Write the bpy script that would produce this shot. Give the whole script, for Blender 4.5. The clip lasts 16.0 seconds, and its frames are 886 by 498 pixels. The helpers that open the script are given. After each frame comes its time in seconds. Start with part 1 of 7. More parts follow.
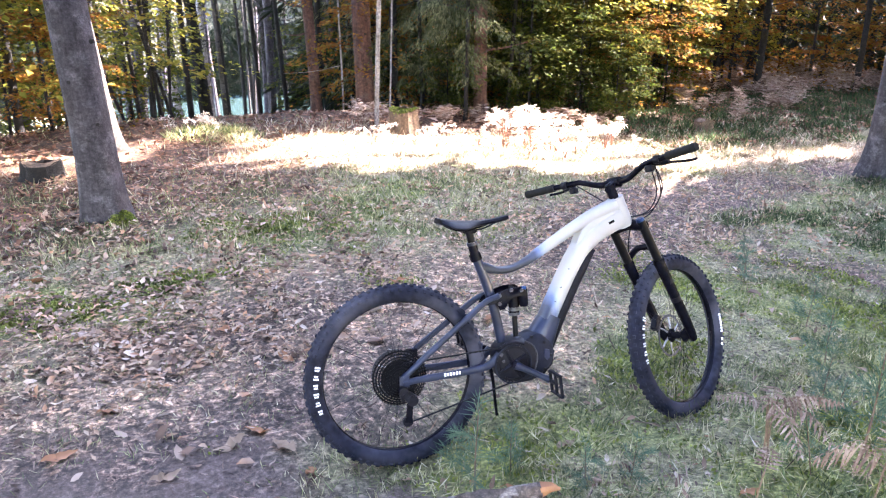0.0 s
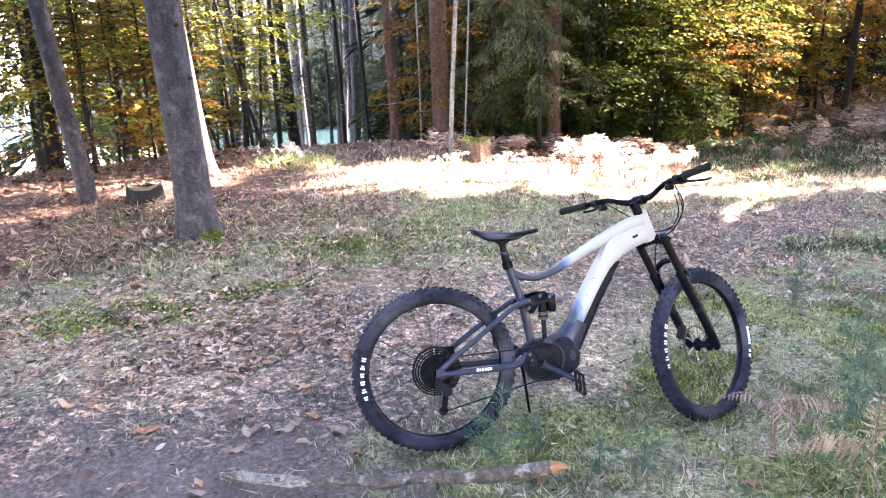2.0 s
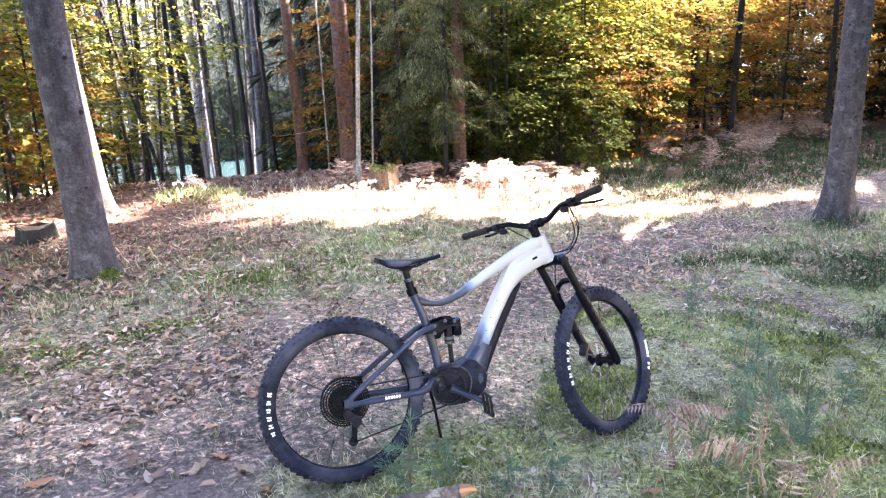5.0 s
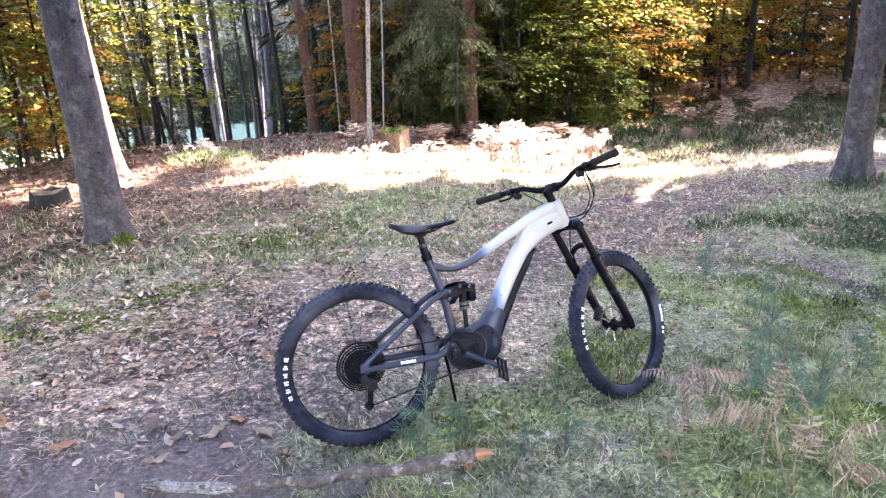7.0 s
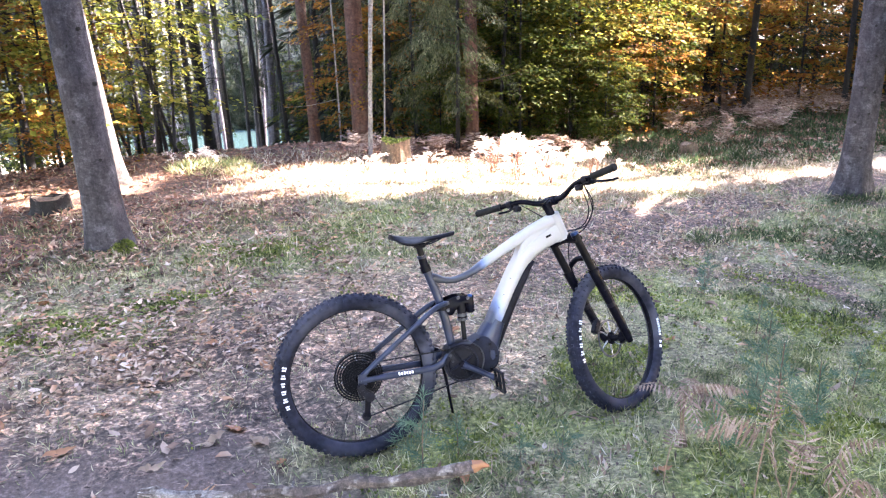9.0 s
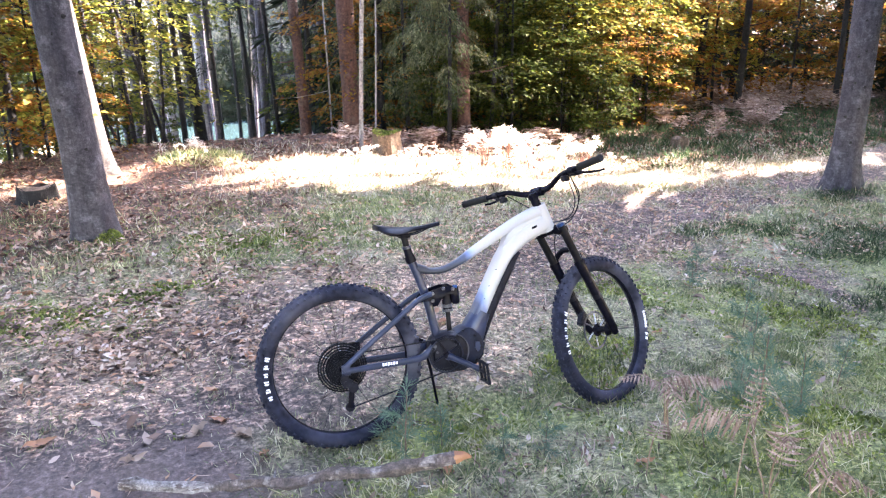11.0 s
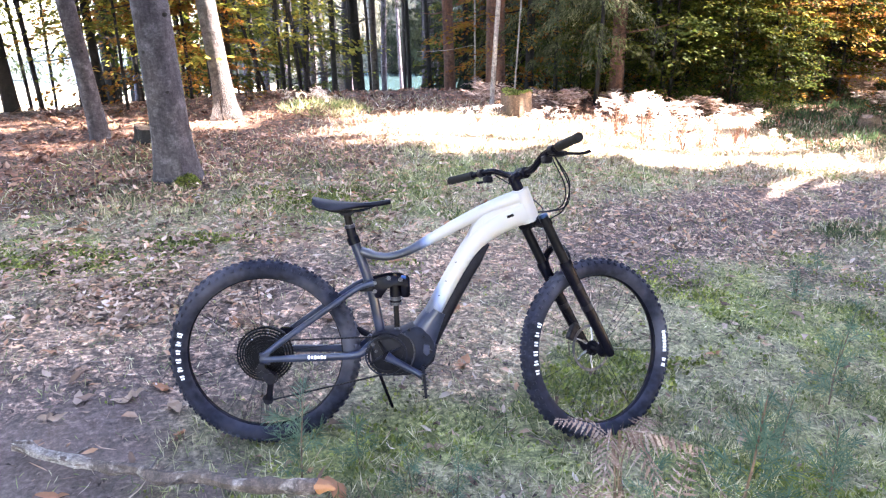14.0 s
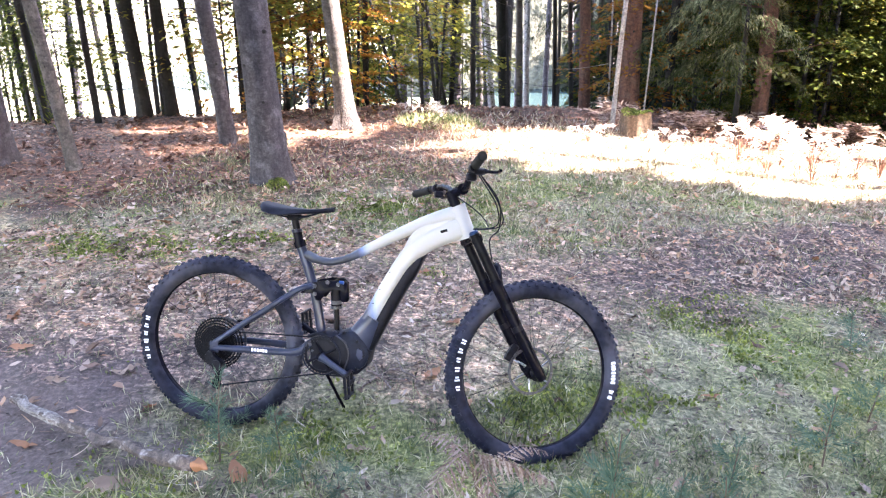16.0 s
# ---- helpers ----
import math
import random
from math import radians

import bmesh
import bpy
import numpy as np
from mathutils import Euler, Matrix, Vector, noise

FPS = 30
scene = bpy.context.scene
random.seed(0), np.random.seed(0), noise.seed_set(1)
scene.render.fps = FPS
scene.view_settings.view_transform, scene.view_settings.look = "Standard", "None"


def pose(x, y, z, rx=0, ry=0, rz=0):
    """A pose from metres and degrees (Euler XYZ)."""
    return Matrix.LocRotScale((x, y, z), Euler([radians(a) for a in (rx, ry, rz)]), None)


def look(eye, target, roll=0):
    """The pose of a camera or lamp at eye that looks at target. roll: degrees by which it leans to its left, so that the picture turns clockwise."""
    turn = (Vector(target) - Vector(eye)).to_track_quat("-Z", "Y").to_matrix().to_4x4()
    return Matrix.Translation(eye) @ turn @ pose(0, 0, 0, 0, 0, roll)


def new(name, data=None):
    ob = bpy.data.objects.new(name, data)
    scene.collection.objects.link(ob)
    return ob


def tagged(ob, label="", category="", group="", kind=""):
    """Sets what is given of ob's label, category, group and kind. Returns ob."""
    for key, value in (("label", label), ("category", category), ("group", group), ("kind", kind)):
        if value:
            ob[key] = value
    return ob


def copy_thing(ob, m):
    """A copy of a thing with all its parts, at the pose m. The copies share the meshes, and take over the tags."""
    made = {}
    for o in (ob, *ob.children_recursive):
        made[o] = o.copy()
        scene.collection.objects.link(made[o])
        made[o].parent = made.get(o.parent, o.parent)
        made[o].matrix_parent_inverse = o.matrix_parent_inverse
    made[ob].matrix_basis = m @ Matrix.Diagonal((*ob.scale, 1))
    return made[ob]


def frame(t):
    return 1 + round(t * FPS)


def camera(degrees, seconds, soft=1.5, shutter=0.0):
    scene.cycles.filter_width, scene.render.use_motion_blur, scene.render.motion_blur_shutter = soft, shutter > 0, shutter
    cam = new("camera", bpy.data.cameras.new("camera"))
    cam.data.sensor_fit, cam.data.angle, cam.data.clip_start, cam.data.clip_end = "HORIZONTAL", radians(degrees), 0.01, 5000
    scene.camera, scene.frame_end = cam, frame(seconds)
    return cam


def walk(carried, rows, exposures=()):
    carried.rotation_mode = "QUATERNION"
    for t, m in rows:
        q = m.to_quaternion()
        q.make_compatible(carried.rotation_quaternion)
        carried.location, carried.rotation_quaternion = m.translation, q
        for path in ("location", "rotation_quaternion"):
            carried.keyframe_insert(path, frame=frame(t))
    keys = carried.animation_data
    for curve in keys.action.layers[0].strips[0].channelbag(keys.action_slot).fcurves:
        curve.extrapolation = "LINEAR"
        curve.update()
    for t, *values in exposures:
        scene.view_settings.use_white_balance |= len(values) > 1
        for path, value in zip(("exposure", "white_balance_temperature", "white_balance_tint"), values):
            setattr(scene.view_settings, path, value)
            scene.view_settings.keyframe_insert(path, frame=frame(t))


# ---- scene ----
cam = camera(61.84, 16.0, 1.25)
EXPOSURE, SKY, SUN = 5.15, 0.13, 4.2
PATH = [
    (0, (-0.6812, -2.2987, 1.7127), (-0.0353, -0.5258, 1.0496), -0.10),
    (0.5, (-0.7301, -2.3776, 1.7338), (-0.1005, -0.5986, 1.0714), -0.91),
    (1, (-0.6869, -2.4893, 1.7391), (-0.1644, -0.6666, 1.1030), -1.29),
    (1.5, (-0.6175, -2.6268, 1.7272), (-0.1385, -0.7901, 1.0972), 0.04),
    (2, (-0.6034, -2.6961, 1.7349), (-0.1674, -0.8328, 1.1534), -1.31),
    (2.5, (-0.6076, -2.7183, 1.7326), (-0.0691, -0.8806, 1.1558), -0.65),
    (3, (-0.6003, -2.7223, 1.7318), (0.0704, -0.9211, 1.1787), 0.10),
    (3.5, (-0.5861, -2.7242, 1.7308), (0.1260, -0.9341, 1.1936), -0.26),
    (4, (-0.5659, -2.7267, 1.7300), (0.1571, -0.9353, 1.2120), -1.11),
    (4.2, (-0.5649, -2.7316, 1.7308), (0.1347, -0.9294, 1.2181), -1.46),
    (6.3, (-0.5582, -2.7276, 1.7637), (0.0797, -0.9138, 1.2133), -2.00),
    (6.5, (-0.5606, -2.7223, 1.7631), (0.0768, -0.9130, 1.1971), -2.47),
    (7, (-0.5734, -2.7124, 1.7572), (0.0494, -0.9146, 1.1406), -2.19),
    (7.5, (-0.5794, -2.7133, 1.7654), (0.0358, -0.9085, 1.1619), -1.82),
    (8, (-0.5825, -2.7188, 1.7671), (0.0435, -0.9161, 1.1684), -1.70),
    (10.3, (-0.5645, -2.7266, 1.7610), (0.0589, -0.9173, 1.1797), -1.29),
    (10.5, (-0.5653, -2.7271, 1.7557), (0.0592, -0.9258, 1.1511), -1.39),
    (11, (-0.5396, -2.7229, 1.7478), (0.1041, -0.9292, 1.1412), -1.00),
    (11.5, (-0.4690, -2.6364, 1.7288), (0.0279, -0.8161, 1.0657), -1.46),
    (12, (-0.3170, -2.4889, 1.7220), (0.0513, -0.6331, 1.0736), -0.23),
    (12.5, (-0.1691, -2.4317, 1.7139), (0.2036, -0.5624, 1.1080), -1.16),
    (13, (0.0987, -2.4711, 1.6974), (0.4189, -0.6002, 1.0672), 0.00),
    (13.5, (0.2898, -2.4870, 1.6865), (0.5043, -0.6078, 1.0366), -1.29),
    (14, (0.4661, -2.4221, 1.6748), (0.6135, -0.5563, 0.9698), -0.28),
    (14.5, (0.6770, -2.3467, 1.6756), (0.6672, -0.4638, 1.0014), -3.24),
    (15, (0.9265, -2.3574, 1.6693), (0.7621, -0.4667, 1.0382), -1.83),
    (15.5, (1.1749, -2.4440, 1.6832), (0.9330, -0.5677, 1.0343), -0.91),
    (16, (1.3550, -2.4478, 1.6763), (1.0319, -0.5880, 1.0156), -0.82),
]
walk(cam, [(t, look(eye, target, roll)) for t, eye, target, roll in PATH],
     exposures=[(0.0, EXPOSURE, 6800, 26), (16.0, EXPOSURE, 6800, 26)])

# ---- light ----
SUN_ELEV, SUN_AZ = 31.0, 7.0     # degrees; azimuth counted from +x towards +y
world = bpy.data.worlds.new("sky")
scene.world = world
world.use_nodes = True
wn = world.node_tree.nodes
wl = world.node_tree.links
sky = wn.new("ShaderNodeTexSky")
sky.sky_type = "NISHITA"
sky.sun_disc = False
sky.sun_elevation = radians(SUN_ELEV)
sky.sun_rotation = radians(90.0 - SUN_AZ)
wn["Background"].inputs["Strength"].default_value = SKY
wl.new(sky.outputs["Color"], wn["Background"].inputs["Color"])
sun_data = bpy.data.lights.new("sun", "SUN")
sun_data.energy, sun_data.angle, sun_data.color = SUN, radians(0.6), (1.0, 0.96, 0.90)
sun = new("sun", sun_data)
sd = Vector((math.cos(radians(SUN_ELEV)) * math.cos(radians(SUN_AZ)),
             math.cos(radians(SUN_ELEV)) * math.sin(radians(SUN_AZ)), math.sin(radians(SUN_ELEV))))
sun.matrix_world = look(sd * 60, (0, 0, 0))

rng = np.random.default_rng(7)


# ---- materials ----
def mat(name):
    m = bpy.data.materials.new(name)
    m.use_nodes = True
    return m, m.node_tree.nodes, m.node_tree.links, m.node_tree.nodes["Principled BSDF"]


def ramp(n, l, src, stops):
    r = n.new("ShaderNodeValToRGB")
    e = r.color_ramp.elements
    while len(e) < len(stops):
        e.new(0.5)
    for el, (p, c) in zip(e, stops):
        el.position, el.color = p, (*c, 1)
    l.new(src, r.inputs["Fac"])
    return r.outputs["Color"]


def noise_tex(n, l, scale, detail=4, rough=0.6, stretch=None, coords="Object"):
    tc = n.new("ShaderNodeTexCoord")
    t = n.new("ShaderNodeTexNoise")
    t.inputs["Scale"].default_value, t.inputs["Detail"].default_value, t.inputs["Roughness"].default_value = scale, detail, rough
    if stretch:
        mp = n.new("ShaderNodeMapping")
        mp.inputs["Scale"].default_value = stretch
        l.new(tc.outputs[coords], mp.inputs["Vector"])
        l.new(mp.outputs["Vector"], t.inputs["Vector"])
    else:
        l.new(tc.outputs[coords], t.inputs["Vector"])
    return t.outputs["Fac"]


def bump(n, l, p, src, strength, dist):
    b = n.new("ShaderNodeBump")
    b.inputs["Strength"].default_value, b.inputs["Distance"].default_value = strength, dist
    l.new(src, b.inputs["Height"])
    l.new(b.outputs["Normal"], p.inputs["Normal"])


def mix(n, l, fac, a, b, mode="MIX"):
    m = n.new("ShaderNodeMix")
    m.data_type, m.blend_type = "RGBA", mode
    for sock, v in ((m.inputs[0], fac), (m.inputs[6], a), (m.inputs[7], b)):
        if isinstance(v, (int, float)):
            sock.default_value = v
        elif isinstance(v, tuple):
            sock.default_value = (*v, 1)
        else:
            l.new(v, sock)
    return m.outputs[2]


def plain(name, c1, c2, rough, metal=0.0, scale=30, bump_s=0.1, dist=0.002, coat=0.0, spec=0.3):
    m, n, l, p = mat(name)
    f = noise_tex(n, l, scale)
    l.new(ramp(n, l, f, [(0.3, c1), (0.7, c2)]), p.inputs["Base Color"])
    p.inputs["Roughness"].default_value, p.inputs["Metallic"].default_value = rough, metal
    p.inputs["Coat Weight"].default_value = coat
    p.inputs["Specular IOR Level"].default_value = spec
    if bump_s:
        bump(n, l, p, f, bump_s, dist)
    return m


def bark(name, dark, light, scale=5.0, moss=0.0, lichen=(0.30, 0.30, 0.26)):
    m, n, l, p = mat(name)
    f1 = noise_tex(n, l, scale * 3.4, 6, 0.7, (1, 1, 0.28))
    f2 = noise_tex(n, l, scale * 1.7, 4, 0.6)
    tc = n.new("ShaderNodeTexCoord")
    mp = n.new("ShaderNodeMapping")
    mp.inputs["Scale"].default_value = (1, 1, 0.42)
    vo = n.new("ShaderNodeTexVoronoi")
    vo.feature = "DISTANCE_TO_EDGE"
    vo.inputs["Scale"].default_value = scale * 24
    vo.inputs["Randomness"].default_value = 1.0
    l.new(tc.outputs["Object"], mp.inputs["Vector"])
    l.new(mp.outputs["Vector"], vo.inputs["Vector"])
    base = ramp(n, l, f1, [(0.28, dark), (0.72, light)])
    patch = ramp(n, l, f2, [(0.52, (0, 0, 0)), (0.68, (1, 1, 1))])
    col = mix(n, l, patch, base, lichen)
    crack = ramp(n, l, vo.outputs["Distance"], [(0.0, (0.30, 0.28, 0.27)), (0.30, (1.05, 1.05, 1.05))])
    f3 = noise_tex(n, l, scale * 14, 4, 0.7)
    col = mix(n, l, 0.7, col, ramp(n, l, f3, [(0.30, (0.40, 0.39, 0.40)), (0.70, (1.5, 1.47, 1.43))]), "MULTIPLY")
    f4 = noise_tex(n, l, scale * 6, 6, 0.7, (0.7, 0.7, 1.2))
    col = mix(n, l, 0.6, col, ramp(n, l, f4, [(0.40, (0.42, 0.41, 0.42)), (0.50, (1.0, 1.0, 1.0)), (0.64, (1.45, 1.42, 1.38))]), "MULTIPLY")
    col = mix(n, l, 0.38, col, crack, "MULTIPLY")
    l.new(col, p.inputs["Base Color"])
    p.inputs["Roughness"].default_value = 0.92
    hgt = mix(n, l, 0.22, mix(n, l, 0.5, f1, f4), crack)
    bump(n, l, p, hgt, 1.0, 0.022)
    return m


def leaf_mat(name, stops, trans=0.45, rough=0.55, drift=0.0, drift_scale=1.6, clump=(1.3, 0.62, 1.15)):
    """Thin leaf: every leaf has its own colour, neighbours drift together, light passes through."""
    m, n, l, p = mat(name)
    g = n.new("ShaderNodeNewGeometry")
    fac = g.outputs["Random Per Island"]
    if drift:
        sway = n.new("ShaderNodeMath")
        sway.operation = "MULTIPLY_ADD"
        l.new(noise_tex(n, l, drift_scale, 2), sway.inputs[0])
        sway.inputs[1].default_value, sway.inputs[2].default_value = 2.2 * drift, -1.1 * drift + 0.5 * drift
        own = n.new("ShaderNodeMath")
        own.operation, own.use_clamp = "MULTIPLY_ADD", True
        l.new(fac, own.inputs[0])
        own.inputs[1].default_value = 1.0 - drift
        l.new(sway.outputs[0], own.inputs[2])
        fac = own.outputs[0]
    col = ramp(n, l, fac, stops)
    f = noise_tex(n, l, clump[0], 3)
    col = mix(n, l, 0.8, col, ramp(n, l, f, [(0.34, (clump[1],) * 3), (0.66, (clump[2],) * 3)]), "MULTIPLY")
    l.new(col, p.inputs["Base Color"])
    p.inputs["Roughness"].default_value = max(rough, 0.7)
    p.inputs["Specular IOR Level"].default_value = 0.15
    tr = n.new("ShaderNodeBsdfTranslucent")
    l.new(col, tr.inputs["Color"])
    ms = n.new("ShaderNodeMixShader")
    ms.inputs[0].default_value = trans
    l.new(p.outputs[0], ms.inputs[1])
    l.new(tr.outputs[0], ms.inputs[2])
    l.new(ms.outputs[0], n["Material Output"].inputs["Surface"])
    return m


M_BARK_SPRUCE = bark("bark_spruce", (0.018, 0.0155, 0.019), (0.093, 0.082, 0.093), 5.0, lichen=(0.120, 0.114, 0.126))
M_BARK_RED = bark("bark_red", (0.040, 0.021, 0.015), (0.19, 0.090, 0.060), 4.0, lichen=(0.14, 0.088, 0.068))
# pale trunk bark, made whitish to stand in for sunlight on it
M_BARK_SUNLIT = bark("bark_sunlit", (0.16, 0.145, 0.13), (0.50, 0.47, 0.43), 4.0, lichen=(0.36, 0.34, 0.31))
# dark bark taken to near-black, the wood's shade put into its colour
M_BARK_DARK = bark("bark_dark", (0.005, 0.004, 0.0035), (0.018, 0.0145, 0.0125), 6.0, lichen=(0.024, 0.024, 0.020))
M_BARK_BEECH = bark("bark_beech", (0.060, 0.051, 0.047), (0.12, 0.106, 0.096), 3.0, lichen=(0.15, 0.138, 0.125))
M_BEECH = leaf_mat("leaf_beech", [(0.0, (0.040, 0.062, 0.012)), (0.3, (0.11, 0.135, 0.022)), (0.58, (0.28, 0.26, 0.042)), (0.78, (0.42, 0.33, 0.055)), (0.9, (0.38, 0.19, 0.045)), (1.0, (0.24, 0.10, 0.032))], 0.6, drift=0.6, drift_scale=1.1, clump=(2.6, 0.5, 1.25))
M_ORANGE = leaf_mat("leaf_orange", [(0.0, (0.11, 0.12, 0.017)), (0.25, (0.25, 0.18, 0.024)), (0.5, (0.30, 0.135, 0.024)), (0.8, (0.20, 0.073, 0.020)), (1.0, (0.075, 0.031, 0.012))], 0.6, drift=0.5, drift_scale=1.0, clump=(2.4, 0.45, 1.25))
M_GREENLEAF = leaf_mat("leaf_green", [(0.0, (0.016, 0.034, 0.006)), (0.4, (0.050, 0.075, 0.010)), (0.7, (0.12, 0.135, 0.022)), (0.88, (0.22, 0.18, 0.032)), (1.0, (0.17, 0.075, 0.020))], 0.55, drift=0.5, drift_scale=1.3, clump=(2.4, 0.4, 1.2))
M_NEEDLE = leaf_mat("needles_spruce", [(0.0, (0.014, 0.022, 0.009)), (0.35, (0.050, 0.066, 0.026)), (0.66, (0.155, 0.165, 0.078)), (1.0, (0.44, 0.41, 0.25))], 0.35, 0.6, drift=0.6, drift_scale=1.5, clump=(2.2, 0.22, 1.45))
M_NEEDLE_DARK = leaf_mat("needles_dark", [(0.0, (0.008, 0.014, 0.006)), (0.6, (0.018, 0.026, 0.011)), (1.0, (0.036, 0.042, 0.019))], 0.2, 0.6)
M_SEEDLING = leaf_mat("needles_seedling", [(0.0, (0.06, 0.13, 0.085)), (0.5, (0.11, 0.19, 0.13)), (1.0, (0.20, 0.28, 0.18))], 0.35, 0.5)
M_LITTER = leaf_mat("leaf_litter", [(0.0, (0.022, 0.014, 0.011)), (0.20, (0.080, 0.050, 0.036)), (0.42, (0.22, 0.140, 0.100)), (0.60, (0.42, 0.31, 0.24)), (0.70, (0.36, 0.19, 0.105)), (0.80, (0.50, 0.395, 0.315)), (0.94, (0.56, 0.47, 0.39)), (1.0, (0.70, 0.61, 0.53))], 0.12, 0.6, drift=0.3, drift_scale=5.0, clump=(6.0, 0.55, 1.3))
M_LITTER_RED = leaf_mat("leaf_litter_red", [(0.0, (0.024, 0.014, 0.011)), (0.33, (0.115, 0.054, 0.034)), (0.60, (0.26, 0.130, 0.080)), (0.82, (0.40, 0.26, 0.185)), (1.0, (0.62, 0.50, 0.41))], 0.15, 0.6, drift=0.35, drift_scale=2.4, clump=(3.2, 0.45, 1.35))
M_BIGLEAF = leaf_mat("leaf_fallen", [(0.0, (0.22, 0.095, 0.045)), (0.5, (0.37, 0.18, 0.095)), (1.0, (0.30, 0.12, 0.055))], 0.2, 0.5)
M_TANLEAF = leaf_mat("leaf_fallen_tan", [(0.0, (0.22, 0.145, 0.10)), (1.0, (0.38, 0.27, 0.19))], 0.2, 0.5)
M_GRASS = leaf_mat("grass", [(0.0, (0.022, 0.042, 0.022)), (0.24, (0.098, 0.148, 0.062)), (0.46, (0.28, 0.30, 0.125)), (0.68, (0.55, 0.49, 0.29)), (1.0, (0.78, 0.70, 0.53))], 0.35, 0.6, drift=0.45, drift_scale=6.0, clump=(8.0, 0.45, 1.45))
M_MOSS = leaf_mat("moss", [(0.0, (0.030, 0.052, 0.015)), (0.45, (0.15, 0.19, 0.040)), (0.8, (0.34, 0.36, 0.090)), (1.0, (0.56, 0.55, 0.17))], 0.3, 0.7, drift=0.45, drift_scale=5.0, clump=(9.0, 0.5, 1.4))
M_FERN = leaf_mat("fern_brown", [(0.0, (0.13, 0.080, 0.062)), (0.5, (0.34, 0.235, 0.18)), (1.0, (0.66, 0.53, 0.44))], 0.3, 0.6, drift=0.4, drift_scale=9.0)
# dry fronds whitened beyond their straw tone, sunlight put into the colour
M_FERN_PALE_LIT = leaf_mat("fern_pale_lit", [(0.0, (0.50, 0.40, 0.32)), (0.5, (0.68, 0.59, 0.51)), (1.0, (0.80, 0.74, 0.68))], 0.4, 0.6, clump=(5.0, 0.7, 1.15))
M_WOOD = bark("dead_wood", (0.17, 0.115, 0.09), (0.42, 0.34, 0.29), 7.0, lichen=(0.50, 0.45, 0.40))
M_CUT = plain("cut_wood", (0.22, 0.14, 0.07), (0.40, 0.28, 0.15), 0.9, 0, 20, 0.4, 0.006)
M_STEM = plain("stem", (0.10, 0.065, 0.045), (0.22, 0.15, 0.10), 0.8, 0, 60, 0.2)


def tyre_mat():
    """Black rubber with patches of dried dust."""
    m, n, l, p = mat("tyre_rubber")
    f = noise_tex(n, l, 26, 5)
    g = noise_tex(n, l, 5.0, 4)
    col = ramp(n, l, f, [(0.3, (0.004, 0.005, 0.010)), (0.7, (0.016, 0.018, 0.033))])
    col = mix(n, l, ramp(n, l, g, [(0.44, (0, 0, 0)), (0.68, (0.6, 0.6, 0.6))]), col, (0.085, 0.085, 0.108))
    l.new(col, p.inputs["Base Color"])
    p.inputs["Roughness"].default_value, p.inputs["Specular IOR Level"].default_value = 0.75, 0.12
    bump(n, l, p, f, 0.25, 0.001)
    return m


M_TYRE = tyre_mat()
M_BLACK = plain("black_anodised", (0.002, 0.002, 0.004), (0.006, 0.006, 0.011), 0.24, 0.0, 40, 0.05, 0.0005, 0.0, 0.06)
M_SATIN = plain("black_plastic", (0.003, 0.003, 0.005), (0.010, 0.010, 0.016), 0.45, 0, 50, 0.12, 0.0006, 0.0, 0.1)
M_GRIP = plain("grip_rubber", (0.003, 0.003, 0.003), (0.009, 0.009, 0.009), 0.85, 0, 90, 0.5, 0.001)
M_GREY = plain("frame_grey", (0.010, 0.014, 0.030), (0.020, 0.027, 0.056), 0.36, 0.0, 14, 0.05, 0.0005, 0.25, 0.22)
M_BOLT = plain("bolt_grey", (0.03, 0.03, 0.036), (0.08, 0.08, 0.09), 0.4, 0.4, 60, 0.1, 0.0004)
M_STEEL = plain("steel", (0.30, 0.30, 0.31), (0.48, 0.48, 0.49), 0.32, 0.9, 60, 0.1, 0.0004)
M_DARKSTEEL = plain("dark_steel", (0.003, 0.003, 0.005), (0.010, 0.010, 0.014), 0.5, 0.0, 50, 0.2, 0.0006, 0.0, 0.07)
M_MOTOR = plain("motor_cast", (0.005, 0.006, 0.012), (0.014, 0.017, 0.030), 0.40, 0.0, 30, 0.15, 0.0006, 0.0, 0.08)
M_WHITE = plain("white_print", (0.74, 0.74, 0.74), (0.84, 0.84, 0.84), 0.6, 0, 60, 0.0)
M_STANCHION = plain("stanchion", (0.003, 0.003, 0.004), (0.008, 0.008, 0.010), 0.3, 0.0, 30, 0.0, 0.001, 0.0, 0.07)


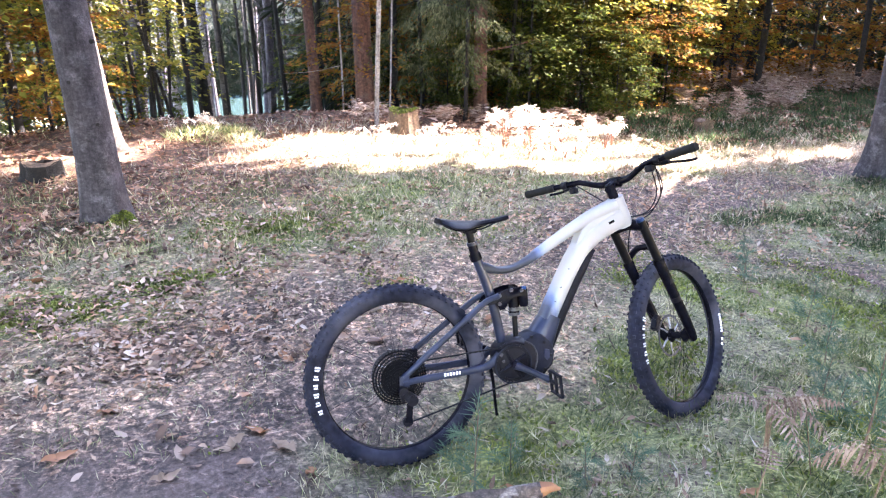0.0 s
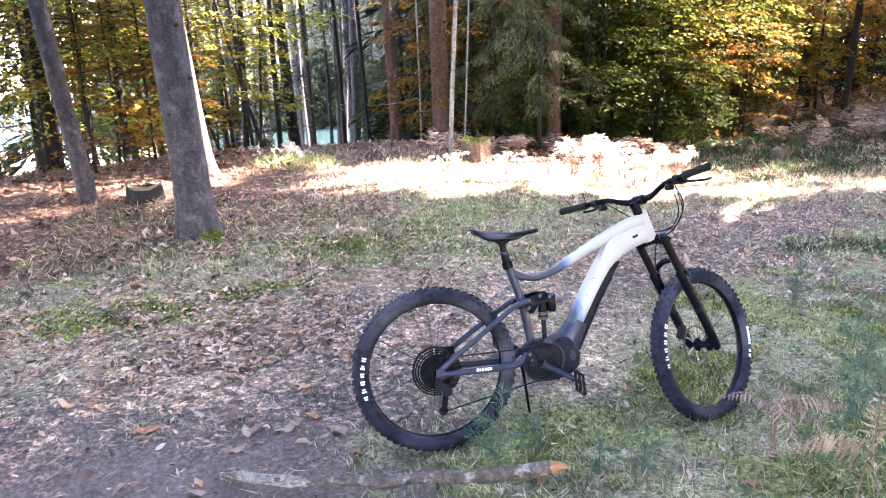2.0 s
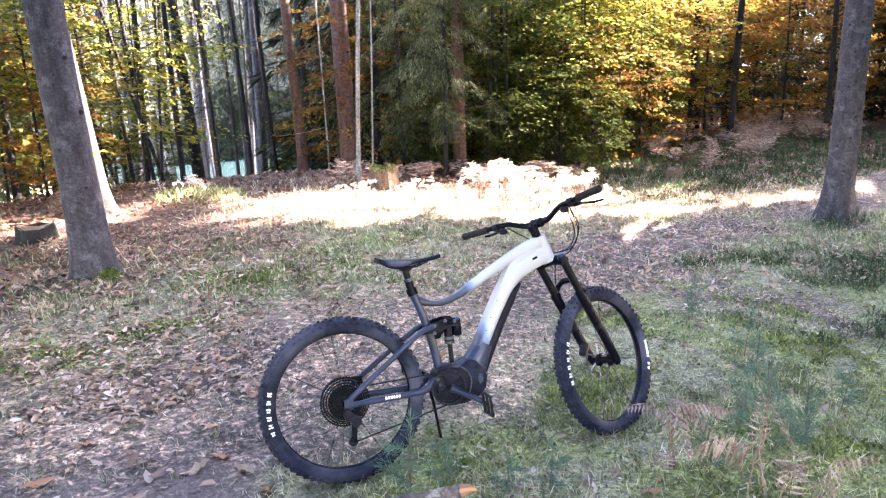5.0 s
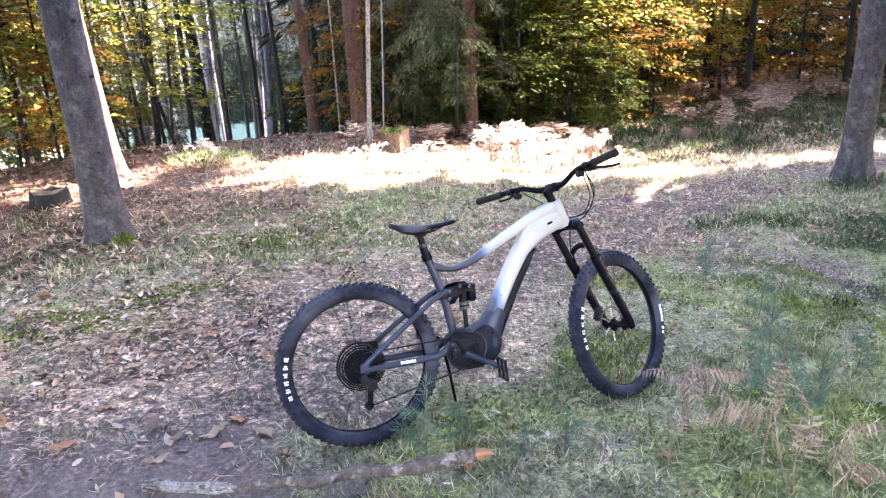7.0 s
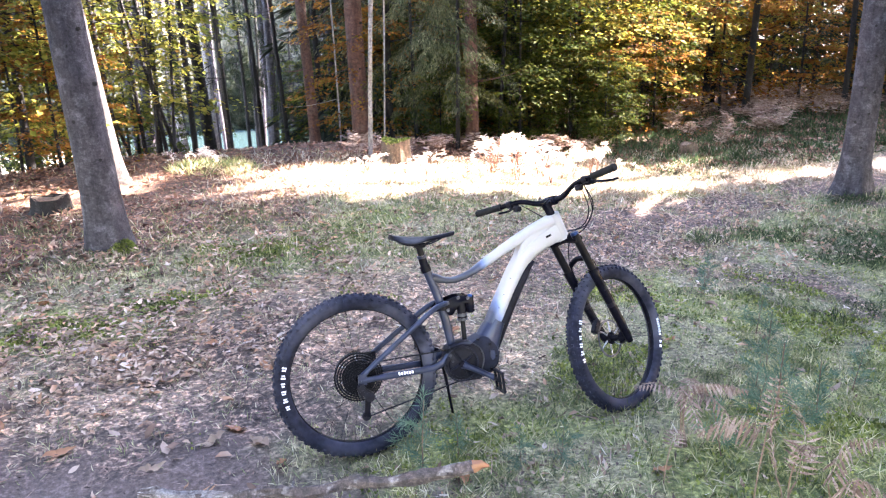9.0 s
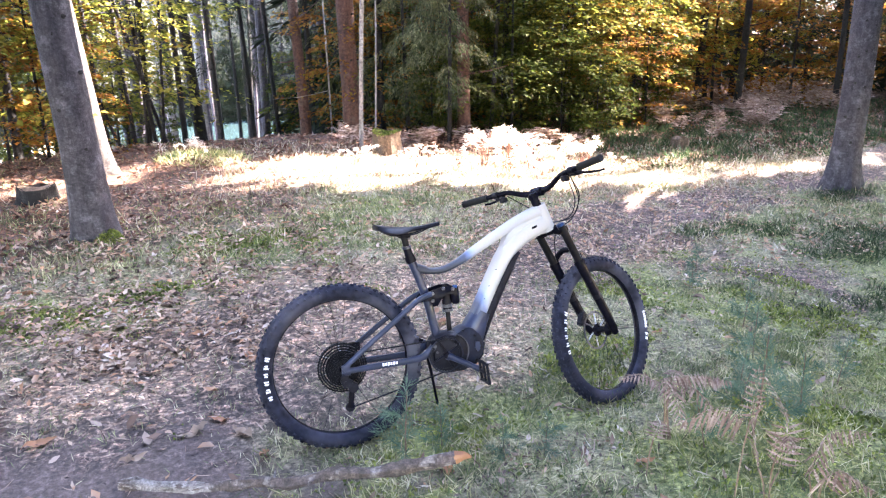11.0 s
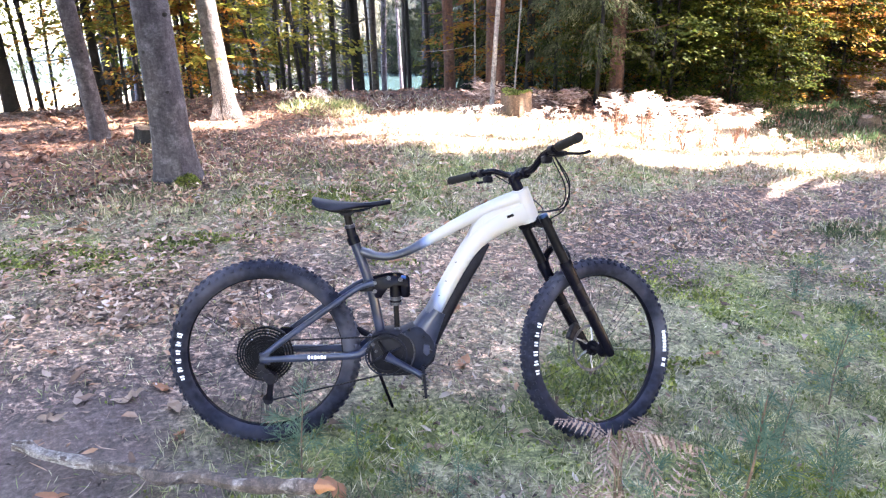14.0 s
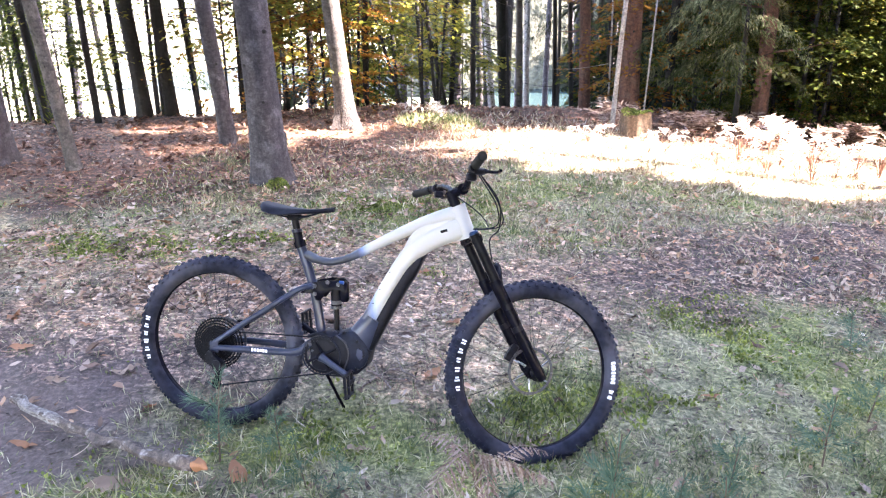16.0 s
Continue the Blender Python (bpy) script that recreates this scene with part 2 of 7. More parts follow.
def frame_paint():
    """Off-white paint that fades to blue-grey towards the motor and the seat."""
    m, n, l, p = mat("frame_paint")
    tc = n.new("ShaderNodeTexCoord")
    sp = n.new("ShaderNodeSeparateXYZ")
    l.new(tc.outputs["Object"], sp.inputs[0])
    # fade along x with a lift by height
    a = n.new("ShaderNodeMath"); a.operation = "MULTIPLY_ADD"
    l.new(sp.outputs["Z"], a.inputs[0]); a.inputs[1].default_value = 0.22
    l.new(sp.outputs["X"], a.inputs[2])
    f = noise_tex(n, l, 9, 3)
    b = n.new("ShaderNodeMath"); b.operation = "MULTIPLY_ADD"
    l.new(f, b.inputs[0]); b.inputs[1].default_value = 0.03
    l.new(a.outputs[0], b.inputs[2])
    mr = n.new("ShaderNodeMapRange")
    mr.inputs["From Min"].default_value, mr.inputs["From Max"].default_value = 0.625, 0.755
    l.new(b.outputs[0], mr.inputs["Value"])
    col = ramp(n, l, mr.outputs[0], [(0.0, (0.013, 0.016, 0.028)), (0.38, (0.030, 0.038, 0.068)), (0.56, (0.11, 0.15, 0.27)), (0.70, (0.27, 0.31, 0.39)), (0.84, (0.345, 0.335, 0.325)), (1.0, (0.355, 0.342, 0.328))])
    dirt = noise_tex(n, l, 55, 5, 0.7)
    col = mix(n, l, ramp(n, l, dirt, [(0.62, (0, 0, 0)), (0.78, (0.55, 0.55, 0.55))]), col, (0.34, 0.28, 0.23))
    l.new(col, p.inputs["Base Color"])
    p.inputs["Roughness"].default_value, p.inputs["Coat Weight"].default_value = 0.42, 0.25
    bump(n, l, p, dirt, 0.04, 0.0005)
    return m


M_FRAME = frame_paint()


def ground_mat():
    m, n, l, p = mat("forest_floor")
    at = {}
    for k in ("dirt", "moss", "litter", "dry", "bare", "meadow"):
        a = n.new("ShaderNodeAttribute")
        a.attribute_name = k
        at[k] = a.outputs["Fac"]
    f1 = noise_tex(n, l, 2.2, 5, 0.65)
    f2 = noise_tex(n, l, 42, 6, 0.75)
    f3 = noise_tex(n, l, 9, 4, 0.6)
    # broken leaves and bark chips, a few centimetres each
    tc = n.new("ShaderNodeTexCoord")
    wob = n.new("ShaderNodeTexNoise")
    wob.inputs["Scale"].default_value, wob.inputs["Detail"].default_value = 14, 3
    add = n.new("ShaderNodeVectorMath")
    add.operation = "MULTIPLY_ADD"
    l.new(tc.outputs["Object"], wob.inputs["Vector"])
    l.new(wob.outputs["Color"], add.inputs[0])
    add.inputs[1].default_value = (0.07, 0.07, 0.07)
    l.new(tc.outputs["Object"], add.inputs[2])
    cells = []
    for sc in (24, 55):
        vo = n.new("ShaderNodeTexVoronoi")
        vo.inputs["Scale"].default_value = sc
        l.new(add.outputs[0], vo.inputs["Vector"])
        rgb = n.new("ShaderNodeSeparateColor")
        l.new(vo.outputs["Color"], rgb.inputs[0])
        cells.append(rgb.outputs[0])
    chips = mix(n, l, 1.0, ramp(n, l, cells[0], [(0.0, (0.42, 0.41, 0.40)), (0.55, (0.85, 0.83, 0.82)), (0.8, (1.35, 1.25, 1.18)), (1.0, (2.1, 1.85, 1.7))]),
                ramp(n, l, cells[1], [(0.0, (0.62, 0.62, 0.62)), (0.6, (0.95, 0.95, 0.95)), (1.0, (1.75, 1.65, 1.55))]), "MULTIPLY")
    turf = ramp(n, l, f2, [(0.34, (0.022, 0.024, 0.013)), (0.5, (0.175, 0.165, 0.092)), (0.68, (0.46, 0.40, 0.27))])
    moss = ramp(n, l, f2, [(0.32, (0.022, 0.032, 0.012)), (0.50, (0.14, 0.16, 0.052)), (0.68, (0.42, 0.41, 0.16))])
    dirt = ramp(n, l, f2, [(0.36, (0.012, 0.008, 0.008)), (0.5, (0.088, 0.061, 0.052)), (0.66, (0.38, 0.285, 0.235))])
    litt = ramp(n, l, f2, [(0.30, (0.022, 0.015, 0.011)), (0.5, (0.105, 0.056, 0.034)), (0.72, (0.30, 0.18, 0.11))])
    mead = ramp(n, l, f1, [(0.3, (0.14, 0.14, 0.08)), (0.7, (0.26, 0.24, 0.15))])
    # dry leaf colour, which also carries the paleness painted for the sunlit strip
    dry = ramp(n, l, f2, [(0.32, (0.055, 0.036, 0.024)), (0.5, (0.34, 0.24, 0.17)), (0.66, (0.70, 0.55, 0.42))])
    col = mix(n, l, at["moss"], turf, moss)
    col = mix(n, l, at["dirt"], col, mix(n, l, 1.0, dirt, chips, "MULTIPLY"))
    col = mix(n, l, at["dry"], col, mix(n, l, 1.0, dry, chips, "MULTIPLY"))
    col = mix(n, l, at["litter"], col, mix(n, l, 1.0, litt, chips, "MULTIPLY"))
    col = mix(n, l, 0.7, col, ramp(n, l, f3, [(0.32, (0.45, 0.45, 0.45)), (0.68, (1.5, 1.48, 1.42))]), "MULTIPLY")
    col = mix(n, l, 0.6, col, ramp(n, l, f1, [(0.3, (0.58, 0.55, 0.52)), (0.7, (1.5, 1.46, 1.38))]), "MULTIPLY")
    mud = ramp(n, l, f2, [(0.30, (0.032, 0.022, 0.019)), (0.5, (0.100, 0.070, 0.060)), (0.70, (0.205, 0.150, 0.128))])
    mud = mix(n, l, 0.6, mud, ramp(n, l, f3, [(0.35, (0.62, 0.60, 0.60)), (0.65, (1.25, 1.22, 1.2))]), "MULTIPLY")
    col = mix(n, l, at["bare"], col, mud)
    col = mix(n, l, at["meadow"], col, mead)
    l.new(col, p.inputs["Base Color"])
    p.inputs["Roughness"].default_value = 0.95
    bump(n, l, p, mix(n, l, 0.4, f2, f3), 0.9, 0.025)
    return m


M_GROUND = ground_mat()


def water_mat():
    m, n, l, p = mat("water")
    f = noise_tex(n, l, 1.5, 3)
    p.inputs["Base Color"].default_value = (0.018, 0.033, 0.032, 1)
    p.inputs["Roughness"].default_value = 0.25
    p.inputs["Specular IOR Level"].default_value = 0.08
    bump(n, l, p, f, 0.15, 0.05)
    return m


M_WATER = water_mat()


# ---- building helpers ----
def mesh_arrays(name, verts, faces, smooth=False):
    """A mesh from arrays; faces all of one size."""
    me = bpy.data.meshes.new(name)
    verts, faces = np.asarray(verts, np.float32), np.asarray(faces, np.int32)
    k = faces.shape[1]
    me.vertices.add(len(verts))
    me.vertices.foreach_set("co", verts.ravel())
    me.loops.add(faces.size)
    me.loops.foreach_set("vertex_index", faces.ravel())
    me.polygons.add(len(faces))
    me.polygons.foreach_set("loop_start", np.arange(0, faces.size, k, dtype=np.int32))
    if smooth:
        me.polygons.foreach_set("use_smooth", np.ones(len(faces), bool))
    me.update(calc_edges=True)
    return me


def mesh_of(name, bm, smooth=True):
    if isinstance(bm, bpy.types.Mesh):
        return bm
    me = bpy.data.meshes.new(name)
    bmesh.ops.recalc_face_normals(bm, faces=bm.faces)
    bm.to_mesh(me)
    bm.free()
    if smooth:
        me.polygons.foreach_set("use_smooth", np.ones(len(me.polygons), bool))
        me.set_sharp_from_angle(angle=radians(38))
    return me


def part(name, bm, material, parent, label="", at=None, smooth=True):
    me = mesh_of(name, bm, smooth)
    if not me.materials:
        me.materials.append(material)
    ob = new(name, me)
    ob.parent = parent
    if at is not None:
        ob.matrix_basis = at
    if label:
        ob["label"] = label
    return ob


def thing(name, label, category, at=None, group="", kind=""):
    ob = new(name)
    ob.empty_display_size = 0.1
    if at is not None:
        ob.matrix_basis = at
    return tagged(ob, label, category, group, kind)


def single(name, bm, material, label, category, at=None, group="", kind="", smooth=True):
    ob = part(name, bm, material, None, "", at, smooth)
    return tagged(ob, label, category, group, kind)


def ring_faces(bm, rings, closed=False, caps=True):
    n = len(rings[0])
    pairs = list(zip(rings, rings[1:] + ([rings[0]] if closed else [])))
    for a, b in pairs[: len(rings) if closed else len(rings) - 1]:
        for i in range(n):
            bm.faces.new((a[i], a[(i + 1) % n], b[(i + 1) % n], b[i]))
    if caps and not closed:
        bm.faces.new(rings[0][::-1])
        bm.faces.new(rings[-1])


def sweep(pts, radii, n=10, bm=None, caps=True, wobble=0.0):
    """A round tube along points."""
    bm = bm or bmesh.new()
    pts = [Vector(p) for p in pts]
    radii = [radii] * len(pts) if isinstance(radii, (int, float)) else radii
    side, rings = None, []
    for i, p in enumerate(pts):
        d = (pts[min(i + 1, len(pts) - 1)] - pts[max(i - 1, 0)]).normalized()
        if side is None:
            side = d.orthogonal().normalized()
        side = (side - d * side.dot(d)).normalized()
        up = d.cross(side)
        ring = []
        for k in range(n):
            a = 2 * math.pi * k / n
            r = radii[i] * (1 + (random.uniform(-wobble, wobble) if wobble else 0))
            ring.append(bm.verts.new(p + side * (r * math.cos(a)) + up * (r * math.sin(a))))
        rings.append(ring)
    ring_faces(bm, rings, caps=caps)
    return bm


def beam(pts, w, hgt, n=16, power=2.6, bm=None, y0=None):
    """A tube in the bike's plane: half widths across (w) and in the plane (hgt), a rounded box in section."""
    bm = bm or bmesh.new()
    rings = []
    for i, p in enumerate(pts):
        a, b = Vector(pts[max(i - 1, 0)]), Vector(pts[min(i + 1, len(pts) - 1)])
        d = (b - a).normalized()
        nrm = Vector((-d.z, 0, d.x)).normalized()
        lat = d.cross(nrm).normalized()
        ww, hh = (w[i] if isinstance(w, (list, tuple)) else w), (hgt[i] if isinstance(hgt, (list, tuple)) else hgt)
        ring = []
        for k in range(n):
            t = 2 * math.pi * k / n
            c, s = math.cos(t), math.sin(t)
            c = math.copysign(abs(c) ** (2 / power), c)
            s = math.copysign(abs(s) ** (2 / power), s)
            ring.append(bm.verts.new(Vector(p) + lat * (ww * c) + nrm * (hh * s)))
        rings.append(ring)
    ring_faces(bm, rings)
    return bm


def spline(pts, m=6):
    """Catmull-Rom through the points."""
    P = [Vector(p) for p in pts]
    P = [2 * P[0] - P[1]] + P + [2 * P[-1] - P[-2]]
    out = []
    for i in range(1, len(P) - 2):
        for j in range(m):
            t = j / m
            out.append(0.5 * (2 * P[i] + (P[i + 1] - P[i - 1]) * t + (2 * P[i - 1] - 5 * P[i] + 4 * P[i + 1] - P[i + 2]) * t * t
                              + (3 * P[i] - P[i - 1] - 3 * P[i + 1] + P[i + 2]) * t ** 3))
    return out + [P[-2]]


def lathe(profile, n=32, bm=None, axis="Y"):
    """Closed ring profile of (radius, offset) turned about the axis."""
    bm = bm or bmesh.new()
    rings = []
    for k in range(n):
        a = 2 * math.pi * k / n
        ring = []
        for r, o in profile:
            ring.append(bm.verts.new((r * math.cos(a), o, r * math.sin(a)) if axis == "Y" else (r * math.cos(a), r * math.sin(a), o)))
        rings.append(ring)
    ring_faces(bm, rings, closed=True, caps=False)
    return bm


def box(bm, centre, size, m=None):
    r = bmesh.ops.create_cube(bm, size=1.0)
    mm = Matrix.Translation(centre) @ (m or Matrix()) @ Matrix.Diagonal((*size, 1))
    bmesh.ops.transform(bm, matrix=mm, verts=r["verts"])
    return r["verts"]


def rod(a, b, r, n=10, bm=None):
    return sweep([a, b], r, n, bm)


def unit(v):
    return v / np.maximum(np.linalg.norm(v, axis=-1, keepdims=True), 1e-9)


def leaf_cards(c, d, nrm, length, width, fold=0.25):
    """Folded, pointed leaves: base c, direction d, normal nrm. Returns vertices and triangles."""
    c, d = np.asarray(c, float), unit(np.asarray(d, float))
    s = unit(np.cross(d, nrm))
    u = np.cross(s, d)
    L, W = np.reshape(length, (-1, 1)), np.reshape(width, (-1, 1))
    mid = c + d * L * 0.45
    v = np.stack([c, mid + s * W * 0.5 + u * W * fold, c + d * L - u * L * 0.08, mid - s * W * 0.5 + u * W * fold], 1)
    i = np.arange(len(c))[:, None] * 4
    f = np.concatenate([i + [0, 1, 2], i + [0, 2, 3]], 1).reshape(-1, 3)
    return v.reshape(-1, 3), f


def shaped_leaves(c, d, nrm, length, width, curl=0.2):
    """Oval leaves with a raised rim and a bent tip, six sides each."""
    c, d = np.asarray(c, float), unit(np.asarray(d, float))
    s = unit(np.cross(d, nrm))
    u = np.cross(s, d)
    L, W = np.reshape(length, (-1, 1)), np.reshape(width, (-1, 1))
    k = rng.uniform(-0.6, 1.4, (len(c), 4, 1)) * curl
    v = np.stack([c, c + d * L * 0.28 + s * W * 0.46 + u * W * k[:, 0], c + d * L * 0.68 + s * W * 0.38 + u * W * k[:, 1], c + d * L + u * L * k[:, 2] * 0.6,
                  c + d * L * 0.64 - s * W * 0.42 + u * W * k[:, 3], c + d * L * 0.25 - s * W * 0.40 + u * W * k[:, 0], c + d * L * 0.5 - u * W * 0.05], 1)
    i = np.arange(len(c))[:, None] * 7
    f = np.concatenate([i + [0, 1, 6], i + [1, 2, 6], i + [2, 3, 6], i + [3, 4, 6], i + [4, 5, 6], i + [5, 0, 6]], 1).reshape(-1, 3)
    return v.reshape(-1, 3), f


def rand_dirs(n, up=0.0):
    v = rng.normal(size=(n, 3))
    v[:, 2] = v[:, 2] * (1 - up) + up * np.abs(v[:, 2])
    return unit(v)


# ---- the lie of the land ----
def soft(x):
    return np.logaddexp(0, x)


def step(a, b, x):
    t = np.clip((x - a) / (b - a), 0, 1)
    return t * t * (3 - 2 * t)


def waves(x, y):
    return (np.sin(x * 3.1 + 1.3 * np.sin(y * 2.3)) * np.sin(y * 2.7 + 1.1 * np.sin(x * 1.9 + 0.7))
            + 0.5 * np.sin(x * 7.3 + 2.0 * np.sin(y * 5.1)) * np.sin(y * 6.7 + 1.7 * np.sin(x * 4.9)))


def edge_y(x):
    """Where the level ground ends and the slope to the water begins."""
    return 7.7 - 0.33 * soft((-x - 1.5) * 1.5) / 1.5 + 1.6 * soft((x - 2.4) * 0.8) / 0.8


def drop(x, y):
    """How far the bank has fallen beyond its edge."""
    b = np.clip(y - edge_y(x), 0, None)
    b = np.sqrt(b * b + 0.25) - 0.5
    return 4.6 * (1 - np.exp(-b / 15)) + 2.2 * step(5, 24, b)


def ground_z(x, y):
    x, y = np.asarray(x, float), np.asarray(y, float)
    s = soft((x - 1.0) * 2) / 2 - soft((x - 4.2) * 2) / 2
    z = 0.0475 - 0.1525 * s + 0.0067 * np.clip(y, -3, 9)
    z = z - 0.05 * np.exp(-((x - 0.0) ** 2 + (y - 0.1) ** 2) / 0.5)
    z = z + step(-0.8, 0.1, x) * (0.06 * step(-0.05, -0.35, y) + 0.11 * step(-0.35, -0.75, y))
    z = z + 0.012 * waves(x, y) + 0.02 * waves(x * 0.35 + 5, y * 0.35)
    return z - drop(x, y)


def gz(x, y):
    return float(ground_z(x, y))


TRAIL = [(-6.0, -1.6), (-2.2, 0.0), (-0.9, 0.55), (0.3, 1.45), (1.5, 2.1), (3.2, 3.1), (5.2, 4.1), (9.0, 5.0), (16.0, 7.5)]


def trail_dist(x, y):
    d = np.full(np.shape(x), 1e9)
    for (ax, ay), (bx, by) in zip(TRAIL, TRAIL[1:]):
        t = np.clip(((x - ax) * (bx - ax) + (y - ay) * (by - ay)) / ((bx - ax) ** 2 + (by - ay) ** 2), 0, 1)
        d = np.minimum(d, np.hypot(x - ax - t * (bx - ax), y - ay - t * (by - ay)))
    return d


def under_bike(x, y):
    """Bare strip of dry leaves below and just behind the bike."""
    return step(0.1, 0.5, x) * step(2.0, 1.5, x + 0.15 * waves(x * 3, y * 3)) * step(0.05, 0.35, y + 0.1 * waves(x * 2.7, y * 2.7) - 0.55 * step(0.9, 1.35, x)) * step(1.7, 1.2, y)


def zones(x, y):
    """How far the floor is trodden earth, moss or leaf litter."""
    w = waves(x * 0.6 + 3, y * 0.6) * 0.22 + waves(x * 1.7, y * 1.7 + 2) * 0.12
    dirt = step(1.15, 0.15, trail_dist(x, y) + w * 1.7 - 0.25 * step(0.5, -1.5, x))
    dirt = np.clip(dirt + 0.9 * np.exp(-((x - 4.1) ** 2 / 0.5 + (y - 1.75) ** 2 / 0.12)) + 0.8 * step(0.45, 0.9, waves(x * 0.8 + 9, y * 0.8)) * step(2.2, 3.0, x) * step(6.0, 5.0, y), 0, 1)
    moss = step(-0.05, 0.35, waves(x * 0.75 + 1, y * 0.75 + 4) * 0.6 + 0.12 * waves(x * 2.6, y * 2.6)) * (1 - dirt)
    moss = np.clip(moss + (0.6 * step(1.7, 2.4, x) * step(2.6, 1.5, y - 0.45 * (x - 2)) + 1.3 * np.exp(-((x + 1.6) ** 2 / 0.55 + (y - 1.80) ** 2 / 0.085)) + 1.1 * np.exp(-((x + 0.75) ** 2 / 0.20 + (y - 2.15) ** 2 / 0.03)) + 0.9 * np.exp(-((x + 1.7) ** 2 / 0.3 + (y - 2.2) ** 2 / 0.03))
                    + 0.6 * np.exp(-((x - 0.2) ** 2 / 1.6 + (y - 3.0) ** 2 / 0.2))) * step(-0.5, 0.5, waves(x * 3.1, y * 3.1) + 0.3 * waves(x * 6.7, y * 6.7)) * (1 - 0.3 * dirt), 0, 1)
    warm = 0.8 * np.exp(-((x + 0.95) ** 2 / 0.20 + (y - 1.40) ** 2 / 0.07))
    moss = moss * (1 - under_bike(x, y))
    litter = np.maximum(step(3.0, 4.2, y + w * 2 + 0.5 * soft(-x - 1) - 3.2 * step(0.2, 1.8, x)) * step(1.6, 0.0, x), step(6.3, 7.2, y + w - 1.6 * step(4.6, 5.6, x)))
    litter = np.maximum(litter, step(9, 12, x) * step(6, 9, y)) * (1 - 0.7 * dirt)
    litter = np.clip(litter + warm, 0, 1)
    return dirt, moss, litter


def bare_zone(x, y):
    """Smooth dark mud where the trail is trodden most."""
    return step(1.15, 0.45, np.hypot((x + 1.15) / 1.35, (y + 0.30) / 0.85) + 0.22 * waves(x * 3 + 1, y * 3) + 0.12 * waves(x * 7, y * 7 + 2))


def dry_sunlit_zone(x, y):
    """Dry leaf crumbs on the trodden earth's far side, paled for skylight and sun."""
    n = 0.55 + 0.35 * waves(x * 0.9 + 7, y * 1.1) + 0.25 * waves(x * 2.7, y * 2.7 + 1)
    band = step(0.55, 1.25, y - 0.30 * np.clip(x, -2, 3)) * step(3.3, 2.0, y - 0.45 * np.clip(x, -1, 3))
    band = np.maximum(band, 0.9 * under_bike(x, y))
    # sun glare on the clearing put into the ground colour as paleness
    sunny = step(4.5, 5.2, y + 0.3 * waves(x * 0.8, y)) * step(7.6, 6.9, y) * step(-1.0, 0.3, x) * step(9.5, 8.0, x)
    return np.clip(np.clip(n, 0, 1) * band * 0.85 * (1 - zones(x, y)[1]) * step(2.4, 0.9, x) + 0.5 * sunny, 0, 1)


def stretch_axis(lo, hi, d, far, grow=1.16):
    mid = list(np.arange(lo, hi + d / 2, d))
    out, stp, a, b = [], d, lo, hi
    while b < far:
        stp *= grow
        b += stp
        a -= stp
        out.append((a, b))
    return np.array([a for a, _ in out][::-1] + mid + [b for _, b in out])


gx = stretch_axis(-4.0, 7.0, 0.06, 900)
gy = stretch_axis(-2.6, 9.0, 0.06, 900)
X, Y = np.meshgrid(gx, gy)
Z = ground_z(X, Y)
idx = np.arange(X.size).reshape(X.shape)
quads = np.stack([idx[:-1, :-1], idx[:-1, 1:], idx[1:, 1:], idx[1:, :-1]], -1).reshape(-1, 4)
gm = mesh_arrays("ground", np.stack([X, Y, Z], -1).reshape(-1, 3), quads, True)
dirt, moss, litter = zones(X, Y)
meadow = step(26, 34, np.hypot(X, Y)) * step(6, -2, X + 0.12 * Y)
for key, val in (("dirt", dirt), ("moss", moss), ("litter", litter), ("dry", dry_sunlit_zone(X, Y)), ("bare", bare_zone(X, Y)), ("meadow", meadow)):
    gm.attributes.new(key, "FLOAT", "POINT").data.foreach_set("value", val.ravel().astype(np.float32))
gm.materials.append(M_GROUND)
tagged(new("ground", gm), "forest floor of trodden earth, moss, turf and fallen leaves", "ground", kind="structure")

# the lake below the slope, and the far wooded shore
wv = np.array([(0, 30, -5.9), (90, 30, -5.9), (90, 64, -5.9), (-7, 64, -5.9)])
wm = mesh_arrays("water", wv, [(0, 1, 2, 3)])
wm.materials.append(M_WATER)
tagged(new("water", wm), "pale teal lake below the slope", "water", kind="structure")


# ---- trees ----
def trunk_bm(height, r0, r1, lean=(0, 0), flare=1.5, n=16, rings=22, wob=0.03, bend=0.03, seed=1):
    """Tapered trunk with a root flare; the foot reaches below the ground."""
    rnd = random.Random(seed)
    bm = bmesh.new()
    ph = [rnd.uniform(0, 6.28) for _ in range(6)]
    rs = []
    for i in range(rings + 1):
        t = (i / rings) ** 1.7
        z = -0.25 + t * (height + 0.25)
        r = r0 + (r1 - r0) * max(0, z) / height
        fl = (flare - 1) * math.exp(-max(z, 0) / (r0 * 1.6))
        cx = lean[0] * max(z, 0) + bend * math.sin(z * 0.7 + ph[0])
        cy = lean[1] * max(z, 0) + bend * math.sin(z * 0.6 + ph[1])
        ring = []
        for k in range(n):
            a = 2 * math.pi * k / n
            rr = r * (1 + fl * (0.75 + 0.45 * math.sin(a * 4 + ph[2]) + 0.2 * math.sin(a * 7 + ph[3])))
            rr *= 1 + wob * (math.sin(a * 3 + z * 2.1 + ph[4]) + 0.6 * math.sin(a * 5 - z * 3.3 + ph[5]))
            ring.append(bm.verts.new((cx + rr * math.cos(a), cy + rr * math.sin(a), z)))
        rs.append(ring)
    ring_faces(bm, rs)
    return bm


def tree_at(x, y, sink=0.03, turn=0.0):
    return pose(x, y, gz(x, y) - sink, 0, 0, turn)


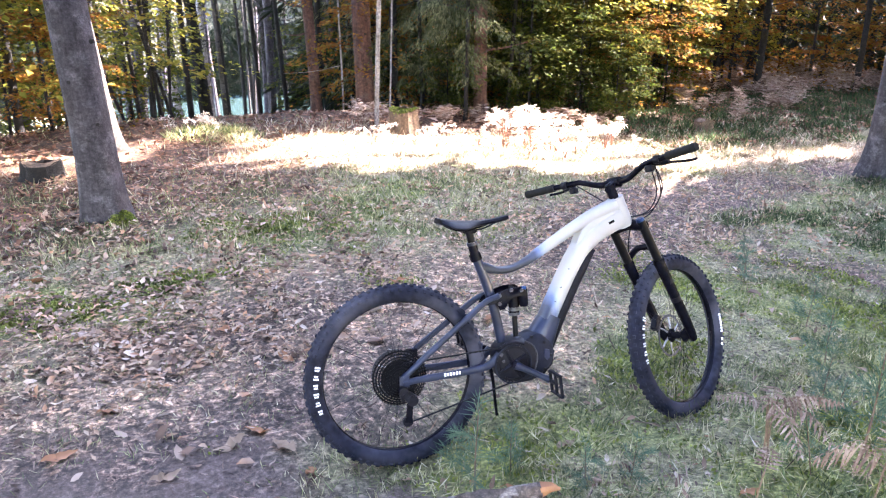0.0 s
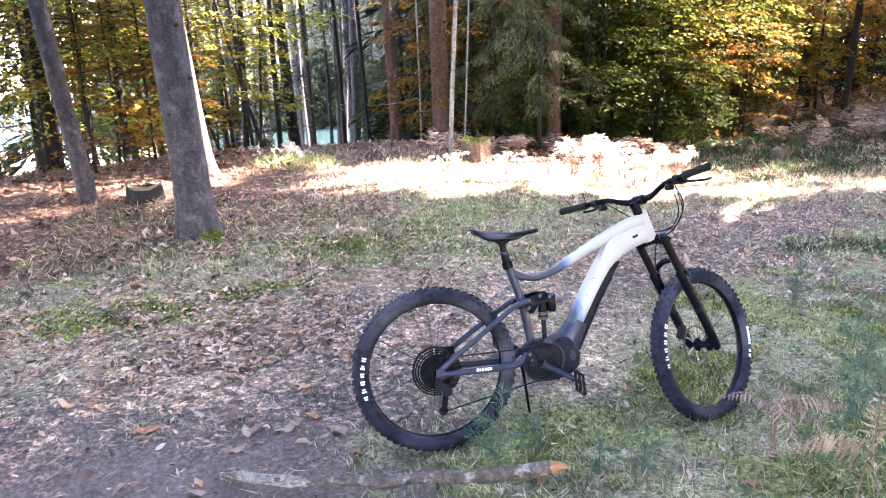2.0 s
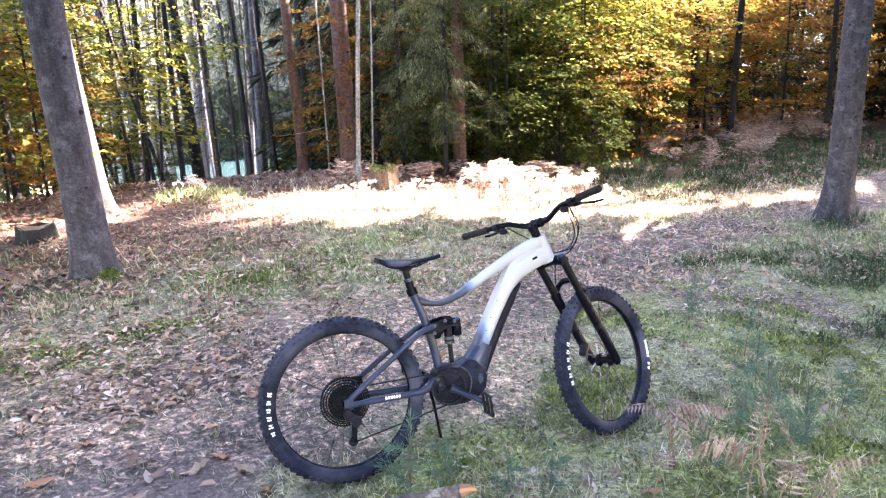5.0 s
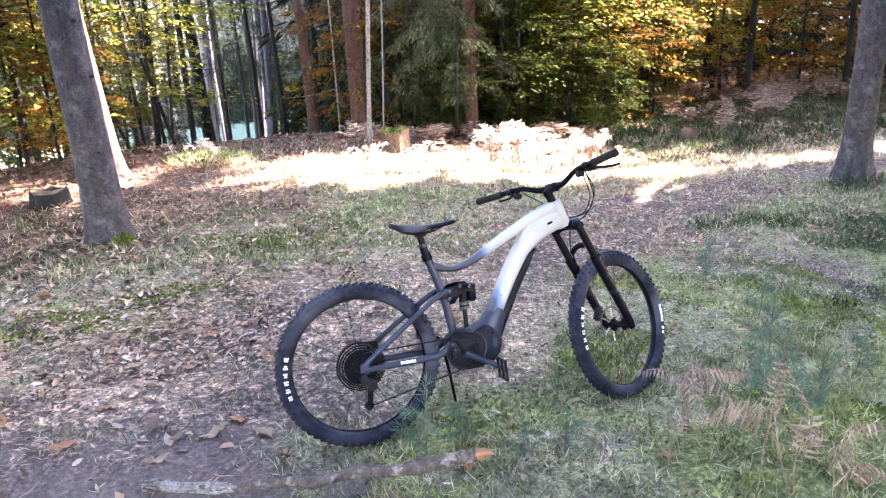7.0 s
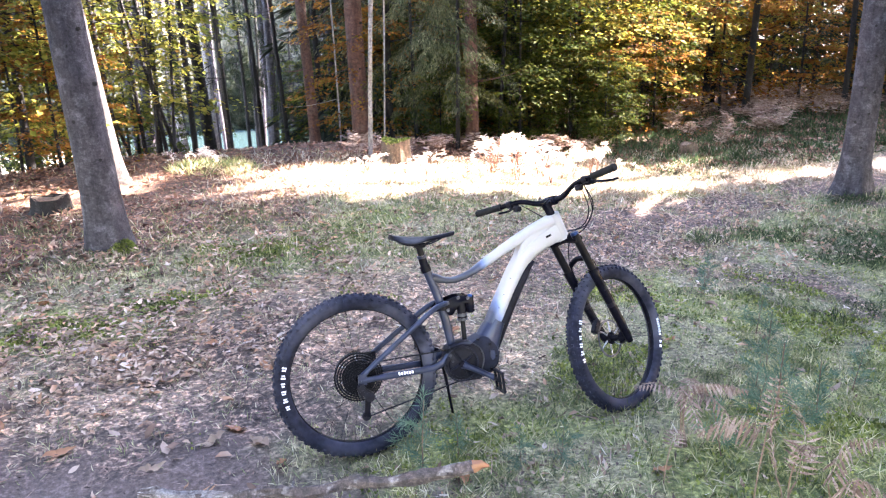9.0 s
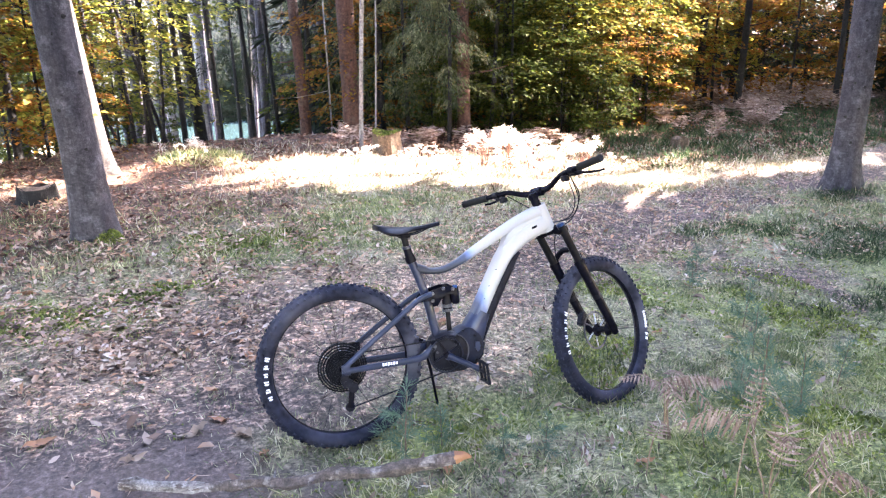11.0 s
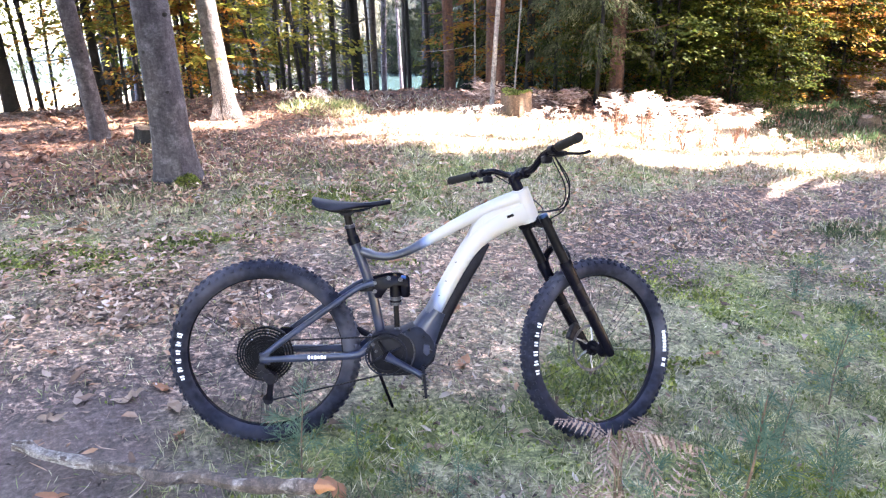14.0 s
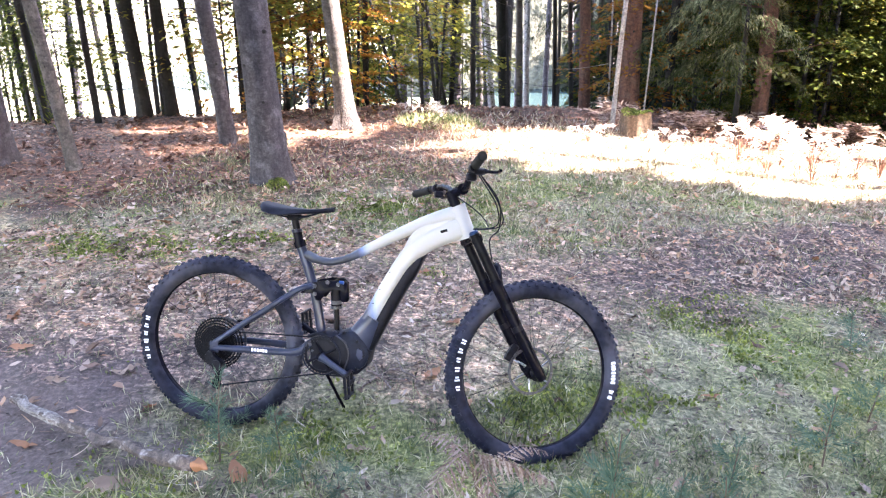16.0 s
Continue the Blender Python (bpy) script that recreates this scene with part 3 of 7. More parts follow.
def stub(parent, z, a, r0, length=0.024, rr=0.017, lean=(0, 0), name="branch_stub"):
    d = Vector((math.cos(a), math.sin(a), 0.12))
    c = Vector((lean[0] * z, lean[1] * z, z))
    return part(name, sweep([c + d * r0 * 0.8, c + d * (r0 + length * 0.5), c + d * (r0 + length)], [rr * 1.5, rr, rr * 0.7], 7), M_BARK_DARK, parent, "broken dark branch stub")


def limb(parent, start, end, r, sag=0.0, mat_=None):
    a, b = Vector(start), Vector(end)
    m1 = a.lerp(b, 0.5) + Vector((0, 0, -sag))
    return part("limb", sweep(spline([a, m1, b], 4), [r * (1 - 0.75 * i / 8) for i in range(9)], 6), mat_ or M_BARK_DARK, parent)


def spruce_crown(h0, h1, reach, boughs, twigs, length=0.16, width=0.022, droop=0.45, seed=3, top_taper=True):
    """Drooping boughs, each a spray of needle twigs."""
    r = np.random.default_rng(seed)
    C, D, N, L, W = [], [], [], [], []
    for i in range(boughs):
        z = h0 + (h1 - h0) * r.random()
        a = r.random() * 6.283
        R = reach * (0.55 + 0.6 * r.random()) * ((1 - 0.8 * (z - h0) / (h1 - h0)) if top_taper else 1)
        s = np.sqrt(r.random(twigs)) * R
        sidew = (r.random(twigs) - 0.5) * (0.25 + 0.75 * np.sin(np.clip(s / R, 0, 1) * 2.6)) * R * 0.75
        ca, sa = math.cos(a), math.sin(a)
        x = s * ca - sidew * sa
        y = s * sa + sidew * ca
        zz = z - droop * s * (0.35 + 0.65 * s / R) - 0.25 * np.abs(sidew) + r.normal(0, 0.03, twigs)
        d = np.stack([ca - sa * np.sign(sidew) * 0.9 + r.normal(0, 0.35, twigs), sa + ca * np.sign(sidew) * 0.9 + r.normal(0, 0.35, twigs), -0.55 + r.normal(0, 0.35, twigs)], -1)
        C.append(np.stack([x, y, zz], -1)); D.append(d)
        N.append(r.normal(0, 0.4, (twigs, 3)) + [0, 0, 1])
        L.append(length * (0.6 + 0.8 * r.random(twigs))); W.append(width * (0.7 + 0.7 * r.random(twigs)))
    v, f = leaf_cards(np.concatenate(C), np.concatenate(D), np.concatenate(N), np.concatenate(L), np.concatenate(W), 0.1)
    return mesh_arrays("crown", v, f)


def beech_crown(h0, h1, reach, sprays, leaves, size=0.07, seed=5, flat=0.03):
    """Tiers of flat leafy sprays: alternate leaves along a twig and its side twigs, with gaps between the tiers."""
    r = np.random.default_rng(seed)
    C, D, N, L = [], [], [], []
    for i in range(sprays):
        z = h0 + (h1 - h0) * r.random()
        a = r.random() * 6.283
        R = reach * (0.4 + 0.7 * r.random())
        m = int(leaves * (0.6 + 0.8 * r.random()))
        side_ = r.integers(-2, 3, m)                        # main twig and two side twigs each way
        s = R * (0.25 + 0.8 * np.sqrt(r.random(m)))
        ang = a + side_ * 0.17 * (0.8 + 0.4 * r.random(m)) + r.normal(0, 0.03, m)
        ca, sa = np.cos(ang), np.sin(ang)
        rise, roll = r.normal(-0.02, 0.16), r.normal(0, 0.14)
        off = r.normal(0, 0.03, m)
        c = np.stack([s * ca - off * sa, s * sa + off * ca, z + rise * s + roll * side_ * 0.17 * s + r.normal(0, flat, m) - 0.14 * s * s / R], -1)
        turn = ang + np.where(r.random(m) < 0.5, 0.8, -0.8) + r.normal(0, 0.25, m)
        d = np.stack([np.cos(turn), np.sin(turn), -0.22 + r.normal(0, 0.22, m)], -1)
        C.append(c); D.append(d); N.append(r.normal(0, 0.28, (m, 3)) + [-rise, 0.3 * roll, 1.0]); L.append(size * (0.65 + 0.7 * r.random(m)))
    L = np.concatenate(L)
    v, f = leaf_cards(np.concatenate(C), np.concatenate(D), np.concatenate(N), L, L * 0.66, 0.15)
    return mesh_arrays("crown", v, f)


def hanging_crown(h0, h1, reach, boughs, twigs, seed=3):
    """Boughs that sweep out and down, hung with strands of needles."""
    r = np.random.default_rng(seed)
    C, D, N, L, W = [], [], [], [], []
    for i in range(boughs):
        z = h0 + (h1 - h0) * (i + r.random()) / boughs
        a = i * 2.4 + r.normal(0, 0.4)
        R = reach * (0.6 + 0.5 * r.random()) * (1 - 0.7 * (z - h0) / (h1 - h0))
        u = 0.12 + 0.92 * r.random(twigs) ** 0.8
        w = r.normal(0, 0.5, twigs) * (0.06 + 0.22 * np.sin(np.clip(u, 0, 1) * 2.7)) * R
        ca, sa = math.cos(a), math.sin(a)
        lift = 0.10 + 0.15 * r.random()
        zz = z + lift * R * u - 0.62 * R * u ** 2.2 - 0.5 * np.abs(w) - r.random(twigs) ** 2 * 0.14
        C.append(np.stack([u * R * ca - w * sa, u * R * sa + w * ca, zz], -1))
        out = 0.55 + r.normal(0, 0.25, twigs)
        D.append(np.stack([ca * out - sa * np.sign(w) * 0.45 + r.normal(0, 0.2, twigs), sa * out + ca * np.sign(w) * 0.45 + r.normal(0, 0.2, twigs), -0.75 + r.normal(0, 0.3, twigs)], -1))
        N.append(r.normal(0, 0.5, (twigs, 3)) + [ca, sa, 0.6])
        L.append(0.085 * (0.5 + 0.9 * r.random(twigs))); W.append(0.0120 * (0.6 + 0.8 * r.random(twigs)))
    v, f = leaf_cards(np.concatenate(C), np.concatenate(D), np.concatenate(N), np.concatenate(L), np.concatenate(W), 0.12)
    return mesh_arrays("crown", v, f)


def big_tree(name, x, y, r0, height, material, label, lean=(0, 0), flare=1.6, seed=1, stubs=(), n=22):
    t = thing(name, label, "tree", tree_at(x, y))
    part("trunk", trunk_bm(height, r0, r0 * 0.35, lean, flare, n, 40, 0.025, 0.02, seed), material, t)
    for z, a in stubs:
        stub(t, z, radians(a), r0 * (1 - 0.65 * z / height), lean=lean)
    return t


# standing trees close to the clearing
near = [
    big_tree("spruce_tree", -1.22, 3.62, 0.145, 19, M_BARK_SPRUCE, "grey-brown spruce trunk with knots and mossy foot", (-0.03, 0.01), 1.45, 11,
             [(0.75, -70), (1.05, -120), (1.32, -40), (1.6, -100), (1.72, -60), (2.0, -130), (2.2, -80), (2.45, -30), (2.7, -110)]),
    big_tree("spruce_tree", -2.42, 5.32, 0.088, 17, M_BARK_SPRUCE, "slim grey spruce trunk beside a low stump", (-0.075, 0.0), 1.4, 12,
             [(0.9, -60), (1.5, -120), (2.1, -80)]),
    big_tree("beech_tree", -1.36, 6.35, 0.11, 18, M_BARK_BEECH, "pale smooth trunk with sunlit spreading roots", (-0.075, 0.0), 2.1, 13),
    big_tree("spruce_tree", -3.36, 3.9, 0.062, 15, M_BARK_BEECH, "thin pale leaning trunk in brown litter", (-0.11, 0.0), 1.4, 14, [(1.0, -60), (1.6, -110), (1.9, -50)]),
    big_tree("spruce_tree", -4.25, 4.0, 0.135, 20, M_BARK_SPRUCE, "thick grey spruce trunk at the edge of the litter", (-0.02, 0.0), 1.4, 15, [(0.8, -60), (1.4, -90)]),
    big_tree("spruce_tree", 7.15, 4.05, 0.165, 22, M_BARK_SPRUCE, "stout grey spruce trunk with flared roots beside the trail", (0.01, 0.0), 1.75, 16,
             [(0.6, 235), (0.9, 200), (1.0, 245), (1.25, 255), (1.3, 218), (1.6, 215), (1.66, 240), (1.95, 260), (2.0, 225), (2.3, 195), (2.33, 238), (2.6, 230)]),
    big_tree("pine_tree", 2.24, 9.3, 0.145, 21, M_BARK_RED, "reddish-brown pine trunk behind a mossy stump", (-0.01, 0.0), 1.35, 17, [(1.2, -90), (1.9, -60)]),
]
n = 1500
a_, q_ = rng.uniform(0, 6.283, n), np.sqrt(rng.random(n))
mx_, my_ = -1.13 + 0.11 * q_ * np.cos(a_), 3.47 + 0.085 * q_ * np.sin(a_)
mp_ = np.stack([mx_, my_, ground_z(mx_, my_) + 0.10 * (1 - q_ ** 2)], -1)
v, f = leaf_cards(mp_, rand_dirs(n, 0.7) + [0, 0, 0.3], rand_dirs(n), 0.022, 0.010)
single("moss_patch", mesh_arrays("moss_patch", v, f), M_MOSS, "bright green moss at the foot of a spruce", "moss", kind="stuff")

# the wood behind the clearing
WOOD = [  # x, y, radius, bark, lean x
    (-0.48, 15.6, 0.090, 4, -0.06), (-0.02, 13.4, 0.125, 2, -0.03), (0.27, 16.8, 0.085, 4, -0.02), (1.02, 13.2, 0.048, 2, -0.03),
    (1.37, 11.9, 0.045, 2, -0.03), (1.55, 10.0, 0.092, 1, -0.02), (-1.13, 10.15, 0.034, 2, -0.05), (-0.84, 9.6, 0.031, 2, -0.05),
    (-0.62, 9.8, 0.030, 2, -0.22), (-1.30, 9.3, 0.026, 2, -0.28), (1.90, 7.38, 0.032, 4, 0.065), (1.91, 9.6, 0.015, 4, 0.0), (2.38, 8.4, 0.013, 4, 0.03),
    (4.07, 8.9, 0.112, 1, 0.0), (4.6, 9.0, 0.035, 2, 0.04), (4.98, 9.5, 0.036, 2, 0.05), (6.75, 10.4, 0.066, 4, 0.02), (12.3, 13.2, 0.12, 2, 0.02), (12.9, 12.7, 0.10, 2, 0.06),
    (-4.43, 6.94, 0.10, 2, -0.05), (-3.9, 7.44, 0.032, 2, -0.03), (-3.34, 8.12, 0.062, 2, -0.02), (-2.55, 8.53, 0.057, 2, 0.0),
    (-4.12, 7.1, 0.085, 2, 0.0), (-4.75, 6.4, 0.044, 2, 0.02), (-5.4, 6.2, 0.05, 2, -0.03), (-6.0, 5.6, 0.07, 2, 0.03),
    (-3.0, 8.5, 0.03, 2, 0.02), (-1.75, 8.8, 0.05, 2, 0.02), (2.9, 9.8, 0.07, 2, 0.0),
    (-2.1, 9.4, 0.025, 2, 0.05), (-0.75, 9.3, 0.022, 2, 0.10), (0.25, 11.0, 0.026, 2, -0.04), (-1.55, 9.9, 0.035, 2, -0.03), (2.15, 9.3, 0.03, 3, 0.0), (-3.6, 9.2, 0.03, 2, 0.04),
    (-0.4, 10.9, 0.05, 2, 0.02), (-2.4, 11.2, 0.05, 2, -0.02), (-1.0, 12.3, 0.06, 2, 0.03), (2.0, 11.8, 0.06, 2, 0.0), (0.3, 12.8, 0.07, 3, 0.0),
    (-4.5, 9.3, 0.022, 2, 0.05), (-5.1, 9.8, 0.030, 2, -0.03), (-3.75, 9.9, 0.020, 2, 0.02), (-6.4, 8.3, 0.028, 2, 0.04), (-5.7, 8.9, 0.018, 2, -0.06), (10.62, 11.18, 0.085, 2, 0.0), (11.04, 10.43, 0.075, 2, 0.03),
    (-5.2, 7.6, 0.045, 2, 0.02),
]
BARKS = [M_BARK_SPRUCE, M_BARK_RED, M_BARK_DARK, M_BARK_BEECH, M_BARK_SUNLIT]
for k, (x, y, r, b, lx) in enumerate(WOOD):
    t = thing("forest_tree", ("slender dark trunk at the edge of the wood", "reddish trunk at the edge of the wood", "slender dark trunk at the edge of the wood", "slender pale trunk with sunlit side", "thin trunk with bark whitened as if sunlit")[b],
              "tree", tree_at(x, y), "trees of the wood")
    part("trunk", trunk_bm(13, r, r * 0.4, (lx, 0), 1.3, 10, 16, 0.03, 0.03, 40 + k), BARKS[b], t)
    for j in range(1 if b == 4 else 4):
        a = random.uniform(0, 6.28)
        z = random.uniform(0.7, 3.2)
        c = Vector((lx * z, 0, z))
        e = c + Vector((math.cos(a), math.sin(a), random.uniform(-0.15, 0.4))) * random.uniform(0.35, 0.9)
        limb(t, c, e, r * 0.16 + 0.004, 0.03, BARKS[b])

# deeper trunks, copied from three kinds
deep = []
for k in range(3):
    t = thing("forest_tree", "dark trunk deep in the wood", "tree", pose(0, 0, -50), "trees of the wood")
    r = (0.06, 0.10, 0.15)[k]
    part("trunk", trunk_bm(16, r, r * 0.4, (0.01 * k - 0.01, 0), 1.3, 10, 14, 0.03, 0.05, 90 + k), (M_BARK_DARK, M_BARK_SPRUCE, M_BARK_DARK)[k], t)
    deep.append(t)
count = 0
rt = random.Random(21)
placed = [(x, y) for x, y, *_ in WOOD]
while count < 95:
    ang = radians(rt.uniform(8, 152))
    dist = rt.uniform(12.5, 40)
    x, y = dist * math.cos(ang), -1 + dist * math.sin(ang)
    if y < 10.5 + 0.35 * x and x > 1 and not (x > 13 and y > 8.5):
        continue
    if x < -5 and rt.random() < 0.72:
        continue
    if min(math.hypot(x - a, y - b) for a, b in placed) < 1.3:
        continue
    placed.append((x, y))
    copy_thing(deep[rt.choice((0, 0, 1, 1, 2))], pose(x, y, gz(x, y) - 0.05, rt.uniform(-2, 2), rt.uniform(-3, 3), rt.uniform(0, 360)))
    count += 1
for t, (x, y) in zip(deep, ((6.0, 14.0), (2.5, 13.0), (9.5, 15.5))):
    t.matrix_basis = pose(x, y, gz(x, y) - 0.05)


# ---- foliage ----
def sapling(name, label, crown, material, height, r, seed, limbs=7, reach=0.9, h0=0.4):
    t = thing(name, label, "young tree", pose(0, 0, -50), "undergrowth of the wood")
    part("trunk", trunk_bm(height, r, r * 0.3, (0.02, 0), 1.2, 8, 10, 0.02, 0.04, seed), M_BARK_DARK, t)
    rr = random.Random(seed)
    for j in range(limbs):
        a, z = rr.uniform(0, 6.28), rr.uniform(h0, height * 0.85)
        limb(t, (0, 0, z), (reach * math.cos(a), reach * math.sin(a), z + rr.uniform(0.05, 0.4)), 0.008, 0.03)
    ob = new("crown", crown)
    crown.materials.append(material)
    ob.parent = t
    return t


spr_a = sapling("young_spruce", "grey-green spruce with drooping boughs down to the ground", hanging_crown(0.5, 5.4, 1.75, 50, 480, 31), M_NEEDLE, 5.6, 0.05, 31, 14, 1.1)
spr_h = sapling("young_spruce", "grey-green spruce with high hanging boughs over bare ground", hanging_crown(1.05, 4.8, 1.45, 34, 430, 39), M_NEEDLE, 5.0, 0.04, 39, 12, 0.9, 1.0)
spr_l = sapling("young_spruce", "thin spruce with ragged hanging boughs", hanging_crown(1.0, 4.6, 1.5, 34, 110, 37), M_GREENLEAF, 5.0, 0.035, 37, 18, 1.0, 0.9)
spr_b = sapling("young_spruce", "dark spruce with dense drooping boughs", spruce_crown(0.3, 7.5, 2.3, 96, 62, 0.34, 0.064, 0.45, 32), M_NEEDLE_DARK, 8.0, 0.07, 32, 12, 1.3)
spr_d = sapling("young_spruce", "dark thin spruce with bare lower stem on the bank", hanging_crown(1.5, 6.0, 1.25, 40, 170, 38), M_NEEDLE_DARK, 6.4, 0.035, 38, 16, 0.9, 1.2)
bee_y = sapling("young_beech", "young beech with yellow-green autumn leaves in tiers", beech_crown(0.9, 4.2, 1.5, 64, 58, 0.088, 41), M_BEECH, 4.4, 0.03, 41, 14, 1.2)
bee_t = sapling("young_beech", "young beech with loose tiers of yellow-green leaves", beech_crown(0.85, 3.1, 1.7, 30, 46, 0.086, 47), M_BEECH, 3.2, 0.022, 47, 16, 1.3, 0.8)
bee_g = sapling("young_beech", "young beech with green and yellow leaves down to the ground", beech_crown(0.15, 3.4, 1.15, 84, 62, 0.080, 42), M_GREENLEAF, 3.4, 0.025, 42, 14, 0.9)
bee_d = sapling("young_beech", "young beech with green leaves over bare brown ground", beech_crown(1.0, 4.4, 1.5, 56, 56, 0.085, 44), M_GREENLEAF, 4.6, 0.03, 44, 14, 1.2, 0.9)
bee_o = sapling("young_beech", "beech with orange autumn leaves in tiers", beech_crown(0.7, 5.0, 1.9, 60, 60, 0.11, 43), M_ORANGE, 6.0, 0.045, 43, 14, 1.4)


def plant(src, x, y, s=1.0, turn=0.0, used=set()):
    m = pose(x, y, gz(x, y) - 0.03, 0, 0, turn)
    if src.name in used:
        t = copy_thing(src, m)
    else:
        used.add(src.name)
        t = src
        t.matrix_basis = m
    s *= 1 + 0.22 * min(2.5, float(drop(x, y)))      # taller where they root lower on the bank
    t.scale = (s, s, s)
    return t


for x, y, s, a in ((3.6, 8.5, 0.95, 0), (3.2, 9.4, 0.9, 250)):
    plant(spr_h, x, y, s, a)
for x, y, s, a in ((4.3, 10.3, 1.0, 100), (3.0, 11.4, 1.1, 40), (5.7, 10.6, 1.0, 60), (4.0, 12.0, 1.2, 290)):
    plant(spr_a, x, y, s, a)
for x, y, s, a in ((-5.0, 8.3, 1.0, 0), (-3.7, 8.7, 0.85, 80), (-6.2, 7.0, 1.0, 160), (-7.6, 8.6, 1.1, 230), (-5.7, 9.7, 0.9, 40)):
    plant(spr_l, x, y, s, a)
for x, y, s, a in ((2.5, 15.4, 1.0, 70), (1.0, 16.6, 1.0, 140), (3.0, 13.4, 0.95, 210), (2.1, 18.2, 1.1, 280), (3.6, 16.8, 1.1, 30), (-7.8, 9.2, 0.75, 35), (-9.2, 10.4, 0.85, 120)):
    plant(spr_d, x, y, s, a)
# those right of x 13 with y under 12 are unseen, added for shade
for x, y, s, a in ((3.2, 12.5, 1.0, 10), (5.5, 13.0, 1.1, 70), (8.0, 14.0, 1.2, 180), (11.0, 17.5, 1.2, 300), (17.5, 13.0, 0.75, 20),
                   (17.0, 15.5, 0.8, 110), (14.0, 17.0, 1.3, 260), (19.0, 11.0, 1.1, 33), (21.5, 11.4, 1.2, 133), (20.0, 9.0, 1.22, 210), (22.0, 9.4, 1.3, 300), (18.0, 8.4, 1.05, 72), (13.5, 6.6, 0.62, 150), (24.0, 17.0, 1.0, 5), (28.0, 20.0, 1.8, 50), (16.0, 20.5, 1.6, 95), (22.0, 24.0, 1.9, 140), (30.0, 14.5, 1.2, 185), (13.0, 23.0, 1.6, 230), (25.0, 13.0, 0.95, 275), (18.5, 16.5, 1.0, 320), (19.5, 12.5, 0.9, 140), (6.5, 18.0, 1.4, 330), (20.0, 18.0, 1.5, 15),
                   (-13.0, 9.0, 1.2, 265), (26.0, 12.0, 1.0, 77), (10.5, 21.0, 1.5, 44), (-6.0, 21.0, 1.2, 12),
                   (3.0, 57.0, 0.5, 10), (5.2, 57.6, 0.62, 80), (7.0, 56.6, 0.5, 150), (9.5, 57.4, 0.6, 220), (12.0, 57.0, 0.66, 290), (1.2, 58.0, 0.4, 330), (4.2, 58.6, 0.66, 200)):
    plant(spr_b, x, y, s, a)
for x, y, s, a in ((-2.9, 10.6, 0.9, 10), (-2.4, 11.5, 1.0, 330), (7.3, 10.4, 1.0, 20), (8.2, 11.3, 1.15, 95), (10.2, 11.6, 0.9, 75), (11.8, 12.6, 1.0, 185), (13.6, 12.6, 1.0, 275), (9.6, 14.2, 1.2, 12),
                   (6.2, 10.9, 0.95, 170), (9.3, 12.6, 1.2, 250), (-1.4, 13.0, 1.1, 45), (6.9, 12.6, 1.25, 5), (6.6, 9.9, 0.95, 222)):
    plant(bee_y, x, y, s, a)
for x, y, s, a in ((-2.7, 7.0, 1.0, 35), (-0.9, 8.9, 0.85, 100), (-1.5, 11.8, 0.9, 85), (-1.9, 8.2, 1.1, 250), (-3.4, 7.9, 1.0, 140), (-2.1, 7.7, 1.0, 0), (-3.3, 7.3, 0.9, 200), (-4.6, 7.6, 0.9, 50), (7.8, 10.0, 1.0, 220), (8.8, 10.6, 1.1, 70), (6.3, 9.5, 1.1, 111), (7.0, 9.9, 1.2, 222), (8.2, 11.6, 1.3, 310), (10.6, 12.2, 1.2, 45)):
    plant(bee_t, x, y, s, a)
for x, y, s, a in ((6.5, 8.7, 0.5, 0), (5.9, 8.9, 0.6, 80), (7.0, 9.1, 0.45, 160), (5.3, 10.0, 0.85, 160), (4.9, 10.4, 0.95, 240), (3.7, 10.6, 1.0, 310), (4.9, 9.2, 0.7, 20), (5.9, 9.9, 1.0, 100), (3.5, 9.0, 0.45, 210), (-1.9, 10.2, 0.6, 30), (-0.9, 13.4, 0.6, 70), (2.0, 12.4, 0.6, 100), (-2.8, 12.2, 0.7, 140), (8.0, 9.9, 0.85, 215), (-5.9, 7.3, 0.6, 280), (-7.0, 7.6, 0.7, 60)):
    plant(bee_g, x, y, s, a)
for x, y, s, a in ((4.9, 8.9, 0.9, 0), (5.5, 9.7, 0.95, 120), (4.5, 9.9, 1.0, 240)):
    plant(bee_d, x, y, s, a)
for x, y, s, a in ((10.4, 13.0, 1.0, 0), (14.6, 12.2, 0.95, 20), (16.2, 10.6, 0.95, 160), (13.0, 11.0, 0.75, 33), (13.4, 13.8, 1.0, 150), (12.6, 17.2, 1.2, 280), (17.8, 12.6, 1.1, 330), (9.2, 10.8, 0.7, 40), (6.9, 9.6, 0.5, 120), (5.6, 10.6, 0.5, 10), (7.9, 9.3, 0.45, 70),
                   (-3.0, 8.7, 0.75, 200), (-2.5, 7.6, 0.42, 20), (-1.8, 8.1, 0.42, 110), (2.3, 9.9, 0.6, 260), (3.3, 10.6, 0.6, 60), (4.6, 11.0, 0.7, 150), (19.0, 15.0, 1.2, 90), (11.2, 11.4, 0.8, 190)):
    plant(bee_o, x, y, s, a)


# added tall conifers, unseen, that block low sun and sky round the clearing
def shade_spruce(seed):
    t = thing("shade_spruce", "unseen tall spruce with a dense dark crown, added for shade", "tree", pose(0, 0, -50), "tall spruces")
    part("trunk", trunk_bm(23, 0.2, 0.05, (0, 0), 1.4, 10, 14, 0.03, 0.05, seed), M_BARK_SPRUCE, t)
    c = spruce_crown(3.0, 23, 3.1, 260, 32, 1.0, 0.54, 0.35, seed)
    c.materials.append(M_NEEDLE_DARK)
    ob = new("crown", c)
    ob.parent = t
    return t


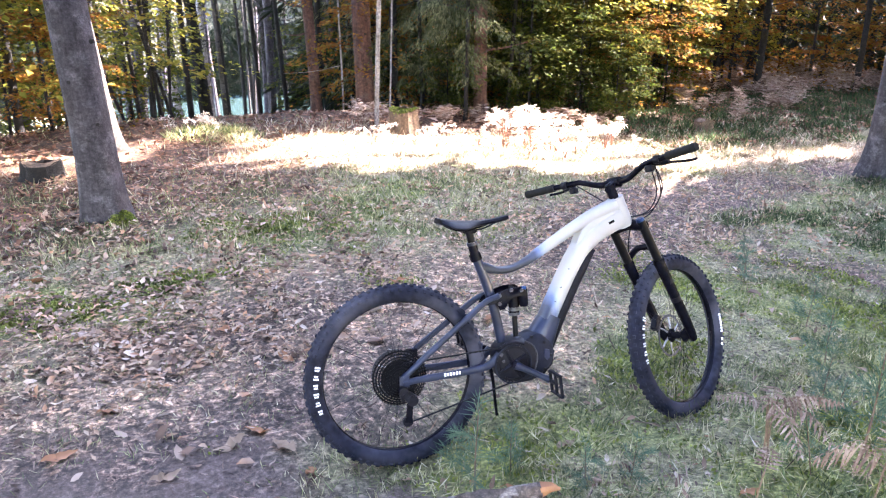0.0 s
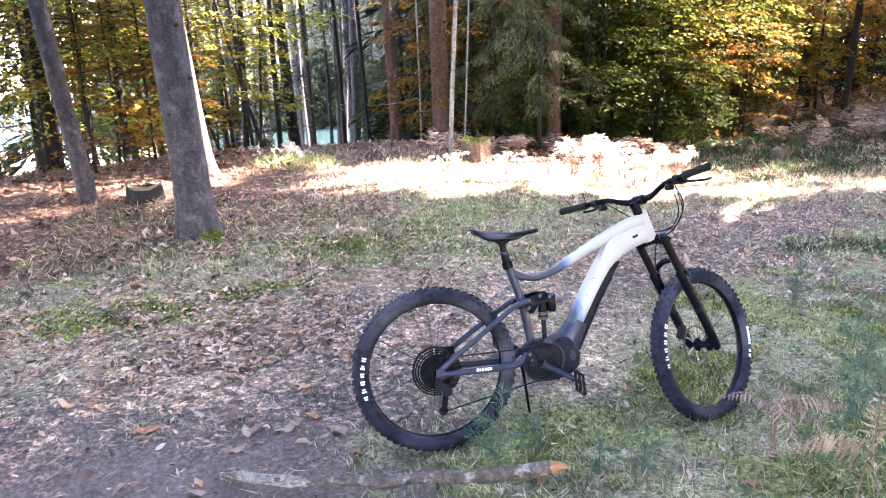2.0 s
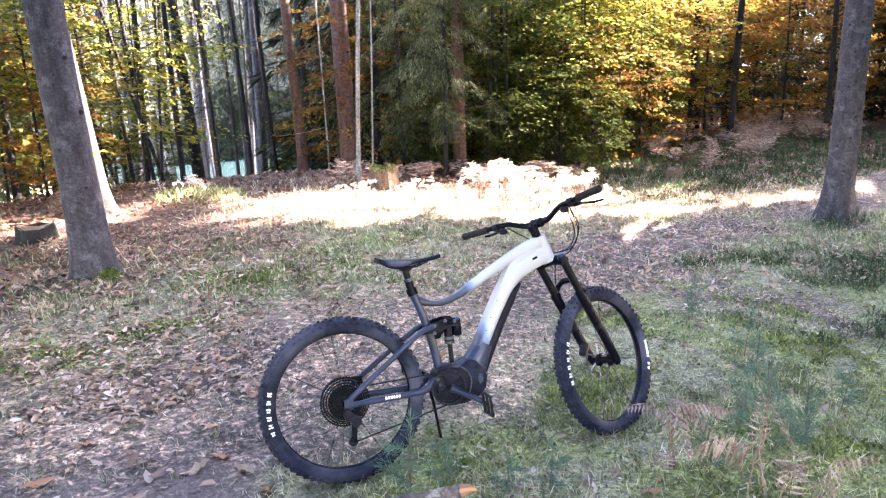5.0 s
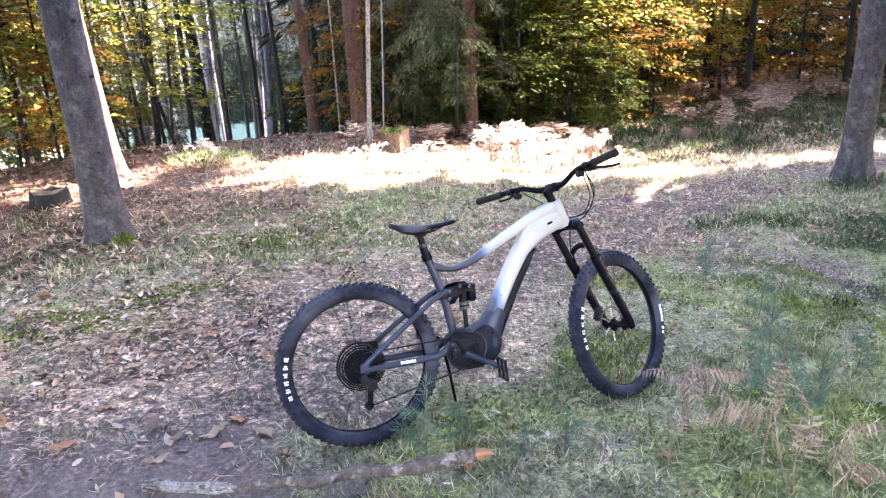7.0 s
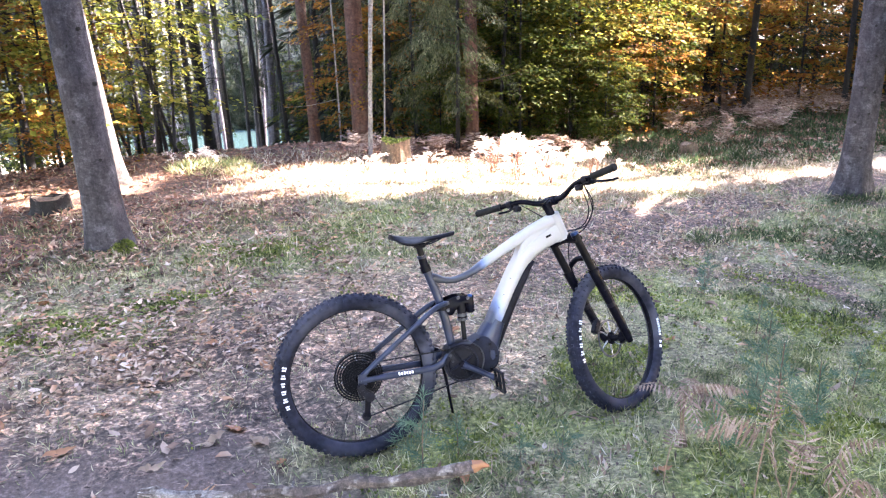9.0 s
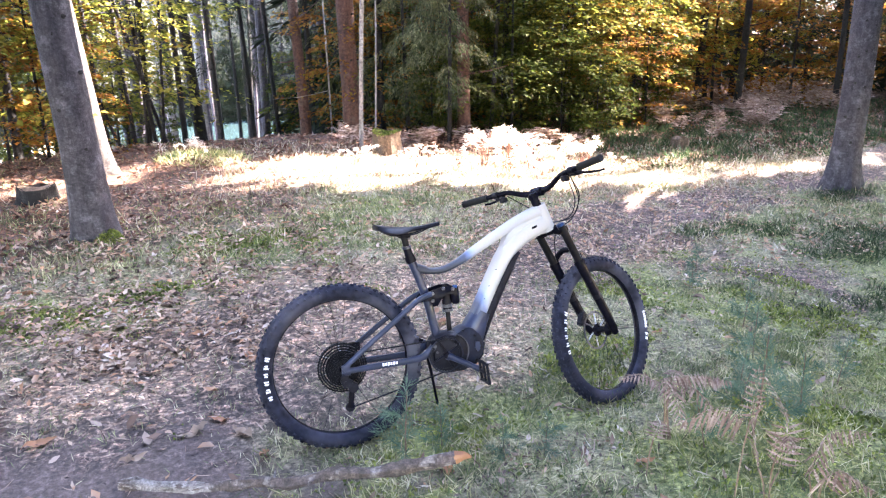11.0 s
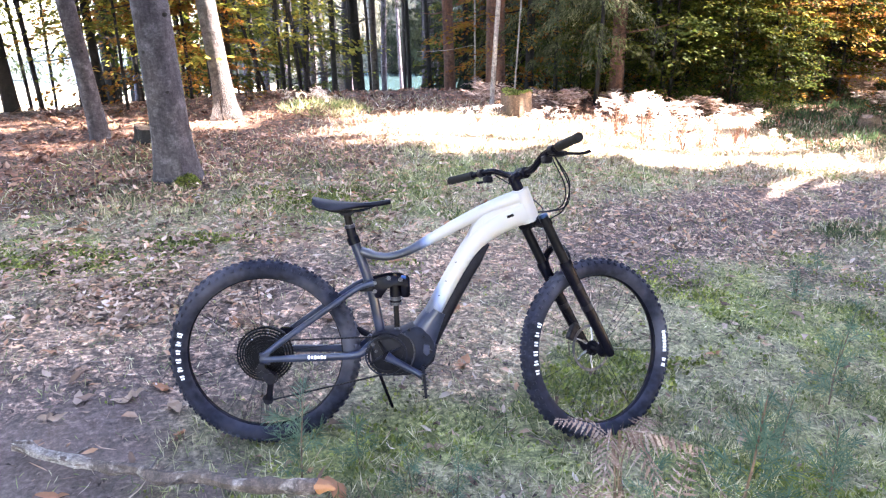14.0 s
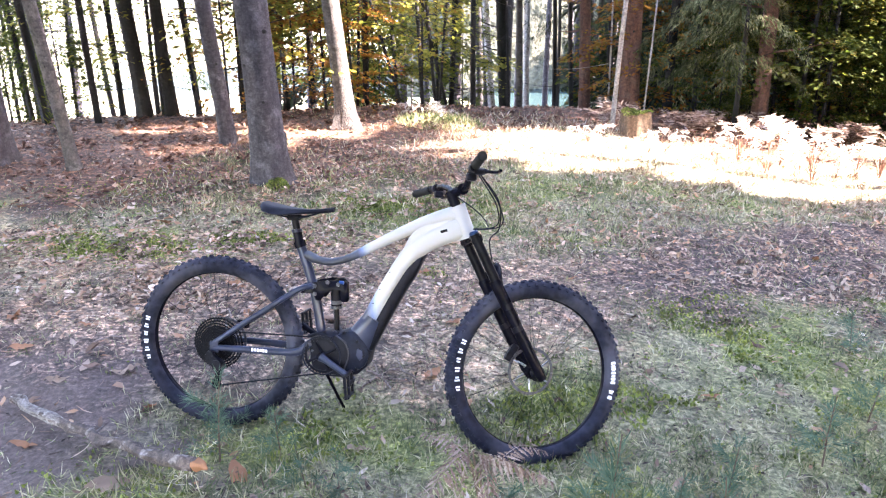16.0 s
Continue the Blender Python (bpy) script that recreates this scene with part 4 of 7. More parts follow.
def crowned(t, seed, h0, h1, reach, boughs=170):
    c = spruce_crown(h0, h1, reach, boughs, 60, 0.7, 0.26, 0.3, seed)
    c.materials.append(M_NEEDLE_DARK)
    ob = new("crown", c)
    ob.parent = t


# high crowns of the near trees, unseen and sized to shape the sunlight
for i, (t, h0, h1, reach) in enumerate(zip(near, (6.0, 5.5, 6.5, 6.0, 6.0, 6.2, 7.0), (19, 17, 18, 15, 20, 22, 21), (1.5, 1.3, 1.8, 1.2, 1.6, 1.9, 1.8))):
    crowned(t, 300 + i, h0, h1, reach)
# two unseen spruces added so that their crowns cut the sunlit strip
for x, y, r, h0, h1, reach in ((16.4, 7.26, 0.14, 13.8, 24, 1.15), (18.2, 9.75, 0.15, 14.9, 25, 0.75)):
    t = big_tree("spruce_tree", x, y, r, h1, M_BARK_SPRUCE, "unseen grey spruce added to cast shade from beyond the trail", (0, 0), 1.4, 18)
    crowned(t, int(310 + x), h0, h1, reach, 240)
    if x < 17:
        crowned(t, 331, 12.2, 13.6, 1.0, 5)
        crowned(t, 333, 10.5, 11.4, 1.2, 4)
    else:
        crowned(t, 332, 10.4, 15.9, 0.75, 50)

# unseen spruce added to shade the near edge of the sunlit strip
t = big_tree("spruce_tree", 12.8, 3.2, 0.17, 23, M_BARK_SPRUCE, "unseen grey spruce with a high dense crown, added for shade", (0, 0), 1.4, 19)
crowned(t, 335, 5.6, 23, 3.1, 420)
tall = [shade_spruce(71), shade_spruce(72)]
SHADE_AT = [(15.5, -4.0), (13.5, 0.0), (14.5, -1.6), (13.0, -4.6), (17.0, 2.5), (18.0, 0.2), (17.5, -3.2), (16.5, -6.6), (21.0, 3.5), (22.0, 1.8), (22.5, -1.6), (21.0, -5.4),
        (26.0, 4.8), (27.0, 2.6), (27.5, 0.0), (10.0, -8.0), (4.0, -9.5), (-4.0, -9.0), (-9.0, -4.0), (-9.5, 2.0)]
for i, (x, y) in enumerate(SHADE_AT):
    m = pose(x, y, gz(x, y) - 0.05, 0, 0, i * 47)
    if i < 2:
        tall[i].matrix_basis = m
    else:
        copy_thing(tall[i % 2], m)

# far shore: wooded ridge closing the view beyond the water
rx_ = np.linspace(-200, 200, 260)
ridge_v, ridge_f = [], []
for i, x in enumerate(rx_):
    top = (15 + 2.5 * math.sin(x * 0.045) + 1.5 * math.sin(x * 0.12 + 1) + 1.2 * rng.random()) * (0.06 + 0.94 * float(step(-19, -8, np.array(x))))
    shore = float(step(-17, -11, np.array(x)))        # the wooded shore ends where the meadow opens
    for k, (yy, zz) in enumerate(((58, -6.9), (59, -4.2 + 1.2 * rng.random()), (62, top * 0.45 - 1.5 + rng.random()), (67, top), (95, top * 0.7))):
        ridge_v.append((x, yy + 1.5 * math.sin(x * 0.2) + 0.8 * rng.random(), -10 + (zz + 10) * shore))
for i in range(len(rx_) - 1):
    for k in range(4):
        ridge_f.append((i * 5 + k, (i + 1) * 5 + k, (i + 1) * 5 + k + 1, i * 5 + k + 1))
single("backdrop", mesh_arrays("backdrop", ridge_v, ridge_f), plain("far_wood", (0.012, 0.016, 0.010), (0.100, 0.095, 0.062), 0.95, 0, 0.9, 0.9, 1.2), "far wooded shore beyond the lake", "hillside", kind="structure")


# ---- the bike ----
LEAN, DIVE, YAW = 11.0, 1.7, -1.0      # leaning on its stand, degrees
STEER, HEAD = 26.0, 65.5
R_WHEEL, R_TYRE = 0.352, 0.033
bike = thing("electric_mountain_bike", "white and blue-grey full-suspension electric mountain bike leaning on its stand", "bicycle",
             pose(0.0, 0.0685, 0.345) @ pose(0, 0, 0, 0, 0, YAW) @ pose(0, 0, 0, 0, DIVE, 0) @ pose(0, 0, 0, -LEAN, 0, 0))
PIVOT = Vector((0.96, 0, 0.55))
AXIS = Vector((-math.cos(radians(HEAD)), 0, math.sin(radians(HEAD))))
TURN = Matrix.Translation(PIVOT) @ Matrix.Rotation(radians(STEER), 4, AXIS) @ Matrix.Translation(-PIVOT)
FRONT = Vector((1.268, 0, 0.0))


def tyre_bm():
    """Round carcass with three rows of blocks on the tread and one on each shoulder."""
    bm = bmesh.new()
    prof = []
    for k in range(14):
        a = 2 * math.pi * k / 14
        prof.append((R_WHEEL - R_TYRE - 0.004 + R_TYRE * math.cos(a), R_TYRE * 1.0 * math.sin(a)))
    lathe(prof, 72, bm)
    for k in range(66):
        for row, (ang, w, ln) in enumerate(((-58, 0.013, 0.013), (-20, 0.013, 0.015), (20, 0.013, 0.015), (58, 0.013, 0.013))):
            t = 2 * math.pi * (k + (0.5 if row in (1, 3) else 0)) / 66
            b = radians(ang)
            rr = R_WHEEL - R_TYRE - 0.004 + (R_TYRE + 0.001) * math.cos(b)
            m = Matrix.Rotation(-t, 4, "Y") @ Matrix.Translation((rr, (R_TYRE + 0.001) * math.sin(b), 0)) @ Matrix.Rotation(b, 4, "Z") @ Matrix.Diagonal((0.0090, w, ln, 1))
            vs = [bm.verts.new(m @ Vector(c)) for c in ((-.5, -.5, -.5), (-.5, .5, -.5), (-.5, .5, .5), (-.5, -.5, .5), (.5, -.38, -.38), (.5, .38, -.38), (.5, .38, .38), (.5, -.38, .38))]
            for f in ((4, 5, 6, 7), (0, 1, 5, 4), (1, 2, 6, 5), (2, 3, 7, 6), (3, 0, 4, 7)):
                bm.faces.new([vs[i] for i in f])
    return bm


TYRE = mesh_of("tyre", tyre_bm())
RIM = mesh_of("wheel", lathe([(0.291, -0.016), (0.293, -0.0165), (0.298, -0.014), (0.298, 0.014), (0.293, 0.0165), (0.291, 0.016), (0.284, 0.012), (0.281, 0.006), (0.281, -0.006), (0.284, -0.012)], 64))
SPOKE = mesh_of("spoke", rod((0, 0, 0.022), (0, 0, 0.283), 0.0008, 5))
ROTOR = lathe([(0.092, -0.001), (0.092, 0.001), (0.081, 0.001), (0.081, -0.001)], 40)
ROTOR = mesh_of("brake_rotor", ROTOR)
ROTOR_STAR = lathe([(0.024, -0.002), (0.024, 0.002), (0.012, 0.002), (0.012, -0.002)], 20)
for k in range(6):
    a = k * math.pi / 3 + 0.3
    sweep([(0.02 * math.cos(a), 0, 0.02 * math.sin(a)), (0.052 * math.cos(a + 0.12), 0, 0.052 * math.sin(a + 0.12)), (0.080 * math.cos(a + 0.22), 0, 0.080 * math.sin(a + 0.22))], [0.005, 0.004, 0.003], 5, ROTOR_STAR)
ROTOR_STAR = mesh_of("rotor_carrier", ROTOR_STAR)


def letter_bar(a, k, r, y, w=0.0062):
    """One plain white bar on the tyre wall in place of a letter of the maker's name."""
    bm = bmesh.new()
    box(bm, (0, 0, 0), (0.019 - 0.003 * (k % 3), 0.0012, w), Matrix.Rotation(-radians(a), 4, "Y") @ Matrix.Translation((r, y, 0)))
    return bm


def wheel(centre, m, letters, name, side, label):
    w = part("wheel", RIM, M_BLACK, bike, label, m @ Matrix.Translation(centre))
    part("tyre", TYRE, M_TYRE, w, "black knobbly tyre dusty with dried mud")
    part("hub", lathe([(0.006, -0.066), (0.014, -0.066), (0.014, -0.055), (0.030, -0.034), (0.030, -0.030), (0.016, -0.026), (0.016, 0.026), (0.030, 0.030), (0.030, 0.034), (0.012, 0.055), (0.012, 0.066), (0.006, 0.066)], 20), M_BLACK, w)
    for k in range(28):
        a = 360.0 * k / 28
        s = (k % 2) * 2 - 1
        part("spoke", SPOKE, M_DARKSTEEL, w, "", pose(0, s * 0.024, 0, 0, a, 0) @ pose(0, 0, 0, s * 5.0, 0, 0) @ pose(0, 0, 0, 0, (6 if (k // 2) % 2 else -6), 0))
    part("rotor_carrier", ROTOR_STAR, M_STEEL, w, "bright alloy rotor carrier", pose(0, 0.038, 0))
    part("brake_rotor", ROTOR, M_BOLT, w, "drilled steel brake disc", pose(0, 0.040, 0))
    for st, sp, cnt in letters:
        for k in range(cnt):
            part("tyre_mark", letter_bar(st + sp * (k // 2 + (0.28 if k % 2 else -0.02)) / (cnt / 2), k, 0.3125, -R_TYRE - 0.0005), M_WHITE, w, "white print on the tyre wall")
    return w


wheel((0, 0, 0), Matrix(), [(165, 36, 12)], "rear", 1, "black rear wheel with spokes")
wheel(FRONT, TURN, [(158, 38, 12), (-6, 16, 14), (-17, 8, 4)], "front", 1, "black front wheel turned to one side")

# main frame
frame_ = part("frame", beam(spline([(0.982, 0, 0.497), (0.945, 0, 0.585), (0.933, 0, 0.613)], 3), 0.030, 0.034, 18), M_FRAME, bike, "off-white frame fading to blue-grey")
part("top_tube", beam(spline([(0.352, 0, 0.385), (0.40, 0, 0.368), (0.46, 0, 0.364), (0.53, 0, 0.386), (0.60, 0, 0.425), (0.72, 0, 0.492), (0.83, 0, 0.547), (0.93, 0, 0.586)], 4),
                      [0.019] * 12 + [0.021 + 0.0008 * i for i in range(17)], [0.018] * 4 + [0.0145] * 8 + [0.0150 + 0.0008 * i for i in range(17)], 16), M_FRAME, frame_)
part("down_tube", beam(spline([(0.578, 0, 0.073), (0.636, 0, 0.183), (0.704, 0, 0.313), (0.759, 0, 0.403), (0.803, 0, 0.450), (0.86, 0, 0.490), (0.955, 0, 0.535)], 5),
                       [0.042] * 10 + [0.042 - 0.0004 * i for i in range(21)], [0.0315] * 10 + [0.0315 + 0.0006 * i for i in range(21)], 18, 3.2), M_FRAME, frame_)
part("motor_neck", beam(spline([(0.640, 0, 0.165), (0.612, 0, 0.115), (0.585, 0, 0.060), (0.560, 0, 0.020)], 4), 0.0455, [0.036, 0.040, 0.044, 0.047, 0.050, 0.053, 0.056, 0.058, 0.060, 0.060, 0.060, 0.058, 0.055], 18, 3.0), M_GREY, frame_, "dark blue-grey tube end round the motor")
part("battery_cover", beam(spline([(0.618, 0, 0.045), (0.668, 0, 0.152), (0.731, 0, 0.278), (0.785, 0, 0.369), (0.822, 0, 0.414)], 4),
                           [0.037] * 17, [0.026] * 12 + [0.022, 0.018, 0.014, 0.010, 0.005], 14, 3.0), M_SATIN, frame_, "black battery cover under the down tube")
gus = [(0.764, 0.484), (0.790, 0.520), (0.850, 0.556), (0.925, 0.596), (0.957, 0.548), (0.930, 0.522), (0.870, 0.492), (0.815, 0.448), (0.775, 0.425), (0.745, 0.440)]
bm = bmesh.new()
ring_faces(bm, [[bm.verts.new((0.85 + (x - 0.85) * k, yy, 0.51 + (z - 0.51) * k)) for x, z in gus] for yy, k in ((-0.029, 0.86), (-0.023, 1.0), (0.023, 1.0), (0.029, 0.86))])
part("gusset", bm, M_FRAME, frame_)
part("seat_tube", beam(spline([(0.425, 0, 0.075), (0.397, 0, 0.215), (0.368, 0, 0.315), (0.335, 0, 0.405), (0.326, 0, 0.428)], 4), 0.018, 0.0185, 14, 2.2), M_GREY, frame_)
part("seat_clamp", beam([(0.331, 0, 0.412), (0.322, 0, 0.436)], 0.0225, 0.0225, 14, 2.1), M_BLACK, frame_)
for sx, sz in ((0.70, 0.35), (0.665, 0.28), (0.64, 0.225)):
    bm = bmesh.new()
    box(bm, (sx, -0.0435, sz), (0.006, 0.002, 0.003))
    part("paint_chip", bm, M_SATIN, frame_, "dark chip in the paint")
bm = bmesh.new()
box(bm, (0.898, -0.0335, 0.520), (0.026, 0.006, 0.010), Matrix.Rotation(radians(-20), 4, "Y"))
part("cable_port", bm, M_BLACK, frame_, "black cable port")

# motor with cranks
def slab(outline, layers, cx, cz):
    bm = bmesh.new()
    rs = [[bm.verts.new((cx + (x - cx) * sc, yy, cz + (z - cz) * sc)) for x, z in outline] for yy, sc in layers]
    ring_faces(bm, rs)
    return bm


BB = Vector((0.447, 0, 0.004))
shell = [(0.500, 0.090), (0.560, 0.112), (0.605, 0.085), (0.632, 0.030), (0.622, -0.018), (0.590, -0.050), (0.540, -0.070), (0.480, -0.076), (0.440, -0.050), (0.470, 0.02)]
shell = [(p.x, p.z) for p in spline([(x, 0, z) for x, z in shell + shell[:1]], 4)[:-1]]
motor = part("motor", slab(shell, ((-0.050, 0.80), (-0.044, 0.95), (-0.02, 1.0), (0.02, 1.0), (0.044, 0.95), (0.050, 0.80)), 0.545, 0.01), M_MOTOR, bike, "dark blue-grey motor housing")
core = [(0.385, 0.030), (0.400, 0.072), (0.450, 0.092), (0.520, 0.086), (0.560, 0.040), (0.560, -0.030), (0.520, -0.072), (0.450, -0.078), (0.400, -0.050)]
core = [(p.x, p.z) for p in spline([(x, 0, z) for x, z in core + core[:1]], 4)[:-1]]
part("motor_core", slab(core, ((-0.056, 0.72), (-0.050, 0.90), (-0.03, 1.0), (0.03, 1.0), (0.050, 0.90), (0.056, 0.72)), 0.475, 0.005), M_SATIN, motor, "black motor core")
part("skid_plate", slab([(0.600, 0.050), (0.636, 0.030), (0.626, -0.026), (0.590, -0.062), (0.530, -0.082), (0.470, -0.084), (0.470, -0.070), (0.540, -0.066), (0.590, -0.040), (0.612, 0.0)],
                        ((-0.040, 0.98), (-0.034, 1.0), (0.034, 1.0), (0.040, 0.98)), 0.56, -0.02), M_SATIN, motor, "black plate under the motor")
for bx, bz in ((0.585, 0.070), (0.612, 0.015), (0.585, -0.040), (0.530, 0.098)):
    part("bolt", rod((bx, -0.056, bz), (bx, -0.044, bz), 0.006, 8), M_DARKSTEEL, motor)
ringbm = lathe([(0.069, -0.0605), (0.069, -0.0575), (0.060, -0.0570), (0.060, -0.0610)], 40)
for k in range(34):
    a = 2 * math.pi * k / 34
    box(ringbm, (0.071 * math.cos(a), -0.059, 0.071 * math.sin(a)), (0.007, 0.002, 0.005), Matrix.Rotation(-a, 4, "Y"))
for k in range(4):
    a = math.pi * k / 2 + 0.4
    sweep([(0.012 * math.cos(a), -0.062, 0.012 * math.sin(a)), (0.063 * math.cos(a + 0.1), -0.059, 0.063 * math.sin(a + 0.1))], [0.009, 0.006], 6, ringbm)
part("chainring", ringbm, M_DARKSTEEL, motor, "toothed steel chainring", Matrix.Translation(BB), smooth=False)
part("chain_guide", sweep(spline([(0.395, -0.066, 0.078), (0.440, -0.066, 0.092), (0.490, -0.066, 0.080)], 4), 0.007, 8), M_SATIN, motor, "black chain guide")
part("motor_seam", sweep(spline([(0.500, -0.0535, 0.088), (0.538, -0.0535, 0.060), (0.552, -0.0535, 0.010), (0.535, -0.0535, -0.050)], 5), 0.0032, 6), M_BOLT, motor, "raised grey seam of the housing")
part("bash_ring", lathe([(0.078, -0.0640), (0.078, -0.0600), (0.073, -0.0600), (0.073, -0.0640)], 40), M_MOTOR, motor, "", Matrix.Translation(BB))
part("motor_badge", slab([(0.585, 0.045), (0.606, 0.040), (0.612, 0.010), (0.596, -0.005), (0.582, 0.015)], ((-0.0535, 0.9), (-0.048, 1.0)), 0.597, 0.02), M_GREY, motor, "blue-grey side cover")
for hx, hz in ((0.425, 0.062), (0.478, 0.066), (0.500, 0.040), (0.408, 0.018)):
    part("bolt", rod((hx, -0.060, hz), (hx, -0.052, hz), 0.005, 8), M_BOLT, motor)
part("crank_axle", rod(BB + Vector((0, -0.085, 0)), BB + Vector((0, 0.085, 0)), 0.014, 16), M_BLACK, motor)
CR = Vector((0.138, 0, -0.074))
for s in (-1, 1):
    a, b = BB + Vector((0, s * 0.072, 0)), BB + Vector((0, s * 0.088, 0)) + CR * (1 if s < 0 else -1)
    cr = part("crank_arm", sweep([a, a.lerp(b, 0.2), a.lerp(b, 0.8), b], [0.019, 0.0135, 0.0115, 0.015], 12), M_GREY if s < 0 else M_BLACK, bike, "grey crank arm" if s < 0 else "")
    pb = bmesh.new()
    pc = b + Vector((0, s * 0.058, 0))
    rotp = Matrix.Rotation(radians(84), 4, "Y")
    for dx in (-0.042, 0.042):
        box(pb, pc + rotp @ Vector((dx, 0, 0)), (0.008, 0.086, 0.010), rotp)
    for dy in (-0.042, 0, 0.042):
        box(pb, pc + Vector((0, dy, 0)), (0.086, 0.008, 0.010), rotp)
    for dx in (-0.04, 0, 0.04):
        for dy in (-0.035, 0.035):
            box(pb, pc + rotp @ Vector((dx, 0, 0)) + Vector((0, dy, 0)), (0.004, 0.004, 0.024), rotp)
    rod(b, pc, 0.008, 8, pb)
    part("pedal", pb, M_SATIN, cr, "black flat pedal", smooth=False)

# rear triangle
for s in (-1, 1):
    part("chainstay", beam(spline([(0.0, s * 0.066, -0.006), (0.10, s * 0.062, -0.004), (0.25, s * 0.054, -0.002), (0.345, s * 0.049, 0.006), (0.395, s * 0.046, 0.045)], 4), 0.010, [0.012] * 4 + [0.014] * 8 + [0.016] * 5, 12, 2.6), M_GREY, bike, "blue-grey chainstay")
    part("seatstay", beam(spline([(0.004, s * 0.066, 0.012), (0.10, s * 0.062, 0.084), (0.22, s * 0.054, 0.169), (0.325, s * 0.046, 0.243), (0.362, s * 0.042, 0.262), (0.400, s * 0.040, 0.272)], 4), 0.009, [0.0112] * 21, 12, 2.6), M_GREY, bike, "blue-grey seatstay")
    lk = bmesh.new()
    plate = [(0.345, 0.238), (0.362, 0.262), (0.400, 0.284), (0.455, 0.297), (0.500, 0.296), (0.520, 0.282), (0.516, 0.262), (0.480, 0.262), (0.452, 0.250), (0.428, 0.216), (0.408, 0.214), (0.398, 0.240)]
    ring_faces(lk, [[lk.verts.new((0.43 + (x - 0.43) * k, s * yy, 0.262 + (z - 0.262) * k)) for x, z in plate] for yy, k in ((0.027, 0.93), (0.029, 1.0), (0.034, 1.0), (0.036, 0.93))])
    part("rocker_link", lk, M_BLACK, bike, "black suspension link")
    db = bmesh.new()
    box(db, (0.006, s * 0.070, -0.002), (0.036, 0.008, 0.044))
    part("dropout", db, M_GREY, bike)
cs = bmesh.new()
for k in range(6):
    box(cs, (0.165 + 0.0115 * k, -0.0680, 0.001), (0.008, 0.0015, 0.011 if k % 2 else 0.013))
part("frame_mark", cs, M_WHITE, bike, "white print on the chainstay")
shock = part("shock", rod((0.478, 0, 0.278), (0.482, 0, 0.185), 0.021, 16), M_BLACK, bike, "black rear shock")
part("shaft", rod((0.482, 0, 0.185), (0.487, 0, 0.085), 0.011, 12), M_STANCHION, shock)
part("shock_eye", rod((0.478, -0.03, 0.284), (0.478, 0.03, 0.284), 0.012, 12), M_BLACK, shock)
part("piggyback", sweep([(0.512, -0.012, 0.292), (0.513, -0.012, 0.285), (0.517, -0.012, 0.222), (0.517, -0.012, 0.214)], [0.014, 0.019, 0.019, 0.013], 14), M_BLACK, shock, "black shock reservoir")
part("adjuster", rod((0.500, -0.030, 0.292), (0.518, -0.030, 0.290), 0.007, 10), plain("blue_metal", (0.015, 0.05, 0.15), (0.03, 0.09, 0.24), 0.3, 0.8, 40, 0), shock, "small blue adjuster")

for px_, py_, pz_ in ((0.455, -0.039, 0.289), (0.405, -0.041, 0.272), (0.498, -0.039, 0.284), (0.398, -0.058, 0.045), (0.405, -0.039, 0.240)):
    part("pivot_bolt", lathe([(0.001, -0.003), (0.007, -0.003), (0.008, 0.002), (0.001, 0.002)], 14), M_BOLT, bike, "grey pivot bolt", Matrix.Translation((px_, py_, pz_)))
part("shock_band", rod((0.4805, 0, 0.214), (0.4812, 0, 0.200), 0.0216, 16), M_BOLT, shock, "grey band on the shock")
part("shock_collar", rod((0.4815, 0, 0.192), (0.4820, 0, 0.182), 0.0235, 16), M_BOLT, shock, "grey collar on the shock")
part("lower_shock_mount", rod((0.487, -0.03, 0.085), (0.487, 0.03, 0.085), 0.013, 12), M_BOLT, shock)

# gears
cas = bmesh.new()
for k in range(8):
    r = 0.104 - 0.0102 * k
    y = -0.022 - 0.0045 * k
    lathe([(r, y - 0.001), (r, y + 0.001), (r - 0.0062, y + 0.001), (r - 0.0062, y - 0.001)], 40, cas)
    for j in range(5):
        a = j * 2 * math.pi / 5 + 0.2 * k
        rod((0.02 * math.cos(a), y, 0.02 * math.sin(a)), ((r - 0.008) * math.cos(a + 0.3), y, (r - 0.008) * math.sin(a + 0.3)), 0.002, 4, cas)
    teeth = int(r * 2 * math.pi / 0.0125)
    for j in range(teeth):
        a = j * 2 * math.pi / teeth
        box(cas, (r * math.cos(a), y, r * math.sin(a)), (0.007, 0.0018, 0.004), Matrix.Rotation(-a, 4, "Y"))
for k in range(7):
    r = 0.072 - 0.0072 * k
    y = -0.024 - 0.0055 * k
    lathe([(r, y - 0.0008), (r, y + 0.0008), (0.02, y + 0.0008), (0.02, y - 0.0008)], 30, cas)
lathe([(0.026, -0.060), (0.026, -0.020), (0.018, -0.020), (0.018, -0.060)], 20, cas)
part("cassette", cas, plain("cassette_black", (0.002, 0.002, 0.003), (0.007, 0.007, 0.009), 0.5, 0.0, 50, 0.2, 0.0006, 0.0, 0.05), bike, "dark steel cassette of many sprockets", smooth=False)
der = bmesh.new()
sweep([(0.004, -0.078, -0.018), (0.000, -0.082, -0.040), (0.022, -0.084, -0.064), (0.034, -0.080, -0.082)], [0.010, 0.013, 0.016, 0.013], 10, der)
box(der, (0.018, -0.084, -0.052), (0.050, 0.018, 0.026), Matrix.Rotation(radians(35), 4, "Y"))
rod((0.028, -0.098, -0.070), (0.028, -0.066, -0.070), 0.021, 14, der)
rod((-0.004, -0.094, -0.030), (-0.004, -0.072, -0.030), 0.015, 12, der)
